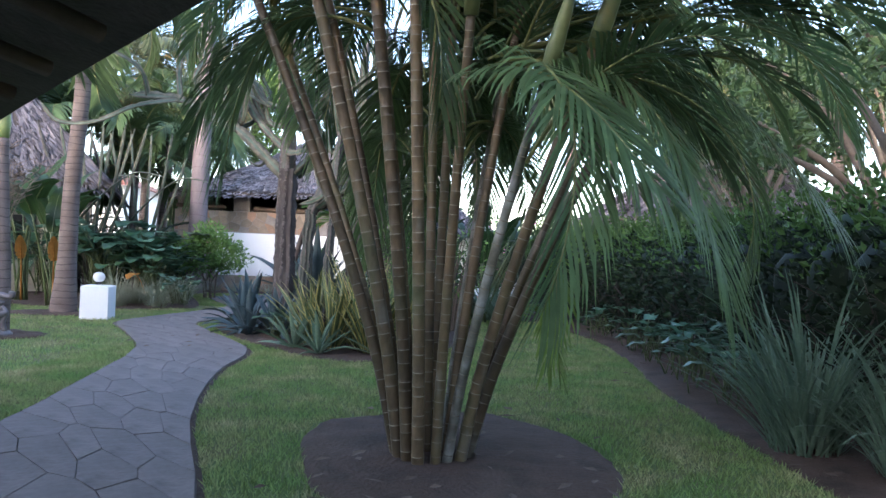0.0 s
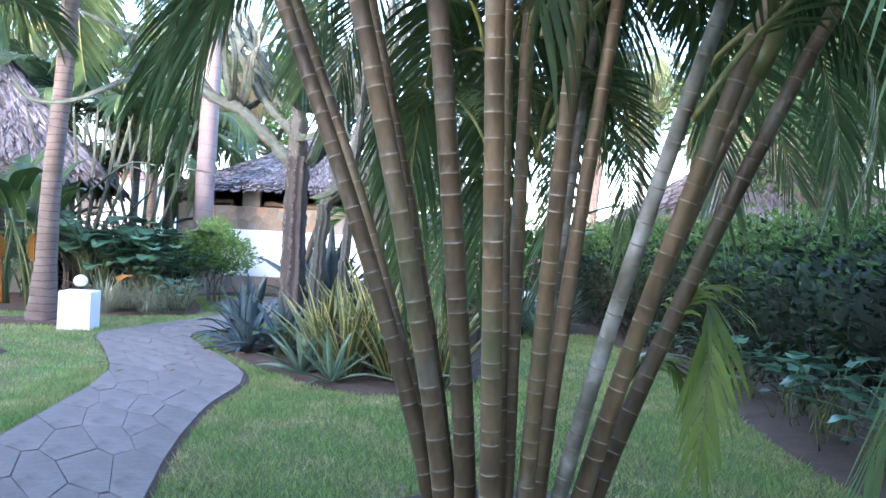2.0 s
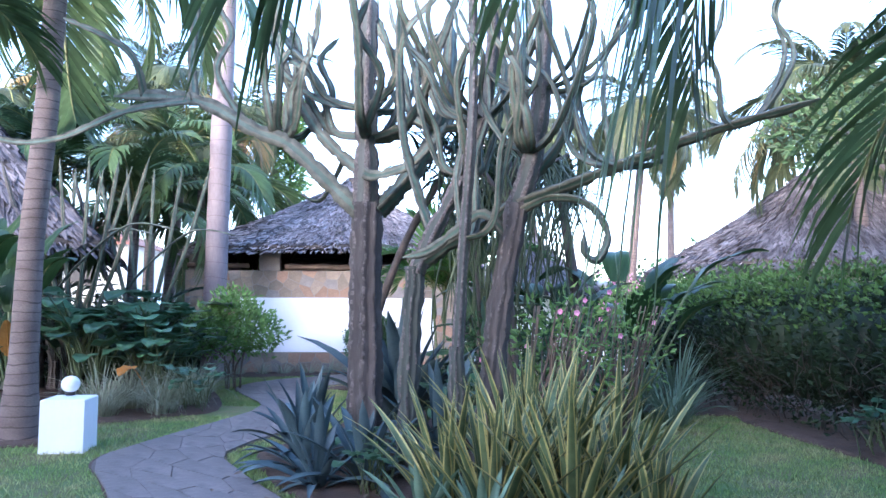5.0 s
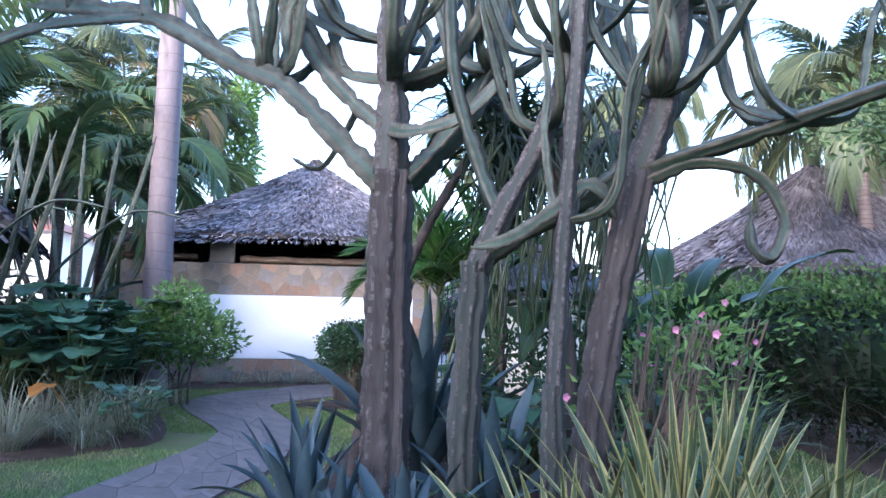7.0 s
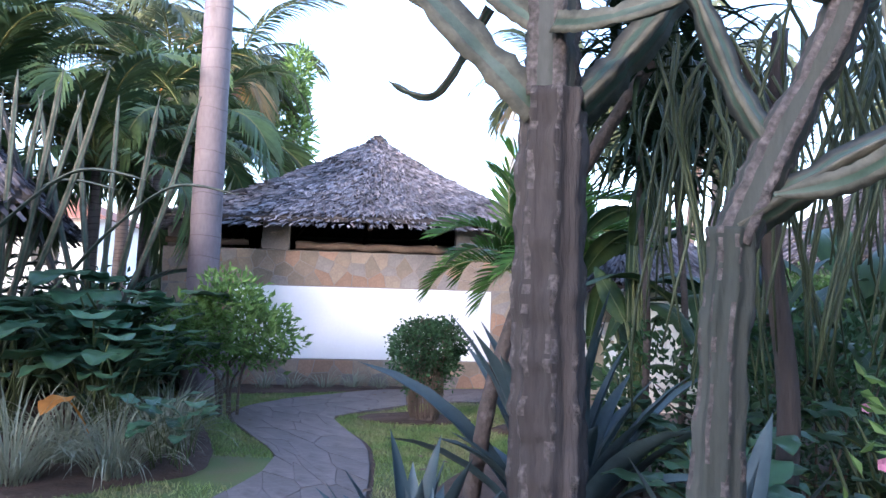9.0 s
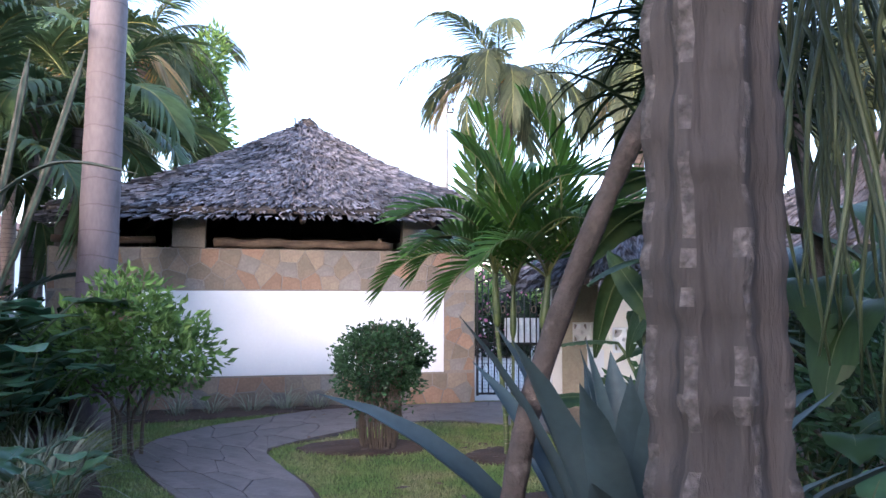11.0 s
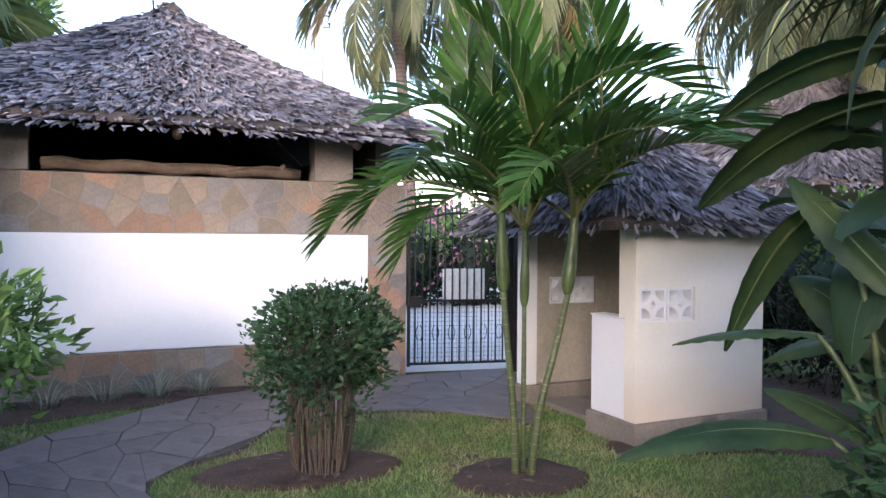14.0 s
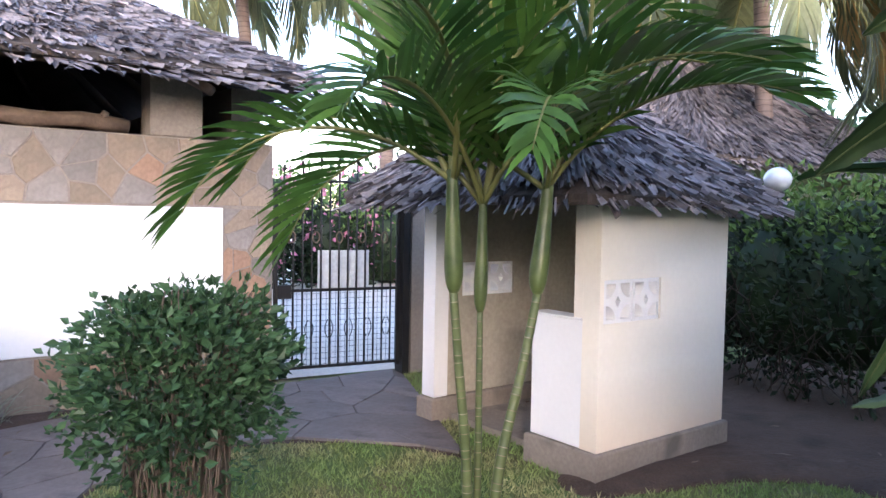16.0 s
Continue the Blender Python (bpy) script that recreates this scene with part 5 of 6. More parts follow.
euphorbia(-1.6, 12.6, [(0, 0, 0), (0.08, -0.08, 0.8), (0.16, -0.15, 1.5), (0.3, -0.28, 2.3)], 0.095, third, "leaning euphorbia with scarred dark trunk and curling arms", 3)
fourth = [([(0.0, 0, 1.1), (0.05, 0, 2.0), (0.12, 0, 3.2), (0.1, 0, 4.4)], 0.055, 0.04)] + shoots((0.05, 0, 2.0), 5, rng, 0.5, 1.6, 0.04)
euphorbia(-1.78, 12.2, [(0, 0, 0), (0, 0, 0.6), (0, 0, 1.15)], 0.06, fourth, "thin upright euphorbia stem among the others", 4)
for (x, y), sd in zip(((-8.2, 17.6), (-8.9, 18.4), (-7.6, 18.6)), (61, 62, 63)):
    r2 = random.Random(sd)
    lim = [([(0, 0, 0.3), (0.1 * k - 0.25, 0.05 * k, 1.2), (0.32 * k - 0.8, 0.06, 2.4), (0.5 * k - 1.3, 0.05, 3.8)], 0.05, 0.035) for k in range(6)]
    lim += [([(-0.3, 0, 1.6), (0.3, -0.1, 2.2), (1.0, -0.1, 2.7), (1.8, -0.2, 2.6)], 0.03, 0.015)]
    euphorbia(x, y, [(0, 0, 0), (0, 0, 0.25), (0, 0, 0.5)], 0.09, lim, "thicket of slim grey-green euphorbia stems", sd)


# ---- sword-leaved plants ----
def sword_plant(name, x, y, label, category, count, L, W, tilt, bend, mats, seed, z=0.03, fold=0.25, edge=None, group="", spread=0.06, segs=7, shape=None, az0=None, variants=7):
    """A rosette: a few leaf shapes, each leaf an object that turns about the centre."""
    rng = random.Random(seed)
    ob = thing(name, x, y, z, 0, label, category, group)
    kinds = []
    for k in range(variants):
        sh = Shape()
        q = k / max(1, variants - 1)
        blade(sh, (spread * q, 0, 0), 0, tilt[0] + (tilt[1] - tilt[0]) * q, L * rng.uniform(0.8, 1.1), W * rng.uniform(0.85, 1.1), bend[0] + (bend[1] - bend[0]) * q, fold, segs, 0, edge, shape, rng.uniform(-0.3, 0.3))
        kinds.append(sh.data("leaf", mats))
    for i in range(count):
        q = i / count
        part("leaf", kinds[min(variants - 1, int(q * variants))], None, ob, m=pose(0, 0, 0, 0, 0, i * 137.5 + rng.uniform(-15, 15)) @ Matrix.Scale(rng.uniform(0.8, 1.12), 4))
    return ob


def agave_shape(s):
    return (0.62 + 0.9 * s - 0.25 * s * s) * (1 - s ** 3.2) + 0.01 if s < 0.999 else 0.0


for i, (x, y, L, c, t1) in enumerate(((-2.52, 14.65, 1.45, 40, 0.6), (-3.2, 13.0, 0.8, 26, 1.35), (-2.55, 12.5, 0.8, 26, 1.35), (-3.3, 13.6, 0.95, 22, 1.2), (-2.9, 12.35, 0.65, 18, 1.35), (-2.0, 13.3, 1.0, 18, 1.2))):
    sword_plant("agave", x, y, "blue-grey agave rosette with broad pointed leaves" if L < 1 else "large upright blue-grey agave with broad pointed leaves", "agave", c, L, 0.12 * (L / 0.9) ** 0.9, (0.12, t1), (0.15, 1.0), [AGAVE], 70 + i, fold=0.22, group="agaves under the euphorbias", shape=agave_shape, spread=0.09)
for i, (x, y, L, c) in enumerate(((-1.5, 11.3, 1.0, 40), (-1.0, 11.15, 1.0, 40), (-1.25, 11.75, 1.2, 40), (-0.65, 11.6, 1.05, 34), (-1.8, 11.6, 0.9, 30), (-0.9, 12.2, 1.15, 30), (-0.5, 11.1, 0.65, 20))):
    sword_plant("variegated_agave", x, y, "green sword-leaved plant with yellow leaf margins", "succulent", c, L, 0.08, (0.04, 0.7), (0.05, 0.45), [SANS, SANS_EDGE], 90 + i, fold=0.18, edge=1, group="variegated plants at the bed's front", spread=0.14)
for i, (x, y, L, c) in enumerate(((-1.55, 10.85, 0.5, 16), (-1.95, 11.25, 0.5, 18), (-0.85, 10.98, 0.52, 18))):
    sword_plant("green_agave", x, y, "small green agave at the lawn edge", "agave", c, L, 0.07, (0.35, 1.35), (0.1, 0.4), [STRAP], 105 + i, fold=0.3, shape=agave_shape)


def grass_clump(x, y, label, count, L, mat, seed, W=0.018, bend=1.6, spread=0.16, group=""):
    """A tussock of thin arching blades, each an object on one of a few shared shapes."""
    rng = random.Random(seed)
    ob = thing("grass_clump", x, y, 0.02, 0, label, "ornamental grass", group)
    kinds = []
    for k in range(9):
        sh = Shape()
        blade(sh, (0, 0, 0), 0, 0.05 + 0.085 * k, L, W * rng.uniform(0.8, 1.25), bend * rng.uniform(0.35, 1.0), 0.2, 6)
        kinds.append(sh.data("blade", [mat]))
    for i in range(count):
        a, r = rng.uniform(0, 6.28), spread * math.sqrt(rng.random())
        part("blade", kinds[rng.randrange(9)], None, ob, m=pose(r * math.cos(a), r * math.sin(a), 0, 0, 0, math.degrees(a + rng.uniform(-0.5, 0.5))) @ Matrix.Scale(rng.uniform(0.55, 1.15), 4))
    return ob


for i, (x, y, L) in enumerate(((2.6, 7.4, 1.2), (3.0, 6.75, 1.05), (2.85, 8.15, 0.85))):
    grass_clump(x, y, "large tussock of long arching blue-green strap leaves", 210, L, STRAP, 120 + i, 0.03, 1.5, 0.22, "tussocks by the hedge")
for i, (x, y, L) in enumerate(((0.95, 16.8, 1.15), (0.3, 16.6, 0.9), (0.7, 15.9, 0.8), (-9.4, 13.6, 0.7), (-8.6, 14.6, 0.6))):
    grass_clump(x, y, "tussock of arching green strap leaves", 140, L, STRAP, 130 + i, 0.024, 1.6, 0.2)
for i, (x, y) in enumerate(((-5.95, 16.1), (-6.6, 15.75), (-5.95, 17.0), (-6.6, 16.5), (-6.2, 17.8))):
    grass_clump(x, y, "low white-striped border grass", 170, 0.8, LIRIOPE, 140 + i, 0.016, 2.2, 0.2, "striped grass along the border")
for i, (x, y) in enumerate(((-6.3, 21.45), (-5.9, 21.6), (-5.45, 21.75), (-5.0, 21.9), (-4.6, 22.05), (-6.8, 21.4))):
    grass_clump(x, y, "small striped grass at the wall foot", 50, 0.34, LIRIOPE, 150 + i, 0.014, 2.0, 0.13, "striped grass at the wall foot")


# ---- shrubs ----
def shrub(name, x, y, label, category, blobs, leaf, mats, seed, stems=8, stem_r=0.012, aspect=0.5, top=None, stem_from=0.12, flower=None, shell=0.5):
    rng = random.Random(seed)
    ob = thing(name, x, y, 0.02, 0, label, category)
    sh = Shape()
    for (cx, cy, cz, rx, ry, rz, n) in blobs:
        leaf_cloud(sh, (cx, cy, cz), (rx, ry, rz), n, leaf, rng, 0, shell, aspect, top)
    tagged(part("crown", sh, mats, ob, smooth=False), kind="stuff")
    if flower:
        for i in range(flower[1]):
            b = blobs[i % len(blobs)]
            a, u = rng.uniform(0, 6.28), rng.uniform(-0.2, 1)
            c = Vector((b[0] + b[3] * math.cos(a) * math.sqrt(max(0, 1 - u * u)), b[1] + b[4] * math.sin(a) * math.sqrt(max(0, 1 - u * u)), b[2] + b[5] * u))
            fs = Shape()
            for k in range(5):
                a2 = 2 * math.pi * k / 5
                d, e = Vector((math.cos(a2), -0.5, math.sin(a2))).normalized(), Vector((-math.sin(a2), 0, math.cos(a2)))
                r = flower[2]
                fs.face([c, c + d * r * 0.6 + e * r * 0.4, c + d * r, c + d * r * 0.6 - e * r * 0.4])
            part("flower", fs, flower[0], ob, smooth=False)
    for i in range(stems):
        b = blobs[i % len(blobs)]
        a = rng.uniform(0, 6.28)
        sh = Shape()
        ex, ey = b[0] + b[3] * 0.6 * math.cos(a), b[1] + b[4] * 0.6 * math.sin(a)
        bx, by = stem_from * math.cos(a), stem_from * math.sin(a)
        pts = [(bx, by, -0.03), (bx * 1.2 + rng.uniform(-0.04, 0.04), by * 1.2, b[2] * 0.4), ((bx + ex) / 2, (by + ey) / 2, b[2] * 0.75), (ex, ey, b[2] + b[5] * 0.4)]
        sh.tube(smooth_loop(pts, 4, False), [stem_r * (1.3 - 0.07 * k) for k in range(13)], 6)
        part("stem", sh, BRANCH, ob)
    return ob


shrub("shrub", -6.05, 19.05, "light green broad-leaved shrub on slender stems", "shrub", [(0, 0, 1.08, 0.62, 0.55, 0.5, 1500), (-0.45, -0.1, 1.0, 0.45, 0.45, 0.42, 700), (0.42, 0.0, 0.95, 0.42, 0.42, 0.36, 650), (0.0, -0.1, 1.45, 0.4, 0.4, 0.3, 400)], 0.105, [SHRUB], 1, 7, 0.016, 0.42)
shrub("round_bush", -3.67, 19.28, "clipped round dark green bush on many bare stems", "bush", [(0, 0, 0.84, 0.45, 0.43, 0.33, 3400), (0.12, -0.05, 0.95, 0.34, 0.33, 0.25, 1000), (0.0, -0.05, 0.56, 0.34, 0.34, 0.26, 420), (-0.12, 0.0, 1.06, 0.26, 0.26, 0.15, 420), (0.18, 0.05, 1.09, 0.2, 0.2, 0.14, 300), (-0.02, -0.1, 1.2, 0.08, 0.08, 0.1, 36), (-0.23, 0.05, 1.15, 0.07, 0.07, 0.1, 30), (0.3, 0.0, 1.17, 0.07, 0.07, 0.1, 30)], 0.052, [BUSH], 2, 110, 0.0042, 0.6, stem_from=0.16, shell=0.62)
for i, (x, y, s) in enumerate(((-5.55, 16.3, 0.55), (-6.75, 17.2, 1.2), (-7.3, 16.7, 1.3), (-7.0, 17.9, 1.35), (-7.9, 17.3, 1.35), (-6.4, 17.6, 0.95), (-8.7, 16.9, 1.2), (-6.4, 16.9, 0.9))):
    rng = random.Random(200 + i)
    ob = thing("broad_leaf_plant", x, y, 0.03, 0, "lush dark green plant with large heart-shaped leaves", "plant", "broad-leaved border plants")
    kinds = [big_leaf(0.42, 0.36, 0.7, k, 0.75 + 0.1 * k, True, tilt=0.25 + 0.2 * k).data("leaf", [BROAD, CANE_GREEN]) for k in range(4)]
    for j in range(26):
        part("leaf", kinds[j % 4], None, ob, m=pose(rng.uniform(-0.15, 0.15), rng.uniform(-0.15, 0.15), rng.uniform(0, 0.35) * s, 0, 0, j * 137.5) @ Matrix.Scale(s * rng.uniform(0.6, 1.05), 4))
sh = big_leaf(0.3, 0.24, 0.9, 3, 0.5, True, tilt=0.9)
ob = thing("dry_leaf", -6.3, 16.35, 0.25, -100, "single large dry orange leaf hanging over the border", "leaf")
part("leaf_blade", sh, [ORANGE, ORANGE], ob)
# understorey of the island bed
for i, (x, y, s) in enumerate(((-1.9, 13.9, 0.8), (-1.3, 13.4, 0.8), (-0.8, 13.2, 0.75), (-2.4, 12.15, 0.5), (-1.6, 14.6, 1.0), (-0.7, 14.6, 1.0), (-2.2, 15.2, 0.9), (-1.2, 15.6, 1.0), (-2.55, 13.0, 0.45))):
    rng = random.Random(240 + i)
    ob = thing("broad_leaf_plant", x, y, 0.03, 0, "green undergrowth plant with broad leaves in the bed", "plant", "undergrowth in the island bed")
    kinds = [big_leaf(0.30, 0.20 + 0.03 * k, 0.8, k + 9, 0.55 + 0.12 * k, True, tilt=0.3 + 0.22 * k).data("leaf", [BUSH if i % 2 else BROAD, CANE_GREEN]) for k in range(4)]
    for j in range(22):
        part("leaf", kinds[j % 4], None, ob, m=pose(rng.uniform(-0.12, 0.12), rng.uniform(-0.12, 0.12), rng.uniform(0, 0.3) * s, 0, 0, j * 137.5) @ Matrix.Scale(s * rng.uniform(0.6, 1.05), 4))
for i, (x, y) in enumerate(((-0.75, 13.6), (-0.2, 14.2), (-1.1, 12.9))):
    shrub("desert_rose", x, y, "sparse twiggy shrub with pink blossoms", "shrub", [(0, 0, 1.0, 0.5, 0.45, 0.45, 160), (0.2, 0, 1.35, 0.4, 0.4, 0.3, 90)], 0.09, [SHRUB], 260 + i, 22, 0.012, 0.4, flower=(PINK, 5, 0.032))
shrub("island_shrub", -0.6, 15.6, "dense dark green shrubs behind the bed", "shrub", [(0, 0, 0.8, 0.7, 0.6, 0.7, 1700), (-0.9, 0.7, 0.7, 0.6, 0.5, 0.6, 1200)], 0.09, [BUSH], 270, 8)

# leaning dracaena with hanging strap leaves
drac = thing("dracaena", -3.08, 14.8, 0.02, 0, "leaning bare-trunked dracaena with a head of strap leaves", "tree")
sh = Shape()
sh.tube(smooth_loop([(0, 0, 0), (0.06, -0.03, 0.5), (0.2, -0.07, 1.2), (0.57, -0.18, 2.15), (1.03, -0.3, 2.95)], 8, False), [0.058 - 0.0006 * i + 0.003 * math.sin(i * 2.2) for i in range(33)], 12)
part("trunk", sh, BARK_DARK, drac)
kinds = []
for k in range(6):
    sh = Shape()
    blade(sh, (0, 0, 0), 0, 0.3 + 0.28 * k, 0.75, 0.045, 1.5, 0.2, 7)
    kinds.append(sh.data("leaf", [HEDGE]))
for j in range(90):
    rng = random.Random(j)
    part("leaf", kinds[j % 6], None, drac, m=pose(1.02 + rng.uniform(-0.25, 0.25), -0.3 + rng.uniform(-0.25, 0.25), 2.95 + rng.uniform(-0.1, 0.4), 0, 0, j * 137.5) @ Matrix.Scale(rng.uniform(0.8, 1.2), 4))

for x, y, h, sd in ((-1.75, 16.1, 3.3, 2), (-1.4, 16.3, 3.4, 3)):
    ob = thing("dracaena", x, y, 0.02, 0, "slim dracaena stem with drooping dark strap leaves", "tree", "dracaenas in the island bed")
    sh = Shape()
    sh.tube(smooth_loop([(0, 0, 0), (0.05, 0, h * 0.4), (-0.03, 0, h * 0.75), (0.04, 0, h)], 6, False), [0.032 - 0.0006 * i for i in range(19)], 9)
    part("trunk", sh, BARK_DARK, ob)
    rng = random.Random(900 + sd)
    for j in range(190):
        part("leaf", kinds[j % 6], None, ob, m=pose(0.04 + rng.uniform(-0.22, 0.22), rng.uniform(-0.22, 0.22), h + rng.uniform(-0.9, 0.15), 0, 0, j * 137.5) @ Matrix.Scale(rng.uniform(0.8, 1.35), 4))

# hanging cactus curtain
vines = thing("hanging_cactus", -1.35, 14.4, 0.02, 0, "curtain of thin green hanging cactus stems on a bare trunk", "hanging plant")
sh = Shape()
sh.tube(smooth_loop([(0, 0, 0), (0.05, 0, 1.0), (-0.05, 0, 2.0), (0.0, 0, 3.1)], 8, False), [0.07 - 0.001 * i for i in range(25)], 10)
part("trunk", sh, EUPH_BARK, vines)
for a, l in ((0.3, 0.7), (2.4, 0.8), (3.6, 0.75), (5.0, 0.6)):
    sh = Shape()
    sh.tube(smooth_loop([(0, 0, 2.5), (0.4 * l * math.cos(a), 0.4 * l * math.sin(a), 2.9), (l * math.cos(a), l * math.sin(a), 3.15)], 6, False), [0.035 - 0.0015 * i for i in range(13)], 8)
    part("branch", sh, EUPH_BARK, vines)
rng = random.Random(77)
for i in range(120):
    sh = Shape()
    a, r = rng.uniform(0, 6.28), 0.8 * math.sqrt(rng.random())
    x, y, z, l = r * math.cos(a), r * math.sin(a), rng.uniform(2.5, 3.3), rng.uniform(0.7, 1.7)
    ph = rng.uniform(0, 6)
    sh.tube([(x + 0.09 * math.sin(ph + 4.5 * q) + 0.12 * (a - 3) * q * (1 - q), y + 0.09 * math.cos(ph + 4 * q), z - l * q + 0.15 * math.sin(math.pi * q)) for q in (0, 0.17, 0.33, 0.5, 0.67, 0.83, 1)], [0.009, 0.011, 0.011, 0.011, 0.010, 0.009, 0.005], 5)
    part("hanging_stem", sh, VINE, vines)

# ---- big-leaved plants by the hut ----
LEAVES = [big_leaf(0.95, 0.32, 0.9 + 0.25 * k, 300 + k, 1.25 + 0.14 * k, False, 0.1, 0.018, 0.22 + 0.16 * k).data("leaf", [BANANA, CANE_GREEN]) for k in range(5)]
def arch_leaf(base, knee, tip, W, seed, arch=0.12, roll=0.0, stalk_r=0.014):
    """A paddle leaf: a stalk that rises from base to knee and a blade that arches from there to the tip."""
    sh, n = Shape(), 16
    base, knee, tip = Vector(base), Vector(knee), Vector(tip)
    bow = base.lerp(knee, 0.65) + Vector((0, 0, 0.16 * (knee - base).length)) - (tip - knee) * 0.12
    st = [base * (1 - q) ** 2 + bow * (2 * q * (1 - q)) + knee * q * q for q in (i / 10 for i in range(11))]
    sh.tube(st, [stalk_r * (1.5 - 0.08 * i) for i in range(11)], 7, 1)
    ctl = knee.lerp(tip, 0.5) + Vector((0, 0, arch))
    mid = [knee * (1 - q) ** 2 + ctl * (2 * q * (1 - q)) + tip * q * q for q in (i / n for i in range(n + 1))]
    rows = []
    for i, p in enumerate(mid):
        q = i / n
        t = (mid[min(i + 1, n)] - mid[max(i - 1, 0)]).normalized()
        side = t.cross(Vector((0, 0, 1)))
        side = side.normalized() if side.length > 0.05 else Vector((1, 0, 0))
        up = side.cross(t)
        side, up = side * math.cos(roll) + up * math.sin(roll), up * math.cos(roll) - side * math.sin(roll)
        w = W * 0.5 * min(1.0, math.sin(math.pi * (0.05 + 0.94 * q)) ** 0.6 * (1.1 - 0.3 * q))
        row = []
        for sg in (1, -1):
            for f in (1.0, 0.66, 0.33):
                wave = 0.035 * W * math.sin(3.1 * i + 2 * sg + seed) * f * f
                row.append(p + side * (sg * w * f) + up * (w * (0.5 * f - 0.75 * f * f) + wave) - t * (0.1 * w * f))
        rows.append(row[:3] + [p] + row[5:2:-1])
    k = len(sh.v)
    for r in rows:
        sh.v += [tuple(c) for c in r]
    for i in range(n):
        for j in range(6):
            a = k + 7 * i + j
            sh.f.append((a, a + 1, a + 8, a + 7))
            sh.mi.append(0)
    sh.tube([p - Vector((0, 0, 0.004)) for p in mid], [stalk_r * 0.75 * (1 - 0.85 * i / n) for i in range(n + 1)], 6, 1)
    return sh


ob = thing("heliconia", -1.72, 16.42, 0.02, 0, "heliconia clump with dark arching paddle leaves beside the hut", "plant", "paddle-leaved plants by the hut")
rng = random.Random(305)
for k, (knee, tip, W, arch, roll) in enumerate((   # relative to the clump's foot
        ((-0.02, 0.17, 2.12), (-0.33, 1.0, 1.72), 0.25, 0.2, -0.6), ((-0.01, 0.16, 2.33), (-0.33, 0.87, 2.12), 0.2, 0.16, -0.6), ((-0.17, 0.33, 1.72), (-0.27, 0.87, 1.05), 0.19, 0.28, -0.35),
        ((-0.26, 0.31, 1.2), (-0.72, 0.6, 1.13), 0.16, 0.06, 0.0), ((-0.25, 0.24, 0.8), (-1.0, 0.55, 0.68), 0.22, 0.16, 0.3), ((-0.1, 0.2, 0.8), (-0.31, 0.55, 0.94), 0.2, 0.06, 0.2),
        ((-0.06, 0.05, 1.36), (-0.02, 0.2, 2.36), 0.17, 0.0, 0.9), ((-0.08, 0.06, 1.36), (-0.28, 0.45, 1.83), 0.2, 0.02, 0.7), ((0.08, 0.29, 1.1), (-0.08, 0.67, 1.4), 0.26, 0.1, 0.8),
        ((-0.01, 0.43, 1.15), (-0.18, 0.71, 1.02), 0.18, 0.06, 0.4), ((0.05, 0.25, 1.98), (-0.1, 0.83, 1.94), 0.22, 0.14, -0.4), ((0.12, 0.05, 1.95), (0.5, -0.1, 2.1), 0.24, 0.2, 0.0),
        ((0.15, 0.1, 1.7), (0.8, 0.3, 1.5), 0.25, 0.25, 0.2), ((0.05, -0.1, 1.5), (0.3, -0.7, 1.2), 0.24, 0.25, 0.0), ((0.1, 0.12, 2.2), (0.35, 0.7, 2.5), 0.24, 0.12, 0.4),
        ((0.1, 0.0, 1.0), (0.6, -0.3, 0.75), 0.24, 0.2, 0.0), ((0.2, 0.2, 1.35), (0.75, 0.75, 1.2), 0.25, 0.25, -0.2), ((-0.02, 0.0, 2.0), (0.1, -0.3, 2.7), 0.22, 0.05, 0.6))):
    foot = (rng.uniform(-0.07, 0.07), rng.uniform(-0.07, 0.07), 0)
    part("leaf", arch_leaf(foot, knee, tip, W, k, arch, roll), [BANANA_DARK, CANE_GREEN], ob)
for i, (x, y, n, s) in enumerate(((-0.75, 16.5, 9, 1.05), (0.45, 17.2, 11, 1.1), (0.3, 16.2, 9, 1.15))):
    rng = random.Random(310 + i)
    ob = thing("heliconia", x, y, 0.02, 0, "tall heliconia clump with large paddle leaves on upright stalks", "plant", "paddle-leaved plants by the hut")
    for j in range(n):
        part("leaf", LEAVES[(j * 2 + i) % 5], None, ob, m=pose(rng.uniform(-0.18, 0.18), rng.uniform(-0.18, 0.18), 0, rng.uniform(-8, 8), rng.uniform(-6, 10), j * 137.5 + 40 * i) @ Matrix.Scale(s * rng.uniform(0.72, 1.12), 4))
for x, y, s, sd in ((-7.6, 15.4, 1.25, 1), (-8.6, 16.0, 1.4, 2)):
    rng = random.Random(sd)
    ob = thing("banana_plant", x, y, 0.02, 0, "upright banana-like plant with paddle leaves, one dried orange", "plant")
    for j in range(8):
        part("leaf", LEAVES[j % 3], None, ob, m=pose(rng.uniform(-0.08, 0.08), rng.uniform(-0.08, 0.08), 0, 0, rng.uniform(-10, 0), j * 137.5) @ Matrix.Scale(s * rng.uniform(0.8, 1.1), 4))
    part("dry_leaf", big_leaf(0.7, 0.2, 0.3, 7, 1.0, False, 0.1, 0.02, 0.5).data("leaf", [ORANGE, ORANGE]), None, ob, "dried orange leaf", m=pose(0, 0, 0, 0, 12, -60))
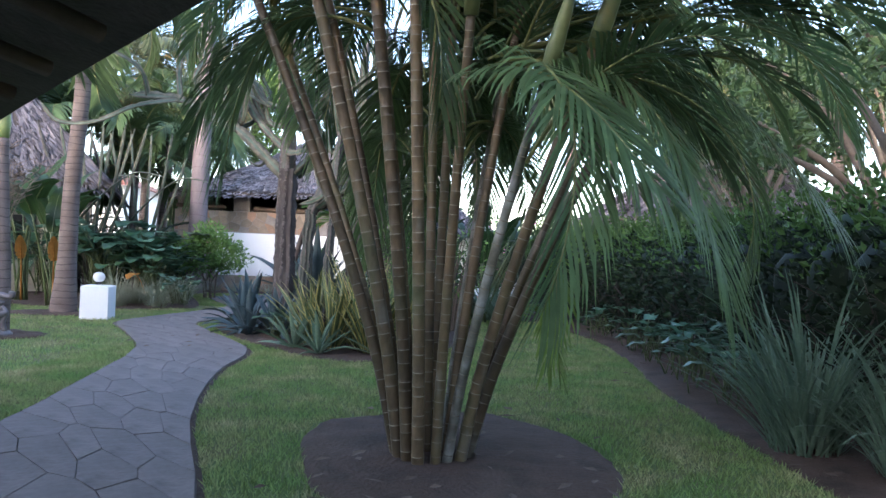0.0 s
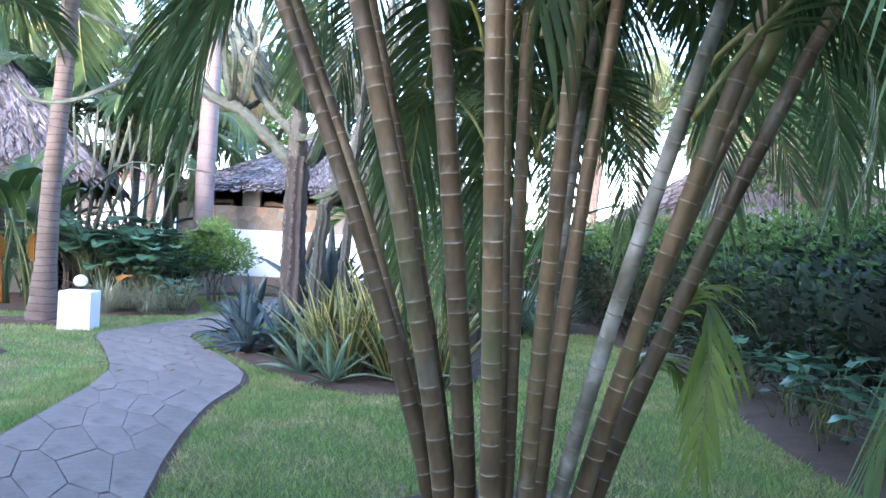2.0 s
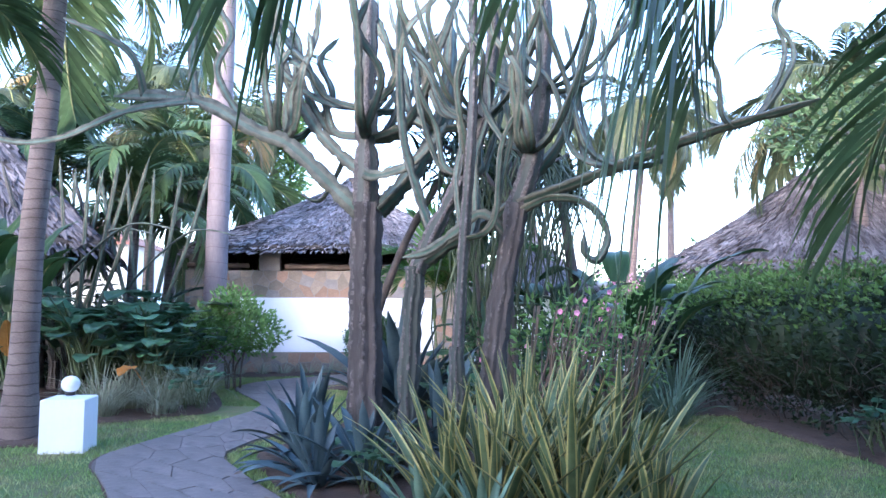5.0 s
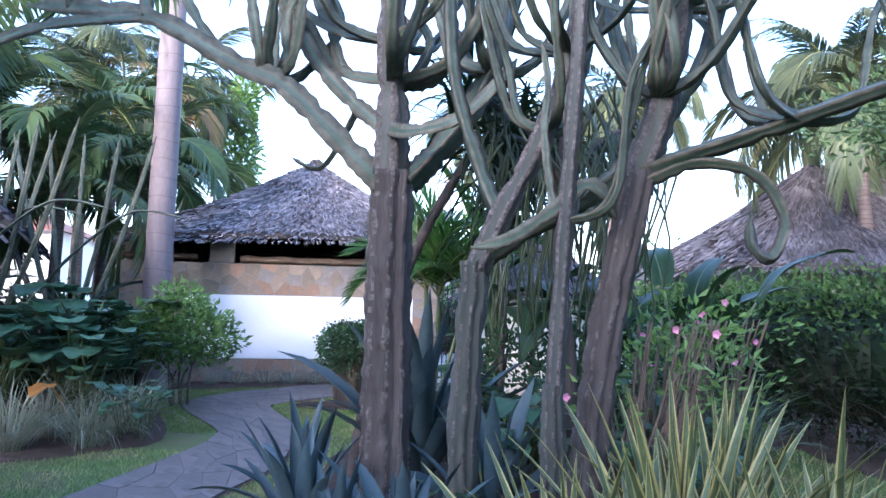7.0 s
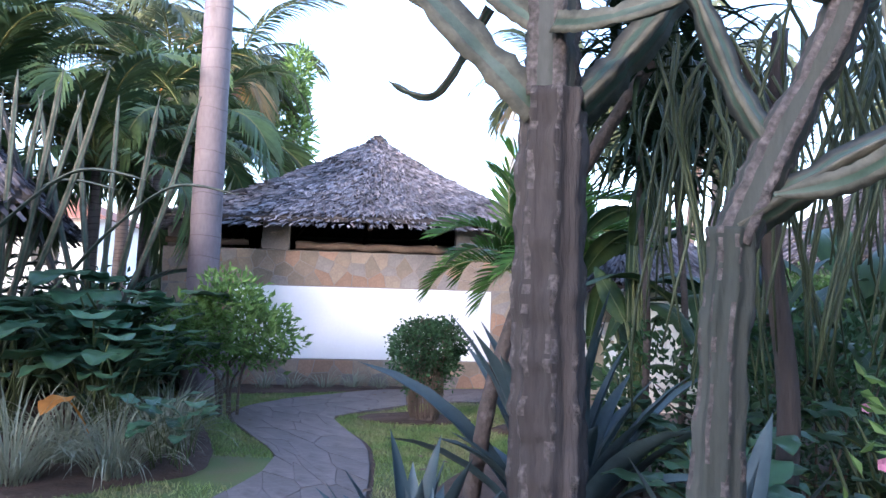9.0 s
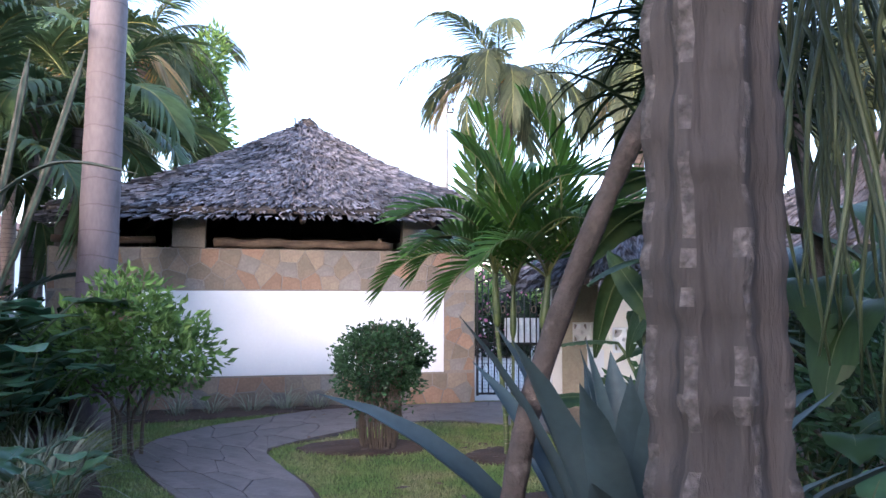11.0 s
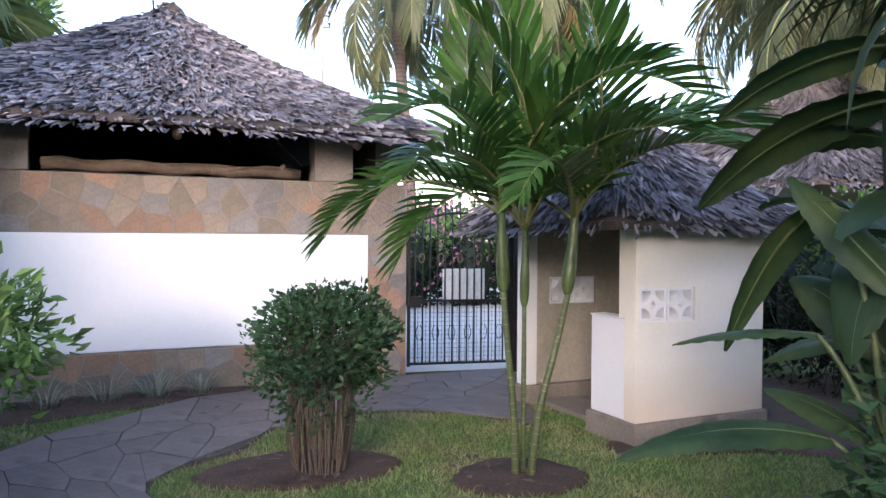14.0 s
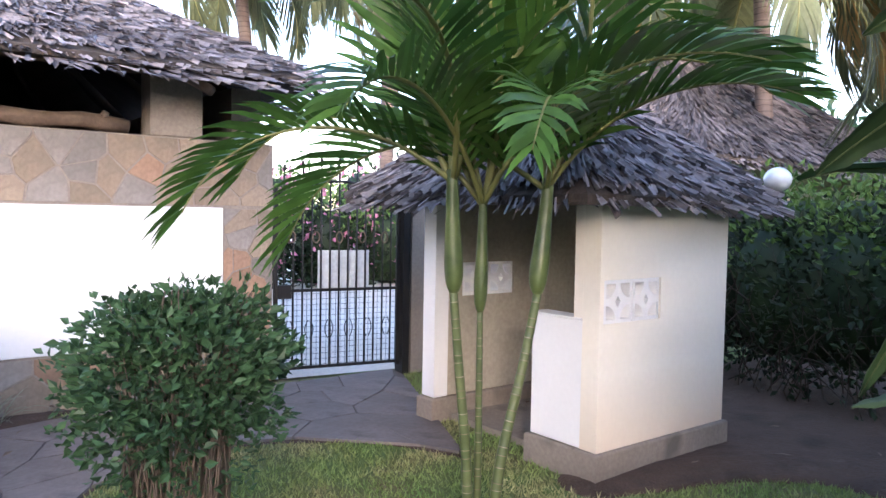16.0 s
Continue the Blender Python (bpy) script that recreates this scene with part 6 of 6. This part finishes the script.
for x, y, sd in ((-6.3, 11.9, 1), (-6.7, 12.5, 2)):
    rng = random.Random(40 + sd)
    ob = thing("bare_shrub", x, y, 0.02, 0, "leafless shrub with pale tangled twigs", "shrub")
    for j in range(18):
        a, r = rng.uniform(0, 6.28), rng.uniform(0.2, 0.6)
        h = rng.uniform(1.7, 2.6)
        sh = Shape()
        sh.tube(smooth_loop([(0, 0, 0), (0.1 * math.cos(a), 0.1 * math.sin(a), h * 0.55), (0.6 * r * math.cos(a + 0.3), 0.6 * r * math.sin(a + 0.3), h * 0.85), (r * math.cos(a), r * math.sin(a), h)], 5, False), [0.009 - 0.0004 * k for k in range(16)], 5)
        for _ in range(5):
            b, q = rng.uniform(0, 6.28), rng.uniform(0.6, 1)
            c = Vector((r * q * math.cos(a), r * q * math.sin(a), h * (0.7 + 0.3 * q)))
            sh.tube([c, c + Vector((0.12 * math.cos(b), 0.12 * math.sin(b), 0.05)), c + Vector((0.24 * math.cos(b + 0.5), 0.24 * math.sin(b + 0.5), 0.12))], [0.006, 0.005, 0.003], 4)
        part("branch", sh, BRANCH, ob)
# drooping needle-leaved tree over them
ob = thing("pandanus_tree", -0.25, 17.12, 0.02, 0, "screw-pine with drooping narrow leaves on a dark trunk", "tree")
sh = Shape()
sh.tube(smooth_loop([(0, 0, 0), (-0.05, 0, 1.2), (-0.2, -0.05, 2.4), (-0.35, -0.1, 3.3)], 6, False), [0.09 - 0.0015 * i for i in range(19)], 10)
part("trunk", sh, BARK_DARK, ob)
rng = random.Random(9)
sh = Shape()
for i in range(420):
    c = ((-0.35, -0.1, 3.3), (-0.7, -0.3, 3.2), (-0.1, 0.3, 3.0), (-0.95, -0.1, 2.95))[i % 4]
    blade(sh, (c[0] + rng.uniform(-0.1, 0.1), c[1] + rng.uniform(-0.1, 0.1), c[2] + rng.uniform(-0.1, 0.1)), rng.uniform(0, 6.28), rng.uniform(0.6, 1.8), rng.uniform(0.6, 1.1), 0.026, rng.uniform(0.9, 1.7), 0.2, 6)
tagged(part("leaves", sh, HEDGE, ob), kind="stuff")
sh = Shape()
sh.tube([(0, 0, 0), (0, 0, 0.02), (0, 0, 0.34), (0, 0, 0.38)], [0.05, 0.055, 0.04, 0.02], 12)
tagged(part("garden_bollard", sh, TERRA, m=pose(0.22, 18.06, 0.02)), "small terracotta garden light bollard under leaves", "garden light")


# ---- hedges and background growth ----
def mass(name, label, blobs, leaf, mats, seed, aspect=0.55, top=None, kind="stuff", shell=0.6, flower=None):
    rng, sh = random.Random(seed), Shape()
    for (cx, cy, cz, rx, ry, rz, n) in blobs:
        leaf_cloud(sh, (cx, cy, cz), (rx, ry, rz), n, leaf, rng, 0, shell, aspect, top)
        if flower:
            leaf_cloud(sh, (cx, cy, cz + rz * 0.25), (rx, ry, rz), n // 9, leaf * 0.8, rng, flower, 0.85, 0.8)
    core = Shape()
    for (cx, cy, cz, rx, ry, rz, n) in blobs:
        core.tube([(cx, cy, cz - rz * 0.7), (cx, cy, cz - rz * 0.3), (cx, cy, cz + rz * 0.3), (cx, cy, cz + rz * 0.55)], [0.3 * rx, 0.5 * rx, 0.5 * rx, 0.25 * rx], 10)
    ob = part(name, sh, mats, smooth=False)
    tagged(ob, label, "foliage", kind=kind)
    part("inner_branches", core, mats[0], ob)
    return ob


rng = random.Random(400)
line = smooth_loop([(3.7, 3.0), (3.55, 6.0), (3.3, 9.0), (3.15, 12.0), (2.8, 14.5), (2.2, 16.8), (1.95, 19.0), (1.75, 21.0), (2.0, 24.0)], 5, False)
blobs = []
for x, y in line:
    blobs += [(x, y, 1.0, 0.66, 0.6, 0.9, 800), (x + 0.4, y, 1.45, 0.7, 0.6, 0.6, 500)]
mass("hedge", "dense dark green hedge, sides coloured as shaded and top leaves as lit", blobs, 0.085, [HEDGE, HEDGE_LIT], 401, 0.55, top=1)
sh = Shape()
for i in range(900):
    q = rng.uniform(0, len(line) - 1.01)
    j = int(q)
    x, y = line[j][0] + (line[j + 1][0] - line[j][0]) * (q - j), line[j][1] + (line[j + 1][1] - line[j][1]) * (q - j)
    p, tw = Vector((x - rng.uniform(0.1, 0.5), y, rng.uniform(0.0, 0.9))), []
    d = Vector((rng.uniform(-0.5, 0.15), rng.uniform(-0.7, 0.7), rng.uniform(0.2, 1.0))).normalized()
    for k in range(5):
        tw.append(p.copy())
        d = (d + Vector((rng.gauss(0, 0.3), rng.gauss(0, 0.3), rng.gauss(0, 0.25)))).normalized()
        p = p + d * rng.uniform(0.08, 0.2)
    sh.tube(tw, [0.008, 0.007, 0.006, 0.004, 0.002], 4, cap=False)
tagged(part("hedge_twigs", sh, TWIG_DARK), "tangle of bare dark twigs through the hedge", "branches", kind="stuff")
for i, (x, y, s) in enumerate(((2.5, 10.2, 0.7), (2.5, 11.4, 0.7), (2.4, 12.6, 0.65), (2.5, 9.5, 0.75), (2.2, 13.9, 0.65), (2.6, 8.8, 0.6))):
    rng = random.Random(420 + i)
    ob = thing("broad_leaf_plant", x, y, 0.03, 0, "low green broad-leaved plant at the hedge foot", "plant", "plants at the hedge foot")
    kinds = [big_leaf(0.34, 0.26, 0.8, k + 19, 0.6, True, tilt=0.4 + 0.22 * k).data("leaf", [BROAD, CANE_GREEN]) for k in range(3)]
    for j in range(20):
        part("leaf", kinds[j % 3], None, ob, m=pose(rng.uniform(-0.15, 0.15), rng.uniform(-0.15, 0.15), rng.uniform(0, 0.2), 0, 0, j * 137.5) @ Matrix.Scale(s * rng.uniform(0.6, 1.1), 4))
# Dark leaves below and lighter ones on top paint the skylight on this mass.
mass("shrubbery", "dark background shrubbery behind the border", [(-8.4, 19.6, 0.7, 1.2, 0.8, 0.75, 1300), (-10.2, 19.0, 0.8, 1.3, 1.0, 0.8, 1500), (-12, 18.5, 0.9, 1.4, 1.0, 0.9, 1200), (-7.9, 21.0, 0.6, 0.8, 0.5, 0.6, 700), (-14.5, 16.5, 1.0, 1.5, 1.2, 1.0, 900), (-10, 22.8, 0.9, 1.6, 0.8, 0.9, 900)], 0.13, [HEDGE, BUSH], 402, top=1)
CYCAD = [frond(L=1.35, n=40, ll=0.26, lw=0.022, th0=1.05 - 0.18 * k, droop=1.3 + 0.2 * k, vee=0.25, hang=0.2, start=0.1, seed=80 + k, petiole=0.014).data("frond", [FROND_BLUE, FROND_BLUE]) for k in range(4)]
for i, (x, y, z, s) in enumerate(((-9.4, 18.6, 0.9, 1.3), (-8.3, 20.2, 0.8, 1.2), (-11.0, 17.4, 1.0, 1.4), (-7.7, 20.0, 0.5, 1.0), (-12.5, 16.4, 1.0, 1.3))):
    rng = random.Random(430 + i)
    ob = thing("cycad", x, y, 0, 0, "dark blue-green cycad with stiff feathery fronds", "cycad")
    sh = Shape()
    sh.tube([(0, 0, -0.02), (0, 0, z * 0.5), (0, 0, z)], [0.17, 0.16, 0.13], 12)
    part("trunk", sh, LOG, ob)
    for j in range(22):
        part("frond", CYCAD[j % 4], None, ob, m=pose(0, 0, z, rng.uniform(-10, 10), rng.uniform(-20, 25), j * 137.5) @ Matrix.Scale(s * rng.uniform(0.85, 1.1), 4))

for i, (x, y, h) in enumerate(((-9.3, 21.6, 3.4), (-10.6, 20.6, 4.0), (-12.0, 22.5, 4.6), (-8.7, 23.6, 4.2), (-13.5, 17.2, 4.4), (-9.8, 24.5, 5.2))):
    palm(x, y, [(0, 0, 0), (0.05, 0, h * 0.5), (0.1, 0, h)], [0.13, 0.1, 0.09], BARK_PALM, "garden palm with full dark green crown", fronds=14, fmesh=GREEN_FRONDS, seed=500 + i, spread=(-35, 40), scale=1.35, name="garden_palm")


def tree(x, y, h, label, blobs, leaf, mat, seed, r=0.16, name="tree", aspect=0.5):
    rng = random.Random(seed)
    ob = thing(name, x, y, 0, 0, label, "tree")
    sh = Shape()
    sh.tube(smooth_loop([(0, 0, -0.05), (0.1, 0, h * 0.3), (-0.05, 0.05, h * 0.6), (0.05, 0, h * 0.9)], 6, False), [r * (1.15 - 0.05 * i) for i in range(19)], 12)
    part("trunk", sh, BRANCH, ob)
    for k, b in enumerate(blobs[:7]):
        sh = Shape()
        sh.tube(smooth_loop([(0, 0, h * 0.4), (b[0] * 0.4, b[1] * 0.4, h * 0.4 + (b[2] - h * 0.4) * 0.6), (b[0], b[1], b[2])], 4, False), [r * 0.5 * (1 - 0.09 * i) for i in range(9)], 7)
        part("limb", sh, BRANCH, ob)
    sh = Shape()
    for b in blobs:
        leaf_cloud(sh, b[:3], b[3:6], b[6], leaf, rng, 0, 0.35, aspect)
    tagged(part("crown", sh, mat, ob, smooth=False), kind="stuff")
    return ob


def crown(rng, r, h, n, per):
    return [(rng.uniform(-r, r), rng.uniform(-r, r), h + rng.uniform(-0.35, 0.4) * r, r * rng.uniform(0.35, 0.6), r * rng.uniform(0.35, 0.6), r * rng.uniform(0.25, 0.42), per) for _ in range(n)]


rng = random.Random(450)
for i, (x, y, h, r) in enumerate(((6.5, 13.0, 5.0, 2.4), (6.0, 18.5, 4.6, 2.0), (7.5, 9.0, 5.5, 2.6), (11, 22, 6, 2.6), (-15, 15.5, 4.6, 2.4), (-17, 21.5, 5.0, 2.6), (5.5, 6.0, 5.0, 2.2), (5.2, 11.2, 3.6, 1.8), (5.0, 15.5, 3.6, 1.8))):
    tree(x, y, h, "leafy garden tree behind the hedge" if x > 0 else "leafy tree at the garden's far side", crown(rng, r, h, 9, 340), 0.15, TREE_LEAF, 460 + i)
tree(-8.4, 30.5, 7.6, "tall slim weeping columnar tree", [(0.1 * math.sin(k * 2), 0.1 * math.cos(k * 3), 1.5 + 0.62 * k, 0.85 - 0.05 * k, 0.85 - 0.05 * k, 0.7, 420) for k in range(11)], 0.24, SHRUB, 480, 0.12, "weeping_tree", 0.28)
# The next two masses also get lit tops by a lighter leaf colour.
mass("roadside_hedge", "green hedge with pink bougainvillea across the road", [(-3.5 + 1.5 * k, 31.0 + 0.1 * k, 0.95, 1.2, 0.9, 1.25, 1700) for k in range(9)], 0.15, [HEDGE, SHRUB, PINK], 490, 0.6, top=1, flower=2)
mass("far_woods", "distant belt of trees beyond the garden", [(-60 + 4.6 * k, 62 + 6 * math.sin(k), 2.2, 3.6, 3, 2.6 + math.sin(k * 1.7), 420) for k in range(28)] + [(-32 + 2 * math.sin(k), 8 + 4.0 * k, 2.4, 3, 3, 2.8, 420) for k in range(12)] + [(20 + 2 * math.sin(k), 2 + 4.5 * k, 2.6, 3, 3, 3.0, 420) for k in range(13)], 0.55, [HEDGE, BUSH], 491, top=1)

# ---- far roofs ----
def far_house(x, y, rz, hs, ht, eave, apex, label, seed, ridge=1.0, window=False):
    ob = thing("house", x, y, 0, rz, label, "house")
    sh = Shape()
    sh.box((-hs + 1.2, -ht + 1.2, -0.05), (hs - 1.2, ht - 1.2, eave + 0.5))
    # Outer walls take the darkened plaster to paint the shade beneath the eave.
    part("wall", sh, PLASTER_SHADED, ob, smooth=False)
    rf = new("roof")
    rf.parent = ob
    # Shade on the far roofs is painted through the darker strip material.
    thatch(rf, hs, ht, eave, apex, 0, seed, ridge=ridge, sag=0.15, strip=0.075, length=0.45, step=0.16, mat=THATCH_SHADED)
    if window:
        for k, wx in enumerate((-0.5, 1.6)):
            w = Shape()
            w.box((wx - 0.5, -ht + 1.14, 0.75), (wx + 0.5, -ht + 1.19, 1.75))
            part("window", w, IRON, ob, "dark shaded window", smooth=False)
    return ob


far_house(8.0, 27.5, 8, 4.4, 3.4, 2.5, 5.3, "thatched house beyond the hedge", 21, 0.8)
far_house(-12.6, 19.3, 25, 3.7, 3.4, 2.45, 6.6, "thatched cottage with cream walls among the plants", 22, 0.2, True)
ob = thing("tiled_house", -24, 42, 0, 10, "distant house with an orange tiled roof", "house")
sh = Shape()
sh.box((-5, -4, -0.05), (5, 4, 4.2))
part("wall", sh, CREAM, ob, smooth=False)
sh = Shape()
for a, b in (((-5.6, -4.6), (5.6, -4.6)), ((5.6, -4.6), (5.6, 4.6)), ((5.6, 4.6), (-5.6, 4.6)), ((-5.6, 4.6), (-5.6, -4.6))):
    sh.face([(*a, 4.1), (*b, 4.1), (0, 0, 6.6)])
part("roof", sh, TERRA, ob, smooth=False)
for wx in (-3, 0, 3):
    w = Shape()
    w.box((wx - 0.5, -4.05, 2.2), (wx + 0.5, -4.0, 3.5))
    part("window", w, IRON, ob, smooth=False)
sh = Shape()
sh.box((-16, 0, -0.05), (-5.32, 0.2, 0.55))
sh.box((-16, 0.02, 0.551), (-5.32, 0.18, 1.32))
bw = structure("wall_west", sh, WHITE, "low white boundary wall")
bw.matrix_basis = pose(-2.85, 22.55, 0, 0, 0, TURN_B)
pole = thing("utility_pole", -2.05, 37.1, 0, 0, "slim pale concrete utility pole with insulators", "pole")
sh = Shape()
sh.tube([(0, 0, -0.05), (0, 0, 5), (0, 0, 9.4)], [0.2, 0.16, 0.12], 10)
part("shaft", sh, CONCRETE_POLE, pole)
for k in range(4):
    sh = Shape()
    sh.tube([(0.1, -0.05, 8.0 + 0.35 * k), (0.3, -0.05, 8.0 + 0.35 * k), (0.3, -0.05, 8.15 + 0.35 * k)], [0.03, 0.03, 0.05], 8)
    part("insulator", sh, IRON, pole)

bench = thing("veranda_bench", -9.3, 15.1, 0, 8, "white wooden bench with teal cushions by the cottage", "bench")
for x in (-0.5, 0.0, 0.5):
    sh = Shape()
    sh.box((x - 0.03, -0.03, 0), (x + 0.03, 0.03, 1.42), bevel=0.004)
    part("upright", sh, WHITE, bench, smooth=False)
for z in (0.85, 1.12, 1.38):
    sh = Shape()
    sh.box((-0.469, -0.02, z - 0.025), (0.469, 0.02, z + 0.025), bevel=0.004)
    part("rail", sh, WHITE, bench, smooth=False)
for x in (-0.25, 0.25):
    sh = Shape()
    sh.box((x - 0.2, 0.03, 1.15), (x + 0.2, 0.1, 1.35), bevel=0.02)
    part("cushion", sh, TEAL, bench, "teal cushion")

# ---- carved figure by the near palm ----
sh = Shape()
sh.tube([(0, 0, 0), (0, 0, 0.03), (0, 0, 0.06)], [0.15, 0.15, 0.12], 10)
sh.tube(smooth_loop([(-0.07, 0.02, 0.05), (-0.09, 0.0, 0.2), (-0.05, -0.02, 0.33), (0.03, 0.0, 0.43)], 5, False), [0.03 + 0.004 * math.sin(i) for i in range(16)], 8)
sh.tube(smooth_loop([(0.08, 0.0, 0.05), (0.06, -0.02, 0.18), (0.09, 0.0, 0.28), (0.02, 0, 0.36)], 5, False), [0.028 for i in range(16)], 8)
sh.tube(smooth_loop([(-0.12, 0, 0.44), (0.0, -0.02, 0.5), (0.13, 0, 0.48), (0.15, 0, 0.55)], 5, False), [0.04 for i in range(16)], 8)
sh.tube(smooth_loop([(-0.1, 0, 0.3), (0.0, -0.05, 0.25), (0.1, 0, 0.3)], 5, False), [0.05 - 0.002 * abs(i - 5) for i in range(11)], 8)
tagged(part("carved_figure", sh, CARVED, m=pose(-5.58, 10.98, 0.03)), "small dark carved wooden figure on the lawn", "sculpture")

# ---- lawn blades, fallen leaves ----
def lawn(name, x0, x1, y0, y1, per_m2, seed, height):
    g = np.random.default_rng(seed)
    n = int((x1 - x0) * (y1 - y0) * per_m2)
    x, y = g.uniform(x0, x1, n), g.uniform(y0, y1, n)
    keep = ~inside(OUT_POLY, x, y)
    for p in BED_POLYS.values():
        keep &= ~inside(p, x, y)
    x, y = x[keep], y[keep]
    n = len(x)
    a, h, w = g.uniform(0, 6.283, n), height * g.uniform(0.4, 1.15, n), g.uniform(0.003, 0.0065, n)
    lean, b = h * g.uniform(0.2, 1.1, n), g.uniform(0, 6.283, n)
    v = np.zeros((n, 3, 3))
    v[:, 0] = np.stack([x - np.cos(a) * w, y - np.sin(a) * w, np.zeros(n)], 1)
    v[:, 1] = np.stack([x + np.cos(a) * w, y + np.sin(a) * w, np.zeros(n)], 1)
    v[:, 2] = np.stack([x + np.cos(b) * lean, y + np.sin(b) * lean, h], 1)
    me = bpy.data.meshes.new(name)
    me.from_pydata(v.reshape(-1, 3).tolist(), [], np.arange(3 * n).reshape(-1, 3).tolist())
    me.materials.append(BLADE)
    tagged(new(name, me), "short green lawn grass blades", "grass", kind="stuff")


lawn("grass", -4.0, 2.6, 3.5, 12.0, 3000, 1, 0.045)
lawn("grass", -10.0, -2.0, 6.0, 16.0, 1300, 2, 0.045)
lawn("grass", -4.2, 2.2, 12.0, 18.5, 1500, 3, 0.045)
lawn("grass", -7.5, 0.5, 17.0, 22.6, 3200, 4, 0.04)

rng = random.Random(700)
sh = Shape()
for key, n in (("clump", 50), ("island", 160), ("near_palm", 14), ("far_palm", 14), ("hedge", 120), ("bush", 22), ("trio", 14), ("guard", 60), ("wall_foot", 30), ("border", 60)):
    poly = BED_POLYS[key]
    xs, ys = [p[0] for p in poly], [p[1] for p in poly]
    for _ in range(n):
        x, y, a = rng.uniform(min(xs), max(xs)), rng.uniform(min(ys), max(ys)), rng.uniform(0, 6.28)
        l, w = rng.uniform(0.03, 0.075), rng.uniform(0.012, 0.028)
        c, d = Vector((x, y, 0.07)), Vector((math.cos(a), math.sin(a), 0))
        e = Vector((-d.y, d.x, 0))
        sh.face([c - d * l, c + e * w + Vector((0, 0, 0.012)), c + d * l + Vector((0, 0, 0.006)), c - e * w + Vector((0, 0, 0.004))])
tagged(part("leaf_litter", sh, LOG, smooth=False), "scattered dry brown leaf litter on the soil", "litter", kind="stuff")

# ---- stones of the path and the wall, piece by piece ----
rng = random.Random(600)
for poly in cells(float(RUN[-1]), 1.75, 0.56, rng, 0.85):
    q = shrink(poly, rng.uniform(0.002, 0.007))
    pts = [on_path(s, w / 1.75) for s, w in q]
    cx, cy = sum(p[0] for p in pts) / len(pts), sum(p[1] for p in pts) / len(pts)
    z = 0.026 + rng.uniform(-0.002, 0.002)
    sh = Shape()
    sh.prism([(x - cx, y - cy) for x, y in pts], -0.018, 0, inset=0.012)
    ob = part("flagstone", sh, FLAG, path, smooth=False, m=pose(cx, cy, z, rng.uniform(-0.25, 0.25), rng.uniform(-0.25, 0.25), 0))
for w, h, x0, z0, size in ((5.75, 0.56, -5.29, 1.635, 0.27), (5.75, 0.44, -5.29, 0.005, 0.26), (0.45, 1.14, 0.01, 0.475, 0.24), (1.1, 1.14, -5.29, 0.475, 0.26)):
    for poly in cells(w, h, size, rng, 0.75):
        q = shrink(poly, 0.008)
        cx, cz = sum(p[0] for p in q) / len(q), sum(p[1] for p in q) / len(q)
        sh = Shape()
        sh.prism([(x - cx, y - cz) for x, y in q], -0.002, 0.006, inset=0.03)
        part("stone", sh, rng.choice((WALLSTONE, WALLSTONE, WALLSTONE_RED, WALLSTONE_GREY)), wall, smooth=False, m=pose(x0 + cx, 0.0, z0 + cz, 90, 0, 0))
